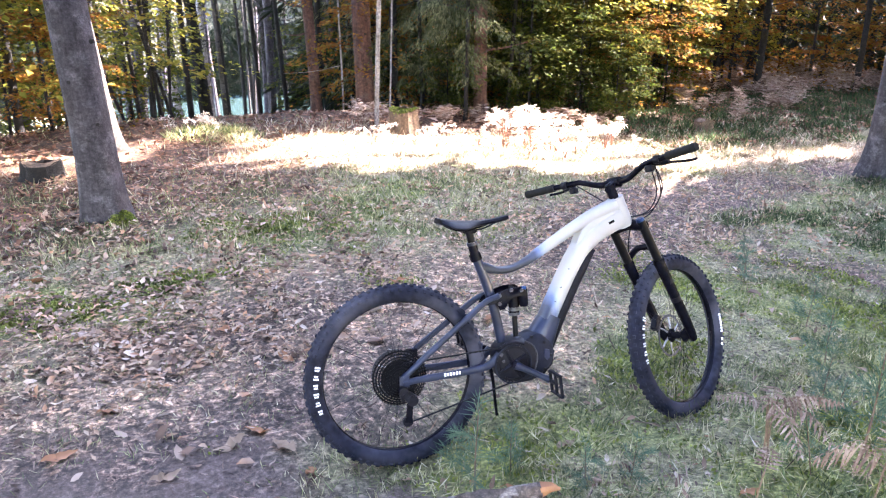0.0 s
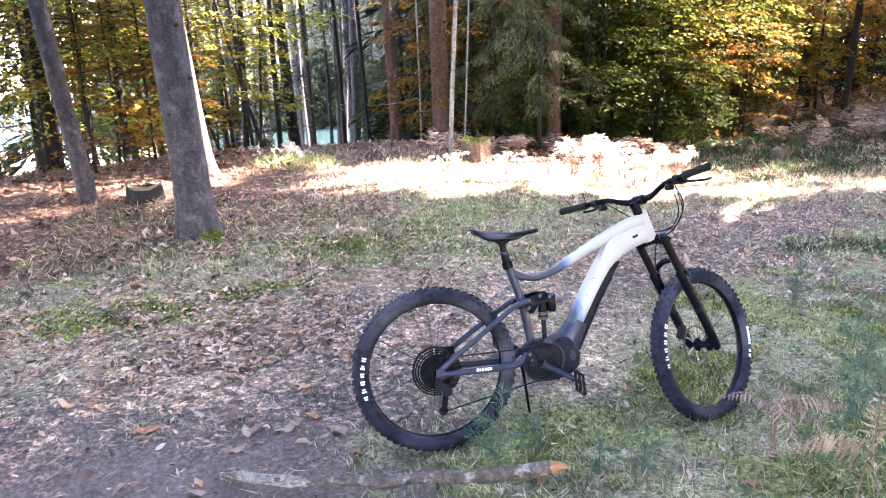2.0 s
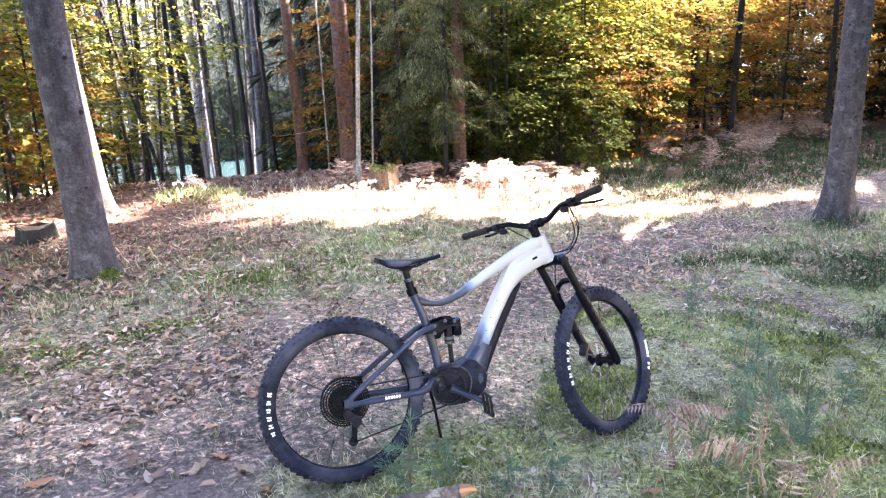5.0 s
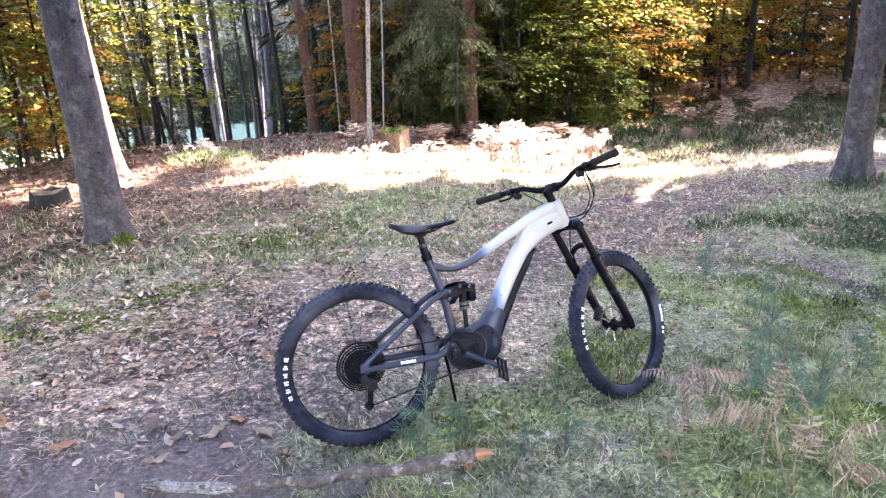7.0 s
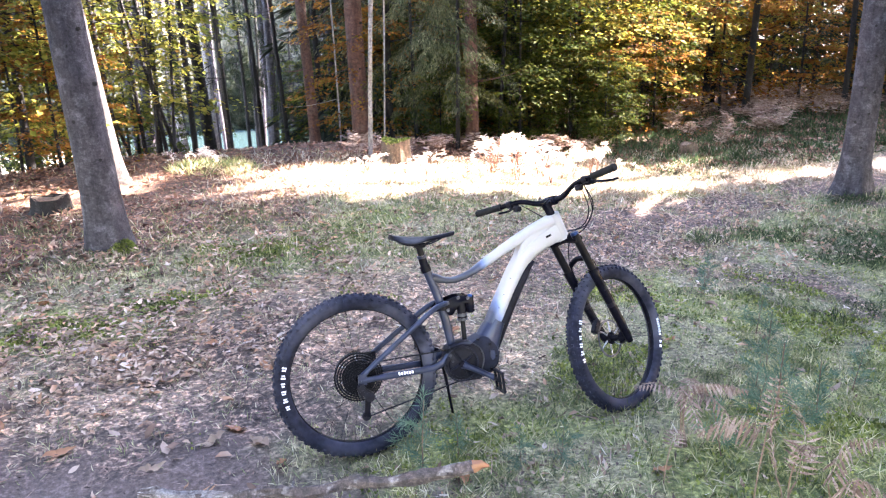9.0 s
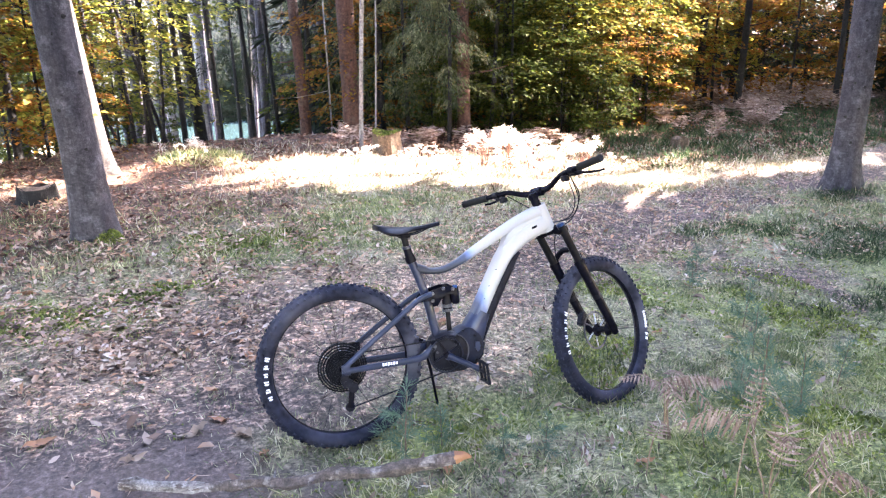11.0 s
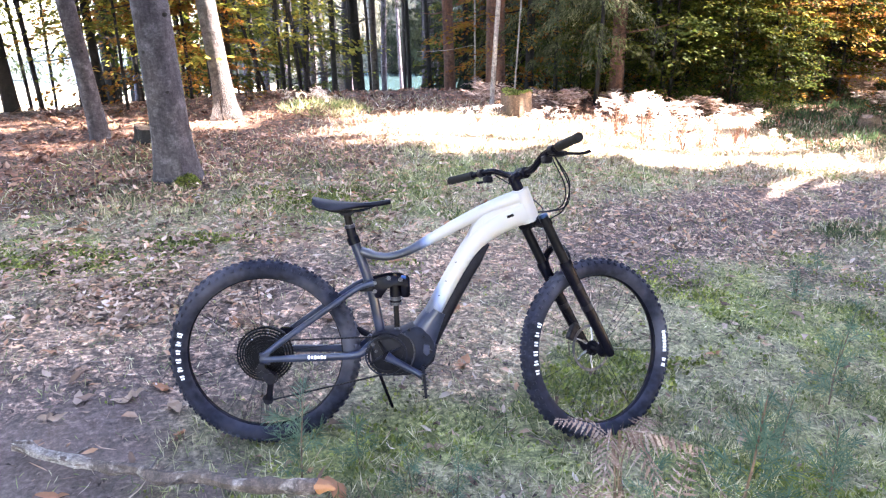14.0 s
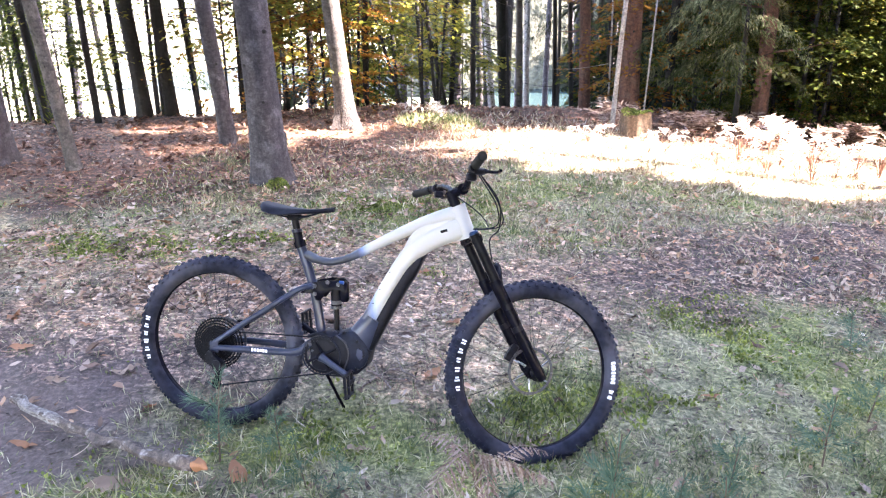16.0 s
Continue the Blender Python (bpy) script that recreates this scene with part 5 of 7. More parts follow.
box(der, (0.006, -0.094, -0.058), (0.040, 0.006, 0.014), Matrix.Rotation(radians(52), 4, "Y"))
box(der, (-0.012, -0.088, -0.050), (0.012, 0.012, 0.040), Matrix.Rotation(radians(-20), 4, "Y"))
derail = part("derailleur", der, M_SATIN, bike, "black rear derailleur")
cage = bmesh.new()
for yy in (-0.072, -0.060):
    beam([(0.030, yy, -0.074), (0.024, yy, -0.100), (0.020, yy, -0.135), (0.014, yy, -0.160)], 0.0015, [0.018, 0.011, 0.011, 0.016], 10, 2.2, cage)
part("cage", cage, M_BLACK, derail)
for px_, pz_ in ((0.032, -0.078), (0.014, -0.158)):
    part("jockey_wheel", lathe([(0.004, -0.069), (0.020, -0.069), (0.020, -0.063), (0.004, -0.063)], 14), M_SATIN, derail, "", Matrix.Translation((px_, 0, pz_)))
for a, b in (((0.0 + 0.01, -0.046, 0.058), (0.445, -0.059, 0.075)), ((0.030, -0.066, -0.160), (0.445, -0.059, -0.068))):
    ch = bmesh.new()
    a, b = Vector(a), Vector(b)
    cnt = int((b - a).length / 0.0125)
    for k in range(cnt):
        c = a.lerp(b, (k + 0.5) / cnt)
        box(ch, c, (0.0115, 0.0055 if k % 2 else 0.0040, 0.0055), Matrix.Rotation(-math.atan2(b.z - a.z, b.x - a.x), 4, "Y"))
    part("chain", ch, M_DARKSTEEL, bike, "", smooth=False)
sen = bmesh.new()
box(sen, (0.07, 0.052, 0.066), (0.045, 0.020, 0.030))
part("rear_brake_caliper", sen, M_BLACK, bike)
part("kickstand", sweep([(0.395, 0.060, -0.015), (0.415, 0.075, -0.10), (0.455, 0.150, -0.24), (0.475, 0.185, -0.305), (0.495, 0.195, -0.312)], [0.009, 0.007, 0.0065, 0.0065, 0.008], 8), M_BLACK, bike, "black kickstand")

# seat
part("seatpost", sweep([(0.326, 0, 0.425), (0.318, 0, 0.455), (0.313, 0, 0.480)], [0.0175, 0.0175, 0.0175], 16), M_BLACK, bike)
part("post_collar", rod((0.3145, 0, 0.470), (0.3125, 0, 0.482), 0.0200, 16), M_GREY, bike, "grey collar of the seatpost")
part("dropper_shaft", rod((0.313, 0, 0.478), (0.304, 0, 0.520), 0.0145, 16), M_STANCHION, bike)
sad = bmesh.new()
rows_ = []
for i in range(15):
    t = i / 14
    x = 0.182 + 0.280 * t
    w = 0.070 * (1 - step(0.22, 0.66, np.array(t))) + 0.020
    w = float(w) * (0.55 + 0.45 * min(1, t / 0.08)) * (0.6 + 0.4 * min(1, (1 - t) / 0.06))
    zt = 0.566 - 0.016 * math.sin(t * math.pi * 0.9) + 0.010 * t + 0.010 * (1 - t) ** 3
    row = []
    for k in range(16):
        a = 2 * math.pi * k / 16
        yy = w * math.cos(a)
        zz = 0.009 * math.sin(a) if math.sin(a) > 0 else 0.013 * math.sin(a)
        groove = -0.005 * math.exp(-(yy / 0.010) ** 2) if math.sin(a) > 0.3 else 0
        row.append(sad.verts.new((x, yy, zt + zz - 0.20 * abs(yy) * (1 if math.sin(a) < 0.5 else 0.5) + groove)))
    rows_.append(row)
ring_faces(sad, rows_)
saddle = part("saddle", sad, M_SATIN, bike, "slim black saddle")
for s in (-1, 1):
    part("saddle_rail", sweep(spline([(0.215, s * 0.030, 0.548), (0.255, s * 0.024, 0.532), (0.345, s * 0.022, 0.532), (0.425, s * 0.012, 0.560)], 4), 0.0035, 6), M_DARKSTEEL, saddle)
bm = bmesh.new()
box(bm, (0.303, 0, 0.527), (0.050, 0.050, 0.020))
bmesh.ops.bevel(bm, geom=bm.edges[:], offset=0.005, segments=2, affect="EDGES")
part("saddle_clamp", bm, M_BLACK, saddle)

# fork, steered
DN = -AXIS
LAT = Vector((0, 1, 0))
FWD = LAT.cross(DN).normalized()
if FWD.x < 0:
    FWD = -FWD
foot = FRONT
AX_OFF = (foot - PIVOT).dot(FWD)
AX_LEN = (foot - PIVOT).dot(DN)


def fk(down, fwd, lat):
    return PIVOT + DN * down + FWD * fwd + LAT * lat


crown = bmesh.new()
sweep([fk(0.075, 0.004, -0.085), fk(0.072, 0.012, -0.060), fk(0.066, 0.016, -0.02), fk(0.066, 0.016, 0.02), fk(0.072, 0.012, 0.060), fk(0.075, 0.004, 0.085)], [0.019, 0.024, 0.022, 0.022, 0.024, 0.019], 14, crown)
fork = part("fork", crown, M_BLACK, bike, "black suspension fork", TURN)
part("steerer", rod(fk(0.075, 0, 0), fk(-0.125, 0, 0), 0.0165, 16), M_BLACK, fork)
for s in (-1, 1):
    part("stanchion", rod(fk(0.050, 0.006, s * 0.072), fk(0.30, 0.022, s * 0.072), 0.0185, 16), M_STANCHION, fork, "dark glossy fork stanchion")
    part("fork_cap", sweep([fk(0.052, 0.006, s * 0.072), fk(0.043, 0.006, s * 0.072), fk(0.038, 0.006, s * 0.072)], [0.018, 0.018, 0.013], 14), plain("cap_blue", (0.012, 0.025, 0.06), (0.02, 0.05, 0.12), 0.35, 0.7, 40, 0) if s < 0 else M_BLACK, fork)
    low = sweep([fk(0.235, 0.018, s * 0.072), fk(0.245, 0.018, s * 0.072), fk(0.265, 0.018, s * 0.072), fk(AX_LEN - 0.09, AX_OFF - 0.012, s * 0.072), fk(AX_LEN - 0.01, AX_OFF - 0.005, s * 0.068), fk(AX_LEN + 0.020, AX_OFF, s * 0.066)],
                [0.022, 0.0245, 0.022, 0.0205, 0.020, 0.015], 16)
    lo = part("fork_leg", low, M_BLACK, fork, "black fork leg")
    for dz, rr in ((0.33, 0.0222), (0.42, 0.0218)):
        part("leg_mark", sweep([fk(dz, 0.0245 + (dz - .33) * 0.06, s * 0.072), fk(dz + 0.022, 0.026 + (dz - .33) * 0.06, s * 0.072)], rr, 16), M_SATIN, lo, "faint print")
arch = spline([fk(0.262, 0.020, -0.072), fk(0.222, 0.040, -0.066), fk(0.196, 0.056, -0.030), fk(0.194, 0.058, 0.0), fk(0.196, 0.056, 0.030), fk(0.222, 0.040, 0.066), fk(0.262, 0.020, 0.072)], 4)
part("fork_arch", sweep(arch, 0.013, 10), M_BLACK, fork)
part("axle", rod(foot + Vector((0, -0.080, 0)), foot + Vector((0, 0.078, 0)), 0.010, 12), M_SATIN, fork)
bm = bmesh.new()
box(bm, foot + Vector((-0.075, 0.056, 0.068)), (0.030, 0.030, 0.070), Matrix.Rotation(radians(30), 4, "Y"))
bmesh.ops.bevel(bm, geom=bm.edges[:], offset=0.005, segments=1, affect="EDGES")
part("brake_caliper", bm, M_SATIN, fork, "black brake caliper")

# stem, bar, controls
TOP = fk(-0.112, 0, 0)
st_end = TOP + FWD * 0.040 + Vector((0, 0, 0.006))
stem = part("stem", sweep([TOP - FWD * 0.018, TOP, TOP.lerp(st_end, 0.6), st_end], [0.014, 0.021, 0.017, 0.021], 14), M_BLACK, bike, "short black stem", TURN)
part("spacer", rod(fk(-0.066, 0, 0), fk(-0.128, 0, 0), 0.0195, 16), M_BLACK, stem)
part("stem_clamp", rod(st_end + Vector((0, -0.026, 0)), st_end + Vector((0, 0.026, 0)), 0.0215, 16), M_BLACK, stem)


def bar_pt(l):
    """A point of the bar: rise and back sweep towards the ends."""
    a = abs(l)
    return st_end + Vector((-0.066 * max(0, a - 0.05) / 0.34 - 0.069 * l, l, 0.036 * float(step(0.05, 0.17, np.array(a))) + 0.012 * a - 0.070 * l))


bar = part("handlebar", sweep([bar_pt(-0.39 + 0.78 * i / 26) for i in range(27)], [0.0115 + 0.0045 * math.exp(-((-0.39 + 0.78 * i / 26) / 0.07) ** 2) for i in range(27)], 12), M_BLACK, bike, "wide black riser handlebar", TURN)
for s in (-1, 1):
    g = part("grip", sweep([bar_pt(s * (0.262 + 0.131 * i / 12)) for i in range(13)], [0.0175, 0.0165, 0.0158, 0.0162, 0.0157, 0.0162, 0.0157, 0.0162, 0.0157, 0.0160, 0.0160, 0.0172, 0.0150], 12), M_GRIP, bar, "black rubber grip")
    c = bar_pt(s * 0.215)
    part("lever_clamp", sweep([c - Vector((0, s * 0.012, 0)), c + Vector((0, s * 0.012, 0))], 0.0165, 12), M_SATIN, bar)
    part("brake_body", sweep([c + Vector((0.014, -s * 0.035, -0.008)), c + Vector((0.030, s * 0.0, -0.012)), c + Vector((0.034, s * 0.030, -0.014))], [0.010, 0.013, 0.009], 10), M_SATIN, bar)
    part("brake_lever", sweep(spline([c + Vector((0.034, s * 0.026, -0.014)), c + Vector((0.060, s * 0.050, -0.018)), c + Vector((0.062, s * 0.095, -0.022)), c + Vector((0.056, s * 0.130, -0.022))], 4), 0.0055, 8), M_BLACK, bar, "black brake lever")
    cb = bmesh.new()
    box(cb, c + Vector((0.004, -s * 0.040, -0.028)), (0.034, 0.030, 0.026))
    bmesh.ops.bevel(cb, geom=cb.edges[:], offset=0.005, segments=1, affect="EDGES")
    part("shifter", cb, M_SATIN, bar, "black control pod")
# hoses and cables
inv = TURN.inverted()
head_r = inv @ Vector((0.905, -0.036, 0.523))
for l0, wob, dst in ((-0.18, 0.085, head_r), (-0.16, 0.070, head_r + Vector((0, 0.004, 0.004))), (0.18, 0.075, inv @ Vector((0.905, 0.036, 0.523)))):
    c = bar_pt(l0) + Vector((0.030, 0, -0.012))
    mid = Vector((0.075 + wob * 0.4, l0 * 0.75, -0.065)) + st_end
    mid2 = Vector((0.05 + wob, l0 * 0.30, -0.135)) + st_end
    part("cable", sweep(spline([c, mid, mid2, dst + Vector((0.035, 0, 0.006)), dst], 6), 0.0024, 6), M_SATIN, bar, "thin black cable")
c = bar_pt(-0.18) + Vector((0.030, 0, -0.012))
part("brake_hose", sweep(spline([c, st_end + Vector((0.10, -0.15, -0.05)), st_end + Vector((0.135, -0.06, -0.14)), fk(0.10, 0.085, 0.03), fk(0.20, 0.075, 0.085), fk(0.34, 0.03, 0.092), foot + Vector((-0.07, 0.07, 0.10))], 6), 0.0026, 6), M_SATIN, bar, "thin black brake hose")


# ---- stumps, dead wood, ferns ----
M_STUMP = bark("stump_wood", (0.075, 0.050, 0.033), (0.27, 0.185, 0.12), 6.0, lichen=(0.17, 0.13, 0.085))
def stump(x, y, r, hgt, label, moss_top=True, seed=1, material=None, cut=None):
    rnd = random.Random(seed)
    t = thing("tree_stump", label, "stump", pose(x, y, gz(x, y) - 0.02))
    bm = bmesh.new()
    rs = []
    for z, k in ((-0.15, 1.35), (0.0, 1.22), (hgt * 0.3, 1.06), (hgt * 0.7, 1.0), (hgt * 0.97, 0.98), (hgt, 0.93)):
        ring = []
        for i in range(20):
            a = 2 * math.pi * i / 20
            rr = r * k * (1 + 0.07 * math.sin(a * 4 + seed) + 0.05 * math.sin(a * 7 + 2 * seed))
            ring.append(bm.verts.new((rr * math.cos(a), rr * math.sin(a), z + (0.03 * math.sin(a * 2 + seed) if z == hgt else 0))))
        rs.append(ring)
    ring_faces(bm, rs, caps=False)
    part("stump_side", bm, material or M_WOOD, t)
    top = bmesh.new()
    c = top.verts.new((0, 0, hgt - 0.01))
    ring = [top.verts.new((r * 0.94 * math.cos(2 * math.pi * i / 20), r * 0.94 * math.sin(2 * math.pi * i / 20), hgt - 0.006 + 0.03 * math.sin(2 * math.pi * i / 20 * 2 + seed))) for i in range(20)]
    for i in range(20):
        top.faces.new((c, ring[i], ring[(i + 1) % 20]))
    part("cut_face", top, cut or M_CUT, t, "weathered cut face")
    if moss_top:
        n = 500
        a, rr = rng.uniform(0, 6.283, n), r * np.sqrt(rng.random(n))
        cpos = np.stack([rr * np.cos(a), rr * np.sin(a), hgt + 0.03 * np.sin(a * 2 + seed) * rr / r + 0.0 * a], -1)
        v, f = leaf_cards(cpos, rand_dirs(n, 0.9), rand_dirs(n), 0.035, 0.02)
        part("moss", mesh_arrays("moss", v, f), M_MOSS, t, "green moss cap")
    return t


stump(2.17, 7.02, 0.185, 0.30, "sawn stump with a mossy top beside the pine", True, 3, M_STUMP)
stump(7.02, 7.05, 0.14, 0.21, "low brown stump at the trail side", False, 5, M_STUMP, M_STUMP)
stump(-1.85, 5.15, 0.17, 0.16, "low dark stump in leaf litter", False, 8, M_BARK_DARK, M_STUMP)

# fallen branch
M_BRANCH = bark("branch_bark", (0.020, 0.015, 0.013), (0.24, 0.18, 0.155), 9.0, lichen=(0.48, 0.42, 0.39))
bp = spline([(-0.89, -0.08, 0.065), (-0.58, -0.21, 0.07), (-0.30, -0.35, 0.115), (0.0, -0.51, 0.185), (0.24, -0.64, 0.255)], 6)
bp = [Vector((p.x + 0.006 * math.sin(i * 2.1), p.y + 0.007 * math.sin(i * 1.3 + 1), max(p.z, gz(p.x, p.y) + 0.018) + 0.020 + 0.006 * math.sin(i * 0.9))) for i, p in enumerate(bp)]
br = single("fallen_branch", sweep(bp, [0.0185 + 0.0025 * math.sin(i * 1.7) + 0.003 * (i / 24) for i in range(len(bp))], 14, None, True, 0.28), M_BRANCH, "brown weathered branch lying on the moss", "branch")
part("broken_end", sweep([bp[-1], bp[-1] + Vector((0.030, -0.012, 0.010)), bp[-1] + Vector((0.052, -0.026, 0.006))], [0.019, 0.013, 0.004], 9, None, True, 0.3), M_BIGLEAF, br, "orange-brown splintered end")
for i, (dx, dy) in ((4, (0.06, 0.05)), (11, (0.02, 0.07)), (17, (0.09, -0.03)), (14, (-0.05, -0.06))):
    part("side_twig", sweep([bp[i], bp[i] + Vector((dx, dy, 0.015))], [0.007, 0.003], 7), M_BRANCH, br)

M_BARE = bark("bare_wood", (0.16, 0.13, 0.12), (0.60, 0.54, 0.50), 12.0, lichen=(0.09, 0.065, 0.055))
part("stripped_end", sweep([p + Vector((0, 0, 0.003)) for p in bp[:7]], [0.0200 + 0.002 * math.sin(i * 1.7) - (0.004 if i == 6 else 0) for i in range(7)], 14, None, True, 0.28), M_BARE, br, "pale wood stripped of its bark")

TWIGS = [((-1.15, 1.91), (-1.03, 2.01), (-0.91, 1.89)),
         ((-1.03, 2.01), (-1.11, 2.11), (-1.13, 2.21)),
         ((0.5, 0.32), (0.55, 0.43), (0.62, 0.52)),
         ((0.49, 0.46), (0.6, 0.42), (0.7, 0.42)),
         ((0.51, 0.52), (0.55, 0.44), (0.63, 0.34)),
         ((0.59, 0.61), (0.65, 0.5), (0.72, 0.45)),
         ((-0.45, 1.03), (-0.39, 0.94), (-0.31, 0.85)),
         ((-0.43, 0.85), (-0.37, 0.85), (-0.32, 0.91)),
         ((-0.93, 0.53), (-0.9, 0.59), (-0.84, 0.62)),
         ((1.91, 2.12), (2.14, 2.26), (2.32, 2.24)),
         ((2.32, 2.47), (2.41, 2.38), (2.64, 2.47)),
         ((1.94, 2.75), (2.08, 2.91), (2.2, 2.87)),
         ((1.5, 1.38), (1.61, 1.52), (1.73, 1.59))]
for a, b, c in TWIGS:
    pts = spline([(q[0], q[1], 0) for q in (a, b, c)], 4)
    pts = [Vector((p.x, p.y, gz(p.x, p.y) + 0.006 + 0.004 * math.sin(i * 1.3))) for i, p in enumerate(pts)]
    single("fallen_twig", sweep(pts, [0.0055 - 0.00035 * i for i in range(len(pts))], 6, None, True, 0.2), M_WOOD, "short pale dry twig lying on the ground", "twig", group="fallen twigs")


def frond_mesh(length, seed, pairs=17, width=0.16, arch_=0.35, lobes=9, hang=-0.05):
    """A bracken frond: pinnae in pairs, each cut into small lobes; the rachis is a thin strip of its own."""
    r = np.random.default_rng(seed)
    C, D, N, L, W = [], [], [], [], []
    for i in range(pairs):
        t = (i + 0.6) / pairs
        p = np.array([length * t, 0, length * arch_ * (t - t * t * 1.25)])
        ln = width * (1 - t) ** 0.75 * (0.55 + 0.45 * min(1, t * 5)) * (0.85 + 0.3 * r.random())
        for s in (-1, 1):
            dr = unit(np.array([0.38 + 0.1 * r.random(), s, hang - 0.15 + 0.30 * r.random()]))
            C.append(p); D.append(dr + np.array([0, 0, r.normal(0, 0.15)])); N.append(np.array([0, 0, 1.0]) + r.normal(0, 0.3, 3))
            L.append(max(0.012, ln)); W.append(max(0.005, min(length / pairs * 0.8, ln * 0.20)))
            for j in range(lobes):
                u = (j + 1.0) / (lobes + 1)
                C.append(p + dr * ln * u * 0.9); D.append(dr * 0.8 + np.array([1.0 if j % 2 else -1.0, 0, 0.1])); N.append(np.array([0, 0, 1.0]) + r.normal(0, 0.3, 3))
                L.append(max(0.006, ln * 0.13 * (1.1 - u))); W.append(max(0.005, ln * 0.09))
    n = 30
    for i in range(n):
        t0 = i / n
        C.append(np.array([length * t0, 0, length * arch_ * (t0 - t0 * t0 * 1.25)])); D.append(np.array([1, 0, arch_ * (1 - 2.5 * t0)])); N.append(np.array([0, 0, 1.0])); L.append(length / n * 1.4); W.append(0.005)
    v, f = leaf_cards(np.array(C), np.array(D), np.array(N), np.array(L), np.array(W), 0.15)
    return mesh_arrays("frond", v, f)


PALE = [frond_mesh(0.62, 61, 12, 0.24, 0.75, 5), frond_mesh(0.55, 62, 11, 0.22, 0.9, 5)]


def fern(x, y, meshes, material, label, fronds, tilt=(-10, 10), s=1.0, group="brown bracken"):
    t = thing("bracken_fern", label, "fern", pose(x, y, gz(x, y)), group)
    for a, k, up in fronds:
        part("frond", meshes[k % len(meshes)], material, t, "", pose(0, 0, 0.02, 0, -up, a) @ Matrix.Scale(s, 4), smooth=False)
    return t


LB = "dry brown bracken fern standing in the moss"


def hung_frond(points, width, pairs, sag, seed, rough=0.0):
    """A withered frond along its rachis, its pinnae hanging by sag (0 level, 1 straight down), lobed at the rims."""
    r = np.random.default_rng(seed)
    pts = [np.array(p) for p in spline(points, 8)]
    C, D, N, L, W = [], [], [], [], []
    for i in range(len(pts) - 1):
        C.append(pts[i]); D.append(pts[i + 1] - pts[i]); N.append(np.array([0.1, 0.2, 1.0])); L.append(float(np.linalg.norm(pts[i + 1] - pts[i])) * 1.2); W.append(0.006)
    for i in range(pairs):
        t = 0.06 + 0.92 * (i + 0.5) / pairs
        k = min(int(t * (len(pts) - 1)), len(pts) - 2)
        p = pts[k] + (pts[k + 1] - pts[k]) * (t * (len(pts) - 1) - k)
        fw = unit(pts[k + 1] - pts[k])
        lat = unit(np.cross(fw, np.array([0, 0, 1.0])) + 1e-4)
        ln = width * (0.45 + 0.55 * min(1.0, t * 4)) * (1 - t) ** 0.6 * (0.85 + 0.3 * r.random()) + 0.012
        for sd in (-1, 1):
            d = unit(lat * sd * (1 - sag) + fw * 0.30 + np.array([0, 0, -sag]) + r.normal(0, 0.07 + rough, 3))
            nn = unit(np.cross(d, fw) * sd + r.normal(0, 0.15, 3))
            C.append(p); D.append(d); N.append(nn); L.append(ln); W.append(min(ln * 0.17, 0.011 + 0.05 * rough))
            cross_ = unit(np.cross(nn, d))
            lobes = max(3, int(ln / 0.011))
            for j in range(lobes):
                u = (j + 0.8) / (lobes + 0.6)
                for e in (-1, 1):
                    C.append(p + d * ln * u); D.append(cross_ * e + d * 0.45 + nn * r.normal(0, 0.25)); N.append(nn + r.normal(0, 0.2, 3)); L.append((0.008 + 0.02 * rough) * (1.15 - u)); W.append(0.006)
    v, f = leaf_cards(np.array(C), np.array(D), np.array(N), np.array(L), np.array(W), 0.12)
    return mesh_arrays("frond", v, f)


def near_fern(x, y, fronds):
    """Withered fern: stalk from the moss and fronds bending from its top. Frond points count from the foot of the stalk."""
    z0 = gz(x, y)
    t = thing("bracken_fern", LB, "fern", pose(x, y, z0), "brown bracken")
    for k, (points, width, pairs, sag) in enumerate(fronds):
        local = [(px - x, py - y, pz - z0) for px, py, pz in points]
        part("frond", hung_frond(local, width, pairs, sag, 400 + k + int(100 * x)), M_FERN, t, smooth=False)
        part("stalk", sweep(spline([(0.01 * k, 0, -0.03), (local[0][0] * 0.4, local[0][1] * 0.4, local[0][2] * 0.55), local[0]], 4), 0.0028, 6), M_STEM, t)
    return t


near_fern(1.14, -0.60, [([(1.12, -0.60, 0.36), (1.04, -0.57, 0.41), (0.95, -0.54, 0.40)], 0.060, 12, 0.3),
                        ([(1.10, -0.62, 0.41), (1.05, -0.75, 0.42), (1.00, -0.88, 0.36)], 0.070, 13, 0.45),
                        ([(1.12, -0.64, 0.42), (1.22, -0.68, 0.43), (1.36, -0.70, 0.38)], 0.085, 15, 0.72),
                        ([(1.14, -0.60, 0.38), (1.17, -0.72, 0.40), (1.20, -0.84, 0.31)], 0.070, 12, 0.5),
                        ([(1.18, -0.56, 0.33), (1.25, -0.49, 0.35), (1.33, -0.44, 0.30)], 0.050, 12, 0.3)])
near_fern(1.08, -1.06, [([(1.11, -1.06, 0.47), (1.00, -1.04, 0.53), (0.86, -1.03, 0.50)], 0.135, 9, 0.85)])
near_fern(1.20, -1.08, [([(1.16, -1.07, 0.28), (1.13, -1.05, 0.47), (1.15, -1.03, 0.64)], 0.060, 15, 0.1),
                        ([(1.25, -1.07, 0.24), (1.28, -1.05, 0.42), (1.18, -1.03, 0.60)], 0.070, 16, 0.12),
                        ([(1.20, -1.10, 0.34), (1.19, -1.14, 0.44), (1.16, -1.20, 0.42)], 0.055, 10, 0.4)])
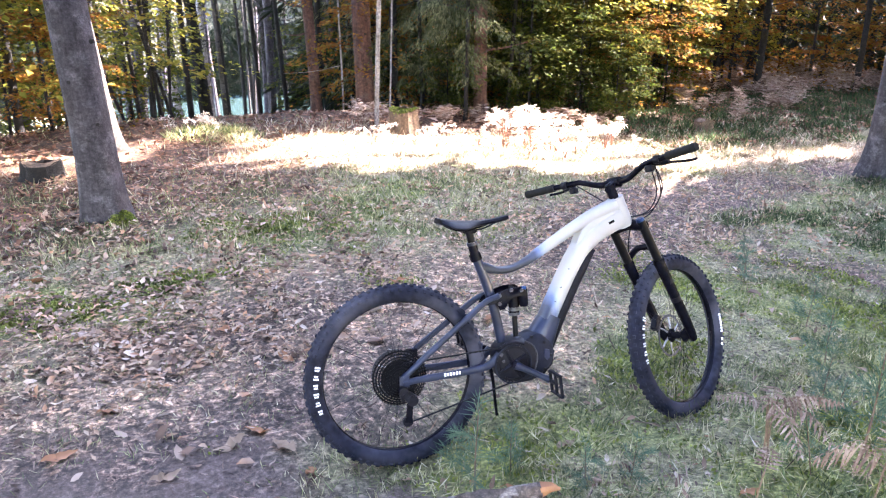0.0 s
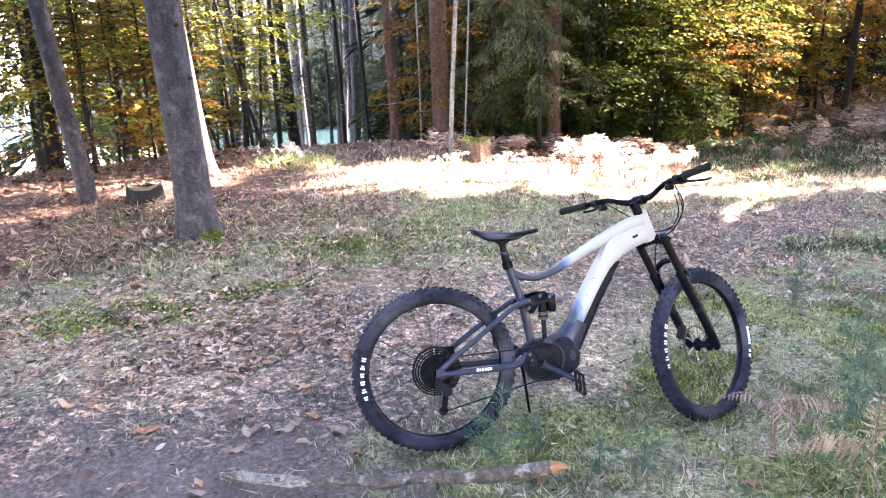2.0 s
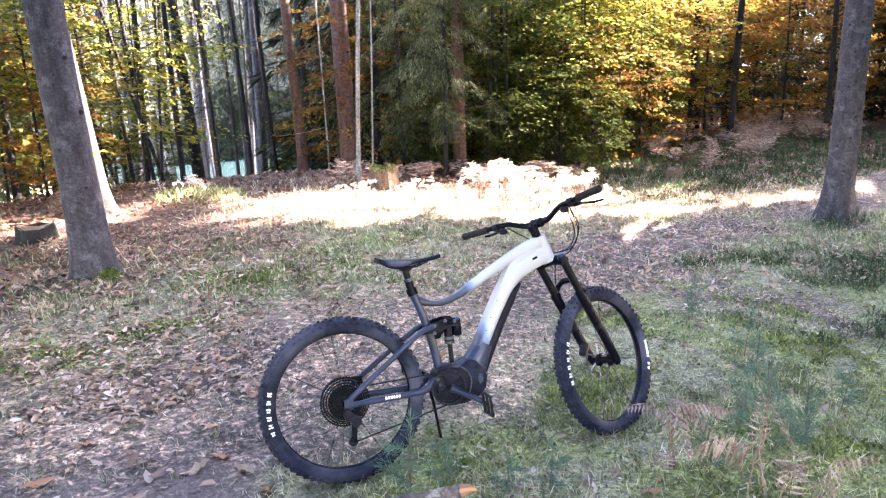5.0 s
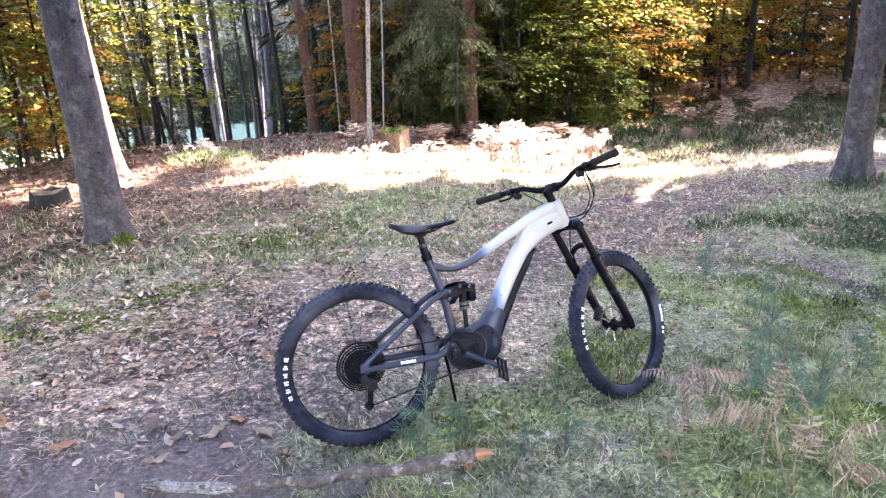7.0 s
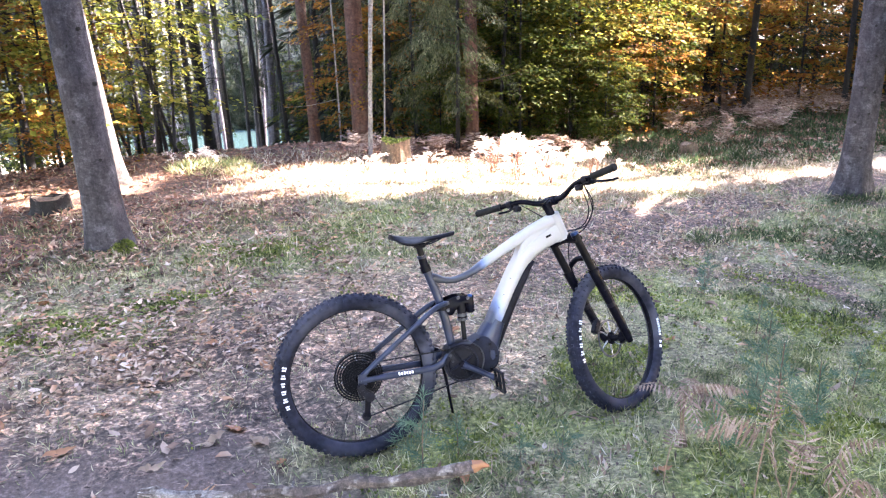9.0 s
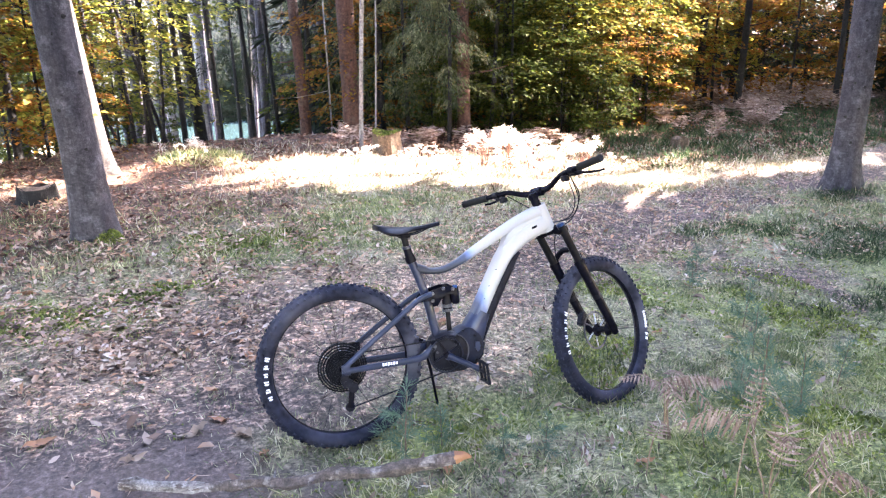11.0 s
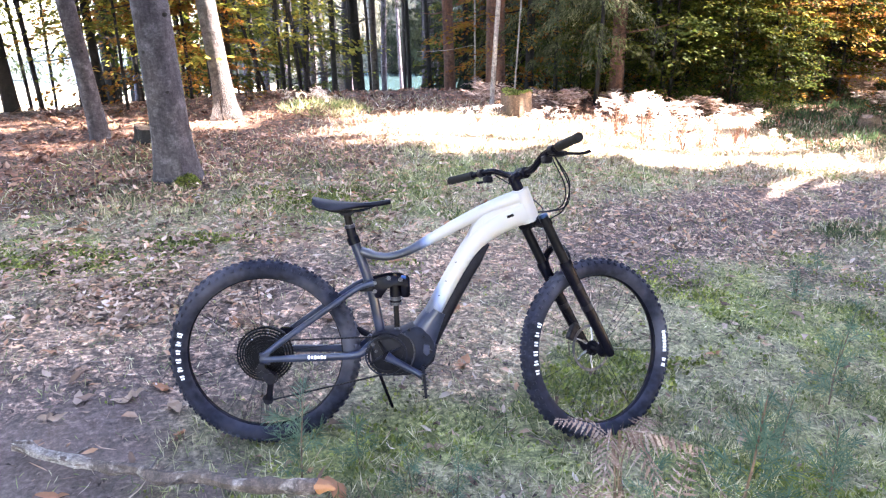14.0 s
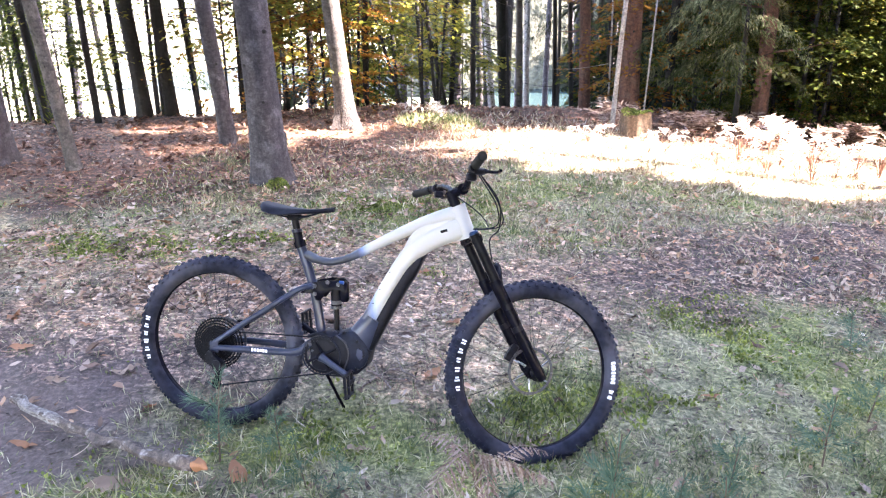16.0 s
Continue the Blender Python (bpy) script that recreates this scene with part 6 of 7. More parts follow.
near_fern(1.20, -1.28, [([(1.16, -1.27, 0.38), (1.24, -1.25, 0.50), (1.45, -1.24, 0.45)], 0.10, 13, 0.75),
                        ([(1.18, -1.30, 0.36), (1.16, -1.36, 0.46), (1.20, -1.46, 0.44)], 0.08, 11, 0.6)])
near_fern(0.90, -0.82, [([(0.92, -0.82, 0.30), (0.97, -0.78, 0.33), (1.02, -0.72, 0.30)], 0.050, 10, 0.2)])
LP = "dry pale bracken, fronds whitened as if sunlit"
rf = random.Random(9)
CURLED = [hung_frond([(0, 0, 0), (0.15, 0.03, 0.09), (0.30, -0.02, 0.07), (0.38, 0.02, 0.01)], 0.14, 11, 0.25, 71, 0.32),
          hung_frond([(0, 0, 0), (0.11, -0.03, 0.14), (0.24, 0.02, 0.17), (0.34, -0.02, 0.11)], 0.12, 10, 0.15, 72, 0.35),
          hung_frond([(0, 0, 0), (0.16, -0.04, 0.06), (0.31, 0.02, 0.02)], 0.15, 10, 0.2, 73, 0.3)]


def sunny_fern(x, y, tall, fronds, s):
    """Dry bracken: bare brown stems and a crest of curled fronds, whitened as sunlit."""
    t = thing("bracken_fern", LP, "fern", pose(x, y, gz(x, y)), "pale bracken")
    for k in range(fronds):
        a = rf.uniform(0, 6.283)
        h, q = tall * rf.uniform(0.6, 1.0), rf.uniform(0.02, 0.12)
        top = (q * math.cos(a), q * math.sin(a), h)
        part("stem", sweep([(0, 0, -0.03), (top[0] * 0.4, top[1] * 0.4, h * 0.55), top], [0.006, 0.005, 0.004], 5), M_FERN_STEM, t, "red-brown stem")
        part("frond", CURLED[k % 3], M_FERN_PALE_LIT, t, "", Matrix.Translation(top) @ pose(0, 0, 0, rf.uniform(-20, 20), rf.uniform(-15, 25), math.degrees(a) + rf.uniform(-50, 50)) @ Matrix.Scale(s * rf.uniform(0.8, 1.15), 4), smooth=False)
    return t


M_FERN_STEM = plain("fern_stem", (0.10, 0.045, 0.028), (0.22, 0.11, 0.07), 0.8, 0, 60, 0.2)
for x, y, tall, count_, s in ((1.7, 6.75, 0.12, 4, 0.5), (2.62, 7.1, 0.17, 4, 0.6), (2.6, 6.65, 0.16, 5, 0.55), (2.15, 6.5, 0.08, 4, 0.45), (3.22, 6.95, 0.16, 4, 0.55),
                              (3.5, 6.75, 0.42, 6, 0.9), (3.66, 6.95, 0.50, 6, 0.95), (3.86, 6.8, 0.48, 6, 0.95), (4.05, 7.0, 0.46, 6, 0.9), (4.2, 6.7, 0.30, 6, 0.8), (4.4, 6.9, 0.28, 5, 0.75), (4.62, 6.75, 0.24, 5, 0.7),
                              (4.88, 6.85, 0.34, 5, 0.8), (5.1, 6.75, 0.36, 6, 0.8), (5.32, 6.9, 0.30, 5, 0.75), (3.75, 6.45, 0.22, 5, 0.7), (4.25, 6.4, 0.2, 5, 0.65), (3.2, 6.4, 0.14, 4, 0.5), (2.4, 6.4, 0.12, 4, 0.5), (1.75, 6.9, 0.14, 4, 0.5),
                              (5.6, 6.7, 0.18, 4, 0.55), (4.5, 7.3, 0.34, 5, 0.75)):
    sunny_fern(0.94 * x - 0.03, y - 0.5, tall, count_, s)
# low mound with leaves whitened for sunlight on it, beside the path
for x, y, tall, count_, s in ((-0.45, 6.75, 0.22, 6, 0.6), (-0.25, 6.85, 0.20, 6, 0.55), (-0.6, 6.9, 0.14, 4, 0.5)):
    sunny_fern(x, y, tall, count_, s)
n = 800
a_, q_ = rng.uniform(0, 6.283, n), np.sqrt(rng.random(n))
mx_, my_ = -0.25 + 0.55 * q_ * np.cos(a_), 6.65 + 0.35 * q_ * np.sin(a_)
v, f = leaf_cards(np.stack([mx_, my_, ground_z(mx_, my_) + 0.10 * (1 - q_ ** 2)], -1), rand_dirs(n) * 0.6 + [0, 0, 0.6], rand_dirs(n), rng.uniform(0.05, 0.13, n), 0.012)
single("grass", mesh_arrays("grass", v, f), M_GRASS, "yellow-green tuft of grass on a low mound", "grass", kind="stuff", smooth=False)
for k in range(60):
    x = rf.uniform(8.0, 15.0)
    y = 7.6 + (x - 8) * 0.35 + rf.uniform(0, 3.6)
    fern(x, y, PALE, M_FERN, "dry reddish bracken at the far side of the trail", [(rf.uniform(0, 360), j, rf.uniform(20, 60)) for j in range(6)], s=rf.uniform(0.6, 1.1), group="red bracken")
for k in range(20):
    x = rf.uniform(1.6, 7.0)
    fern(x, 7.6 + rf.uniform(0, 0.9), PALE, M_FERN, "dry reddish bracken at the edge of the wood", [(rf.uniform(0, 360), j, rf.uniform(15, 50)) for j in range(5)], s=rf.uniform(0.5, 0.9), group="red bracken")


# ---- pine seedlings ----
def seedling_mesh(hgt, seed):
    r = np.random.default_rng(seed)
    C, D, L = [], [], []

    def brush(a, b, n, nl):
        t = r.random(n) ** 0.8
        C.append(a + (b - a) * t[:, None])
        D.append(unit(b - a) * 0.9 + r.normal(0, 0.75, (n, 3)))
        L.append(nl * (0.7 + 0.6 * r.random(n)))
    top = np.array([0.02, 0.0, hgt])
    brush(np.array([0, 0, hgt * 0.35]), top, 90, 0.055)
    for k in range(9):
        z = hgt * (0.18 + 0.6 * r.random())
        a = r.random() * 6.283
        ln = hgt * (0.42 - 0.3 * z / hgt)
        s = np.array([0, 0, z])
        brush(s, s + np.array([math.cos(a) * ln, math.sin(a) * ln, ln * 0.45]), 42, 0.05)
    C, D, L = np.concatenate(C), np.concatenate(D), np.concatenate(L)
    v, f = leaf_cards(C, D, rand_dirs(len(C)), L, 0.0020, 0.1)
    return mesh_arrays("needles", v, f)


SEED = [seedling_mesh(0.36, 81), seedling_mesh(0.30, 82)]
for k, (x, y, s) in enumerate(((0.15, -0.33, 1.0), (0.34, -0.22, 0.7), (0.52, -0.44, 0.6), (1.49, -0.70, 1.3), (1.24, -0.72, 0.75), (1.86, -0.58, 1.0), (1.97, -0.10, 0.8), (2.42, 0.30, 1.0),
                               (2.75, 0.75, 0.9), (2.9, 1.45, 0.8), (0.66, -0.50, 0.6), (3.3, 1.9, 0.7), (2.62, -0.1, 0.8), (1.75, -0.35, 0.7))):
    t = thing("pine_seedling", "blue-green pine seedling with soft needles", "seedling", pose(x, y, gz(x, y) - 0.01, random.uniform(-8, 8), random.uniform(-8, 8), 50 * k) @ Matrix.Scale(s, 4), "pine seedlings")
    part("stem", sweep([(0, 0, -0.02), (0.005, 0, 0.15), (0.02, 0, 0.33)], [0.004, 0.003, 0.0015], 6), M_STEM, t)
    part("needles", SEED[k % 2], M_SEEDLING, t, smooth=False)


# ---- floor cover ----
def scatter(n, x0, x1, y0, y1, keep):
    x, y = rng.uniform(x0, x1, n), rng.uniform(y0, y1, n)
    ok = rng.random(n) < keep(x, y)
    return x[ok], y[ok]


def view_fall(x, y):
    """Denser close to the trail and the bike, thinner far off."""
    d = np.hypot(x - 0.3, y + 2.0)
    return np.clip(3.6 / np.maximum(d, 1.0), 0, 1) ** 1.3


def cover(name, n, area, keep, lmin, lmax, ratio, up, material, label, category, lift=0.0, flat=True):
    x, y = scatter(n, *area, keep)
    m = len(x)
    L = rng.uniform(lmin, lmax, m)
    z = ground_z(x, y) + lift
    if flat:
        d = rand_dirs(m)
        d[:, 2] = np.abs(d[:, 2]) * 0.16
        nr = rand_dirs(m) * 0.28 + [0, 0, 1.0]
        c = np.stack([x, y, z + rng.random(m) * 0.012], -1)
    else:
        d = rand_dirs(m) * (1 - up) + [0, 0, up]
        nr = rand_dirs(m)
        c = np.stack([x, y, z - 0.004], -1)
    v, f = (shaped_leaves(c, d, nr, L, L * ratio * rng.uniform(0.7, 1.3, m), 0.35) if flat and lmax > 0.06 else leaf_cards(c, d, nr, L, L * ratio, 0.2))
    return single(name, mesh_arrays(name, v, f), material, label, category, kind="stuff", smooth=False)


M_DRY = leaf_mat("leaf_dry", [(0.0, (0.055, 0.034, 0.024)), (0.3, (0.270, 0.170, 0.112)), (0.6, (0.52, 0.39, 0.28)), (0.8, (0.46, 0.225, 0.115)), (1.0, (0.78, 0.67, 0.55))], 0.12, 0.6, drift=0.3, drift_scale=5.0, clump=(7.0, 0.55, 1.3))
M_CRUMB = leaf_mat("soil_crumbs", [(0.0, (0.012, 0.009, 0.008)), (0.3, (0.055, 0.038, 0.032)), (0.52, (0.13, 0.090, 0.074)), (0.75, (0.24, 0.175, 0.145)), (0.87, (0.24, 0.125, 0.075)), (1.0, (0.50, 0.42, 0.37))], 0.05, 0.6, drift=0.35, drift_scale=6.0, clump=(9.0, 0.5, 1.4))
Z3 = lambda x, y: zones(x, y)


def patchy(x, y, size, lo=0.15):
    """Drifts about so many metres across."""
    k = 0.9 / size
    return lo + (1 - lo) * step(-0.35, 0.65, waves(x * k + 4, y * k + 1) + 0.45 * waves(x * k * 2.3 + 2, y * k * 2.3 + 7))


cover("leaf_litter", 40000, (-5, 8, -2.0, 7.5), lambda x, y: (1 - 0.7 * Z3(x, y)[1]) * view_fall(x, y) * (0.50 - 0.34 * Z3(x, y)[0] + 0.4 * Z3(x, y)[2]) * patchy(x, y, 0.35, 0.2) * (1 - 0.8 * step(1.1, 1.6, x) * step(0.9, 0.4, y)) * (1 - 0.65 * bare_zone(x, y)), 0.014, 0.062, 0.36, 0, M_LITTER, "small dry tan and brown leaves on the floor", "leaf litter", 0.004)
cover("leaf_litter", 150000, (-2.8, 4.2, -1.2, 3.8), lambda x, y: (1 - 0.9 * Z3(x, y)[1]) * (0.22 + 0.2 * Z3(x, y)[0] + 0.4 * Z3(x, y)[2]) * patchy(x, y, 0.22, 0.25) * (1 - 0.72 * bare_zone(x, y)), 0.008, 0.036, 0.34, 0, M_CRUMB, "crumbs of bark, needles and broken leaves on the earth", "leaf litter", 0.001)
cover("leaf_litter", 22000, (-2.8, 5.2, 0.3, 4.4), lambda x, y: patchy(x, y, 0.4) * np.maximum(dry_sunlit_zone(x, y), 0.35 * Z3(x, y)[0] * step(0.6, 1.6, x)) * view_fall(x, y) * 1.2, 0.014, 0.058, 0.36, 0, M_DRY, "pale dry leaf crumbs beside the trail", "leaf litter", 0.004)
cover("leaf_litter", 62000, (-6.5, 11, 2.6, 11.5), lambda x, y: (0.35 + 0.65 * step(3.4, 4.6, y - 0.6 * x)) * (0.05 + 0.95 * Z3(x, y)[2]) * 0.8 * patchy(x, y, 0.5, 0.25) * (1 - 0.75 * step(-1.3, 0.0, x) * step(6.6, 6.0, y)), 0.03, 0.09, 0.48, 0, M_LITTER_RED, "red-brown leaf litter under the trees", "leaf litter", 0.006)
cover("leaf_litter", 9000, (-2.6, 0.9, 0.9, 3.6), lambda x, y: patchy(x, y, 0.3, 0.1) * step(1.2, 0.2, x) * 0.5, 0.025, 0.075, 0.42, 0, M_LITTER, "curled tan and brown leaves among the moss", "leaf litter", 0.010)
cover("grass", 110000, (-4, 7.5, -2.0, 6.0), lambda x, y: view_fall(x, y) * (1 - 0.93 * Z3(x, y)[0]) * (1 - 0.8 * Z3(x, y)[2]) * (1 - 0.8 * Z3(x, y)[1] * step(0.0, -0.6, x)) * (1 - 0.75 * under_bike(x, y)) * patchy(x, y, 0.3, 0.2), 0.02, 0.062, 0.085, 0.45, M_GRASS, "short green and straw-coloured grass", "grass", 0, False)
cover("grass", 26000, (-0.4, 3.6, -1.6, 0.35), lambda x, y: patchy(x, y, 0.25, 0.2) * step(0.30, -0.05, y - 0.25 * step(0.3, 2.5, x)), 0.03, 0.085, 0.045, 0.45, M_GRASS, "longer grass in front of the bike", "grass", 0, False)
cover("grass", 60000, (-2.5, 8, 2.6, 8.0), lambda x, y: (1 - 0.9 * Z3(x, y)[0]) * (1 - 0.6 * Z3(x, y)[2]) * (1 - 0.8 * step(4.6, 5.2, y)) * patchy(x, y, 0.5, 0.3), 0.03, 0.11, 0.08, 0.5, M_GRASS, "tufts of pale and green grass in the clearing", "grass", 0, False)
cover("moss", 120000, (-3.5, 5, -2.0, 4.5), lambda x, y: view_fall(x, y) * Z3(x, y)[1] * patchy(x, y, 0.25, 0.35), 0.010, 0.024, 0.75, 0.45, M_MOSS, "bright yellow-green moss cushions", "moss", 0.002, False)
cover("leaf_litter", 1700, (-4, 6, -0.2, 5.0), lambda x, y: view_fall(x, y) * (0.25 + 0.5 * Z3(x, y)[0] + 0.5 * Z3(x, y)[2] + 0.5 * step(0.6, -0.6, x) * step(0.4, 1.2, y)) * 0.75, 0.04, 0.10, 0.40, 0, M_LITTER, "scattered larger brown leaves", "leaf litter", 0.008)
cover("moss", 60000, (0.3, 4.0, -1.6, 2.0), lambda x, y: step(0.25, 0.8, waves(x * 1.15 + 2, y * 1.15 + 1) + 0.3 * waves(x * 3.3, y * 3.3)) * (1 - 0.8 * Z3(x, y)[0]) * (1 - under_bike(x, y)), 0.012, 0.030, 0.65, 0.45, M_MOSS, "soft moss cushions among the grass", "moss", 0.006, False)
M_HEATH = leaf_mat("heath", [(0.0, (0.018, 0.036, 0.018)), (0.40, (0.080, 0.120, 0.055)), (0.75, (0.22, 0.24, 0.105)), (1.0, (0.44, 0.38, 0.23))], 0.3, 0.6, drift=0.4, drift_scale=5.0, clump=(7.0, 0.5, 1.4))
cover("grass", 80000, (3.2, 9.0, 0.8, 6.2), lambda x, y: step(0.1, 0.6, waves(x * 0.9 + 5, y * 0.9 + 2)) * (1 - Z3(x, y)[0]) * (0.25 + 0.75 * step(-0.3, 0.5, waves(x * 2.9, y * 2.9))), 0.02, 0.075, 0.05, 0.55, M_HEATH, "dark green tufts of heath grass", "grass", 0, False)
cover("grass", 60000, (0.2, 4.0, -1.6, 1.6), lambda x, y: step(0.05, 0.6, waves(x * 1.4 + 6, y * 1.4 + 1) + 0.3 * waves(x * 4.1, y * 4.1)) * (1 - Z3(x, y)[0]) * (1 - under_bike(x, y)), 0.02, 0.06, 0.05, 0.55, M_HEATH, "dark green tufts of heath grass", "grass", 0, False)
cover("grass", 26000, (-2.6, 2.5, 2.2, 4.6), lambda x, y: step(0.2, 0.7, waves(x * 1.1 + 1, y * 1.1 + 3)) * (1 - Z3(x, y)[0]), 0.02, 0.07, 0.05, 0.6, M_HEATH, "dark green tufts of heath grass", "grass", 0, False)
cover("leaf_litter", 26000, (1.4, 7.5, 1.2, 5.6), lambda x, y: (0.1 + 0.9 * Z3(x, y)[0]) * (0.15 + 0.85 * step(-0.2, 0.7, waves(x * 1.6 + 2, y * 1.6))) * 0.6, 0.015, 0.058, 0.28, 0, M_LITTER, "chips and broken twigs on the trail", "leaf litter", 0.004)
# dark green grass, its colour lowered further for the shade it stands in
M_SHADE_GRASS = leaf_mat("shade_grass", [(0.0, (0.010, 0.024, 0.010)), (0.5, (0.045, 0.080, 0.032)), (0.85, (0.11, 0.15, 0.058)), (1.0, (0.26, 0.25, 0.13))], 0.3, 0.6, drift=0.4, drift_scale=4.0, clump=(5.0, 0.5, 1.4))


def shade_grass_zone(x, y):
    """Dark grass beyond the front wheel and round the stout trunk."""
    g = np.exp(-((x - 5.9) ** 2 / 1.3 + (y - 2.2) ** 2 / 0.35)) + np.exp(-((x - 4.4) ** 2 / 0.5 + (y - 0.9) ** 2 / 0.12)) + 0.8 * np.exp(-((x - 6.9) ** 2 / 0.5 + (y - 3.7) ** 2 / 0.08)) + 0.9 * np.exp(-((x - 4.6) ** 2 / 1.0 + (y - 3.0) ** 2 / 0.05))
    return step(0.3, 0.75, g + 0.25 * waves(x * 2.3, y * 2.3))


cover("grass", 60000, (2.8, 8.5, 0.0, 4.2), shade_grass_zone, 0.04, 0.12, 0.05, 0.5, M_SHADE_GRASS, "dark green grass beside the trail, darkened as in shade", "grass", 0, False)
cover("grass", 60000, (5.5, 15.0, 5.2, 11.0), lambda x, y: step(5.6, 6.4, y + 0.3 * waves(x, y)) * patchy(x, y, 0.6, 0.2) * (1 - 0.8 * Z3(x, y)[0]), 0.06, 0.20, 0.07, 0.5, M_SHADE_GRASS, "low green growth, darkened for the shade of the wood", "grass", 0, False)
cover("leaf_litter", 26000, (5.5, 15.0, 5.2, 11.0), lambda x, y: step(5.6, 6.4, y + 0.3 * waves(x, y)) * patchy(x + 3, y, 0.7, 0.2), 0.04, 0.10, 0.45, 0, M_LITTER_RED, "red-brown leaves among low growth", "leaf litter", 0.03)


def left_moss(x, y):
    g = 1.2 * np.exp(-((x + 1.65) ** 2 / 0.45 + (y - 1.80) ** 2 / 0.07)) + np.exp(-((x + 0.75) ** 2 / 0.18 + (y - 2.15) ** 2 / 0.03)) + 0.9 * np.exp(-((x - 0.1) ** 2 / 0.8 + (y - 3.1) ** 2 / 0.12))
    return step(0.25, 0.75, g * (0.75 + 0.45 * waves(x * 3.7, y * 3.7)))


cover("moss", 70000, (-2.6, 1.2, 1.2, 3.7), left_moss, 0.012, 0.026, 0.7, 0.4, M_MOSS, "bright yellow-green moss between fallen leaves", "moss", 0.012, False)
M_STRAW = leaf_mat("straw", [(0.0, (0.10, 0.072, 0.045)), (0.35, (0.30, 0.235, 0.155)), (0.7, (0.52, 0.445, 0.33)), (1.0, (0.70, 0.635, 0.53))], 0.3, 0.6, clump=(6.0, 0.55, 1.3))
cover("leaf_litter", 15000, (-1.8, 6.5, 2.0, 5.2), lambda x, y: patchy(x, y, 0.35, 0.12) * 0.8, 0.025, 0.075, 0.42, 0, M_DRY, "dry leaves caught in the grass", "leaf litter", 0.022)
# straw placed where the sun falls, its paleness adding glare to the strip
cover("grass", 42000, (-1.2, 8.5, 4.6, 7.6), lambda x, y: patchy(x, y, 0.4, 0.35) * step(0.0, 0.6, x + 0.7) * (1 - 0.5 * Z3(x, y)[2]), 0.04, 0.13, 0.09, 0.3, M_STRAW, "dry grass in the clearing, paled as if sunlit", "grass", 0, False)
cover("grass", 34000, (-2.4, 7.0, 2.3, 5.6), lambda x, y: step(-0.1, 0.6, waves(x * 1.3 + 8, y * 1.3 + 5) + 0.3 * waves(x * 4.3, y * 4.3)) * (1 - 0.9 * Z3(x, y)[0]) * (1 - 0.7 * Z3(x, y)[2]), 0.03, 0.09, 0.06, 0.4, M_STRAW, "dry straw-coloured grass", "grass", 0, False)
cover("grass", 9000, (0.2, 4.0, -1.6, 2.4), lambda x, y: step(-0.1, 0.7, waves(x * 1.9 + 3, y * 1.9 + 7)) * (1 - 0.9 * Z3(x, y)[0]), 0.02, 0.07, 0.05, 0.35, M_STRAW, "dry straw-coloured grass", "grass", 0, False)
def mossy_edge(x, y):
    return step(0.75, 1.15, y + 0.15 * waves(x * 2, y * 2)) * step(2.5, 1.9, y) * step(0.3, -0.5, x) * patchy(x, y, 0.28, 0.1)


cover("leaf_litter", 12000, (-2.7, 0.4, 0.7, 2.5), lambda x, y: mossy_edge(x, y) * 0.8, 0.014, 0.060, 0.40, 0, M_DRY, "warm tan leaf crumbs among the moss", "leaf litter", 0.012)
cover("grass", 12000, (-2.7, 0.4, 0.7, 2.5), lambda x, y: mossy_edge(x + 3, y), 0.03, 0.085, 0.055, 0.4, M_STRAW, "dry straw-coloured grass among the moss", "grass", 0, False)
cover("grass", 34000, (-1.6, 4.2, 0.2, 3.4), lambda x, y: patchy(x + 1, y + 2, 0.3, 0.15) * (1 - 0.8 * bare_zone(x, y)), 0.02, 0.060, 0.05, 0.35, M_GRASS, "thin short grass over the trodden earth", "grass", 0, False)
cover("twigs", 2400, (-3, 6, -1.5, 5.5), lambda x, y: view_fall(x, y), 0.03, 0.11, 0.06, 0, M_LITTER, "thin dry twigs and needles on the floor", "twigs", 0.004)


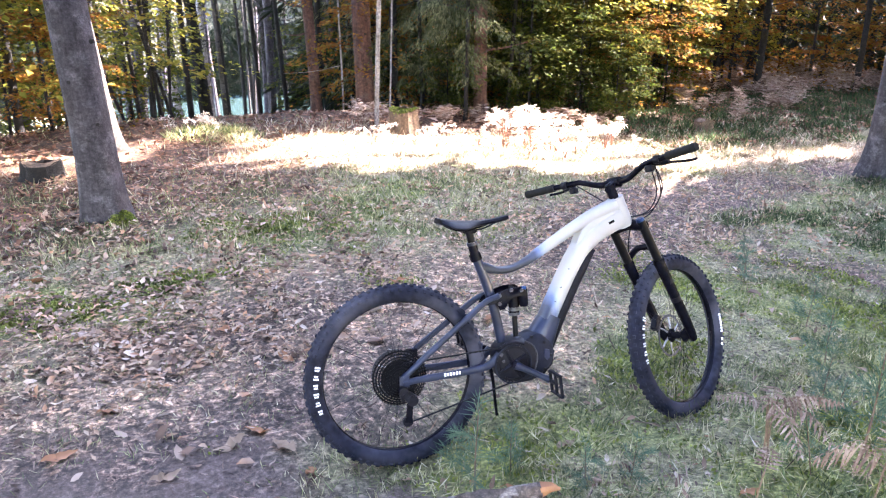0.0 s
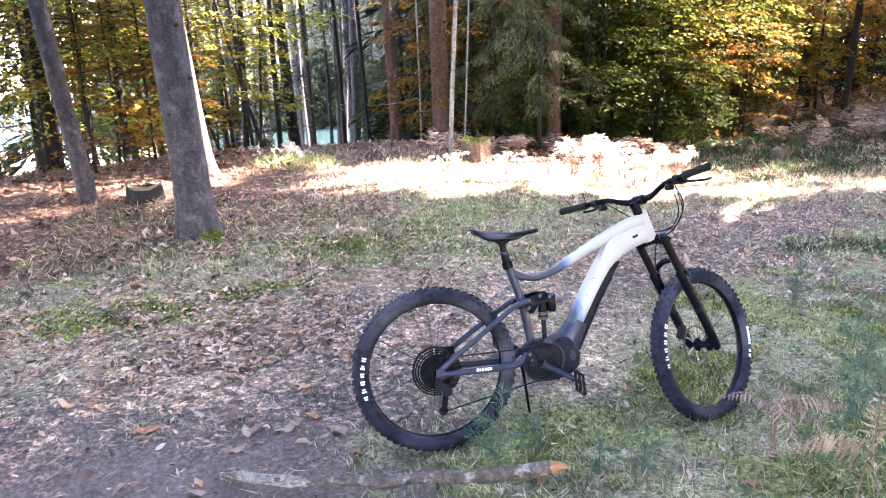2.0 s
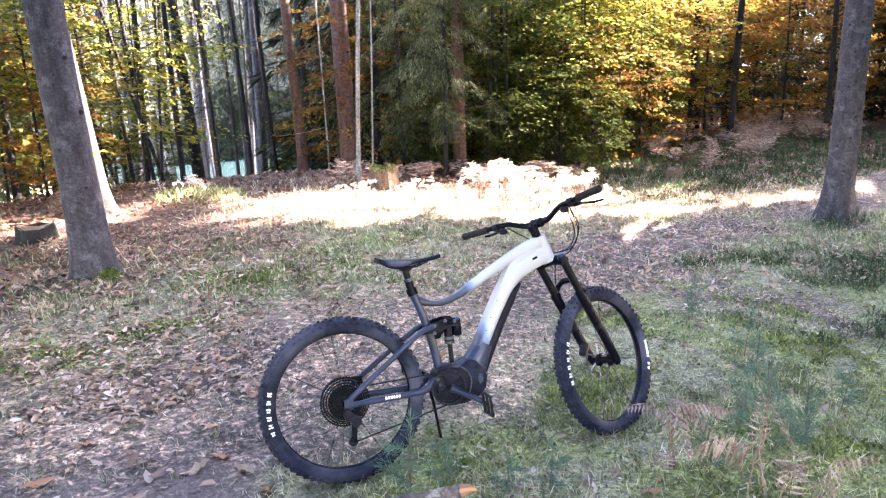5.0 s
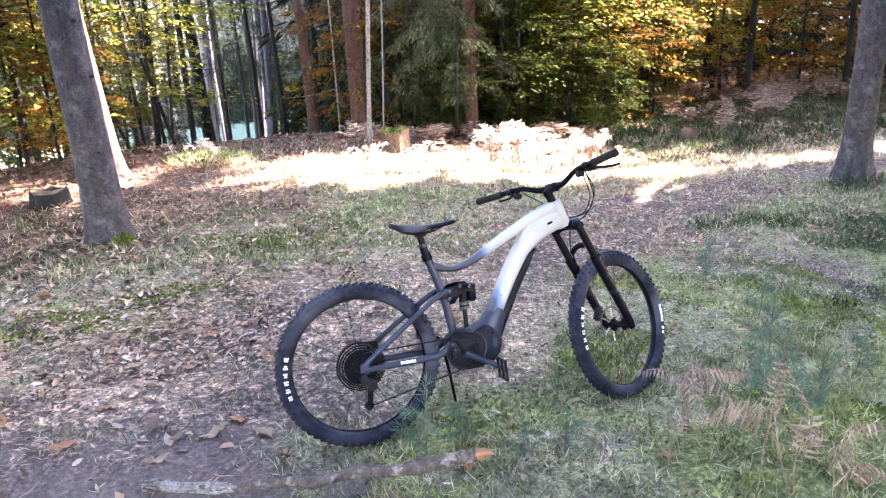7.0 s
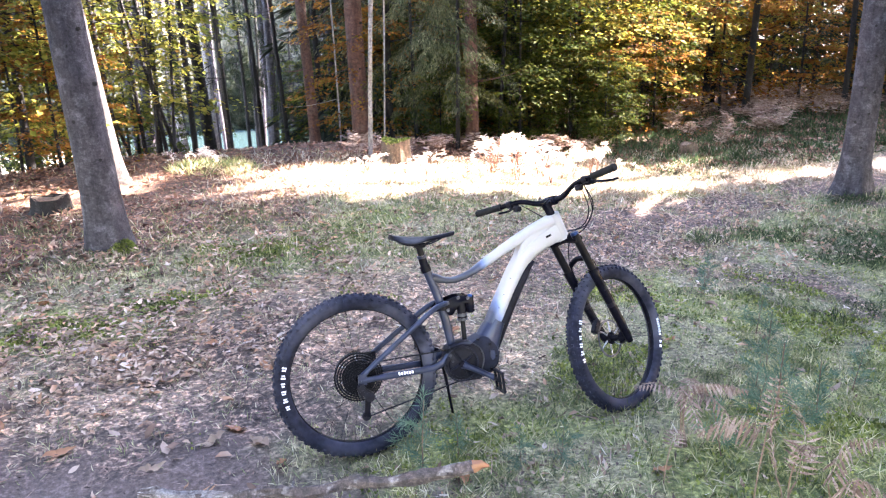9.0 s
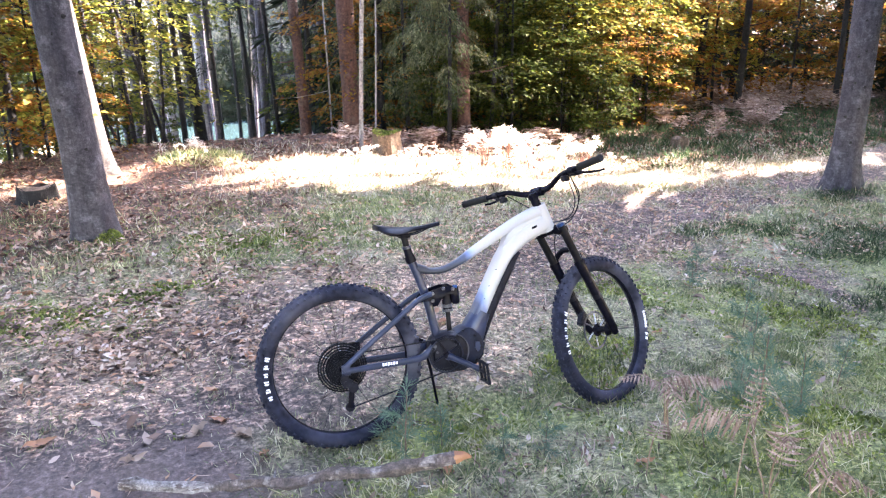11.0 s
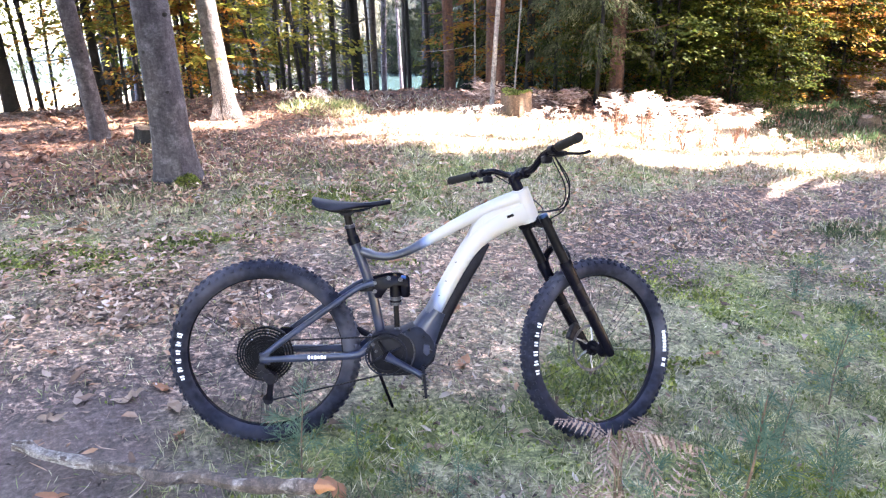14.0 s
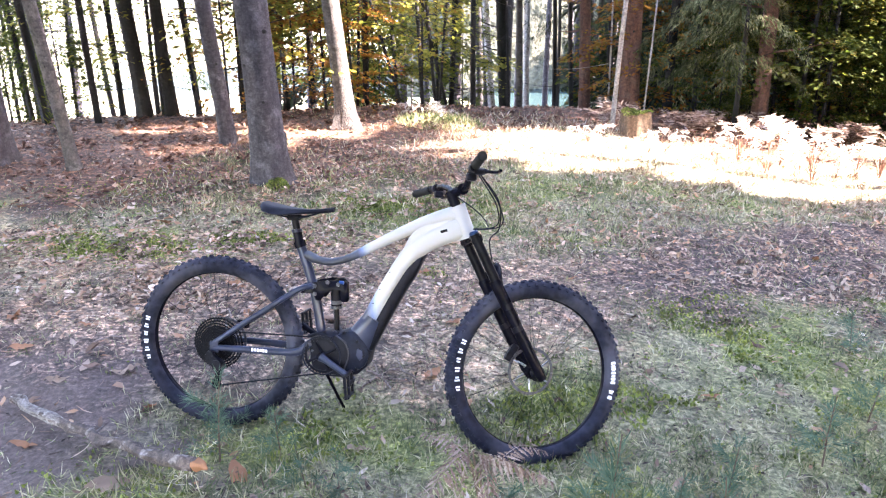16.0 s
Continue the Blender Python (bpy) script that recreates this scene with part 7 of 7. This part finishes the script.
# larger fallen leaves that can be told apart
def big_leaf(seed):
    r = random.Random(seed)
    bm = bmesh.new()
    n = 9
    rows2 = []
    for i in range(n):
        t = i / (n - 1)
        w = 0.42 * math.sin(math.pi * (0.04 + 0.93 * t) ** 0.85) * 0.5
        x = t - 0.5
        curl = 0.15 * math.sin(t * (3 + 3 * r.random()) + 2 * r.random()) * 0.6 + 0.30 * (t - 0.5) ** 2
        edge = 0.10 + 0.55 * r.random()
        rows2.append([bm.verts.new((x, -w, curl + edge * w)), bm.verts.new((x, 0, curl)), bm.verts.new((x, w, curl + edge * w * 0.6))])
    for a, b in zip(rows2, rows2[1:]):
        for k in range(2):
            bm.faces.new((a[k], b[k], b[k + 1], a[k + 1]))
    sweep([(-0.62, 0, 0.03), (-0.5, 0, rows2[0][1].co.z + 0.003)], 0.008, 5, bm)
    me = mesh_of("fallen_leaf", bm)
    me.materials.append(M_BIGLEAF if seed % 2 else M_TANLEAF)
    return me


BIG = [big_leaf(s) for s in range(201, 207)]
LEAVES = [(-1.22, 0.40, 0.15, 10), (-0.62, 0.30, 0.16, 200), (-0.50, 0.38, 0.14, 330), (-0.42, 0.24, 0.15, 120), (-0.53, 1.35, 0.15, 15), (-0.69, 1.66, 0.16, 5), (-1.07, 0.70, 0.12, 30), (-0.85, 0.15, 0.13, 10),
          (0.80, 1.05, 0.14, 60), (0.613, -0.145, 0.12, 20), (0.28, -0.45, 0.17, -50), (-0.10, -0.60, 0.18, 30), (0.79, 0.50, 0.16, 70), (0.57, -0.44, 0.10, 50), (-0.68, -0.30, 0.12, 15), (-0.05, -0.66, 0.10, 70), (-1.5, 0.7, 0.14, 100),
          (-0.9, 1.05, 0.13, 240), (-0.30, 0.95, 0.13, 300), (0.05, 1.25, 0.12, 35), (-1.55, 2.36, 0.20, 85), (-0.2, 1.9, 0.11, 75), (0.5, 1.75, 0.12, 160), (1.0, 1.5, 0.12, 20), (1.4, 1.9, 0.12, 140), (2.0, 2.4, 0.12, 310),
          (2.05, 0.69, 0.11, 15), (2.4, 0.9, 0.10, 75), (-1.9, 0.5, 0.15, 45), (-1.75, 1.2, 0.13, 290), (-0.35, 0.05, 0.12, 95), (1.95, -0.95, 0.10, 25), (3.2, 3.1, 0.14, 70), (2.6, 2.7, 0.13, 130), (-0.95, 2.95, 0.18, 40),
          (-1.35, 1.75, 0.14, 190), (0.95, -0.75, 0.11, 10), (0.3, 2.4, 0.12, 15), (-2.0, 2.0, 0.13, 66), (1.25, 2.6, 0.11, 33), (-0.1, 2.8, 0.12, 80)]
for k, (x, y, s, a) in enumerate(LEAVES):
    ob = new("fallen_leaf", BIG[k % 6])
    ob.matrix_basis = pose(x, y, gz(x, y) + 0.012, random.uniform(-14, 14), random.uniform(-14, 14), a) @ Matrix.Scale(s * 0.85, 4)
    tagged(ob, "large dry orange-brown leaf on the floor" if (201 + k % 6) % 2 else "large dry tan leaf on the floor", "leaf", "fallen leaves")
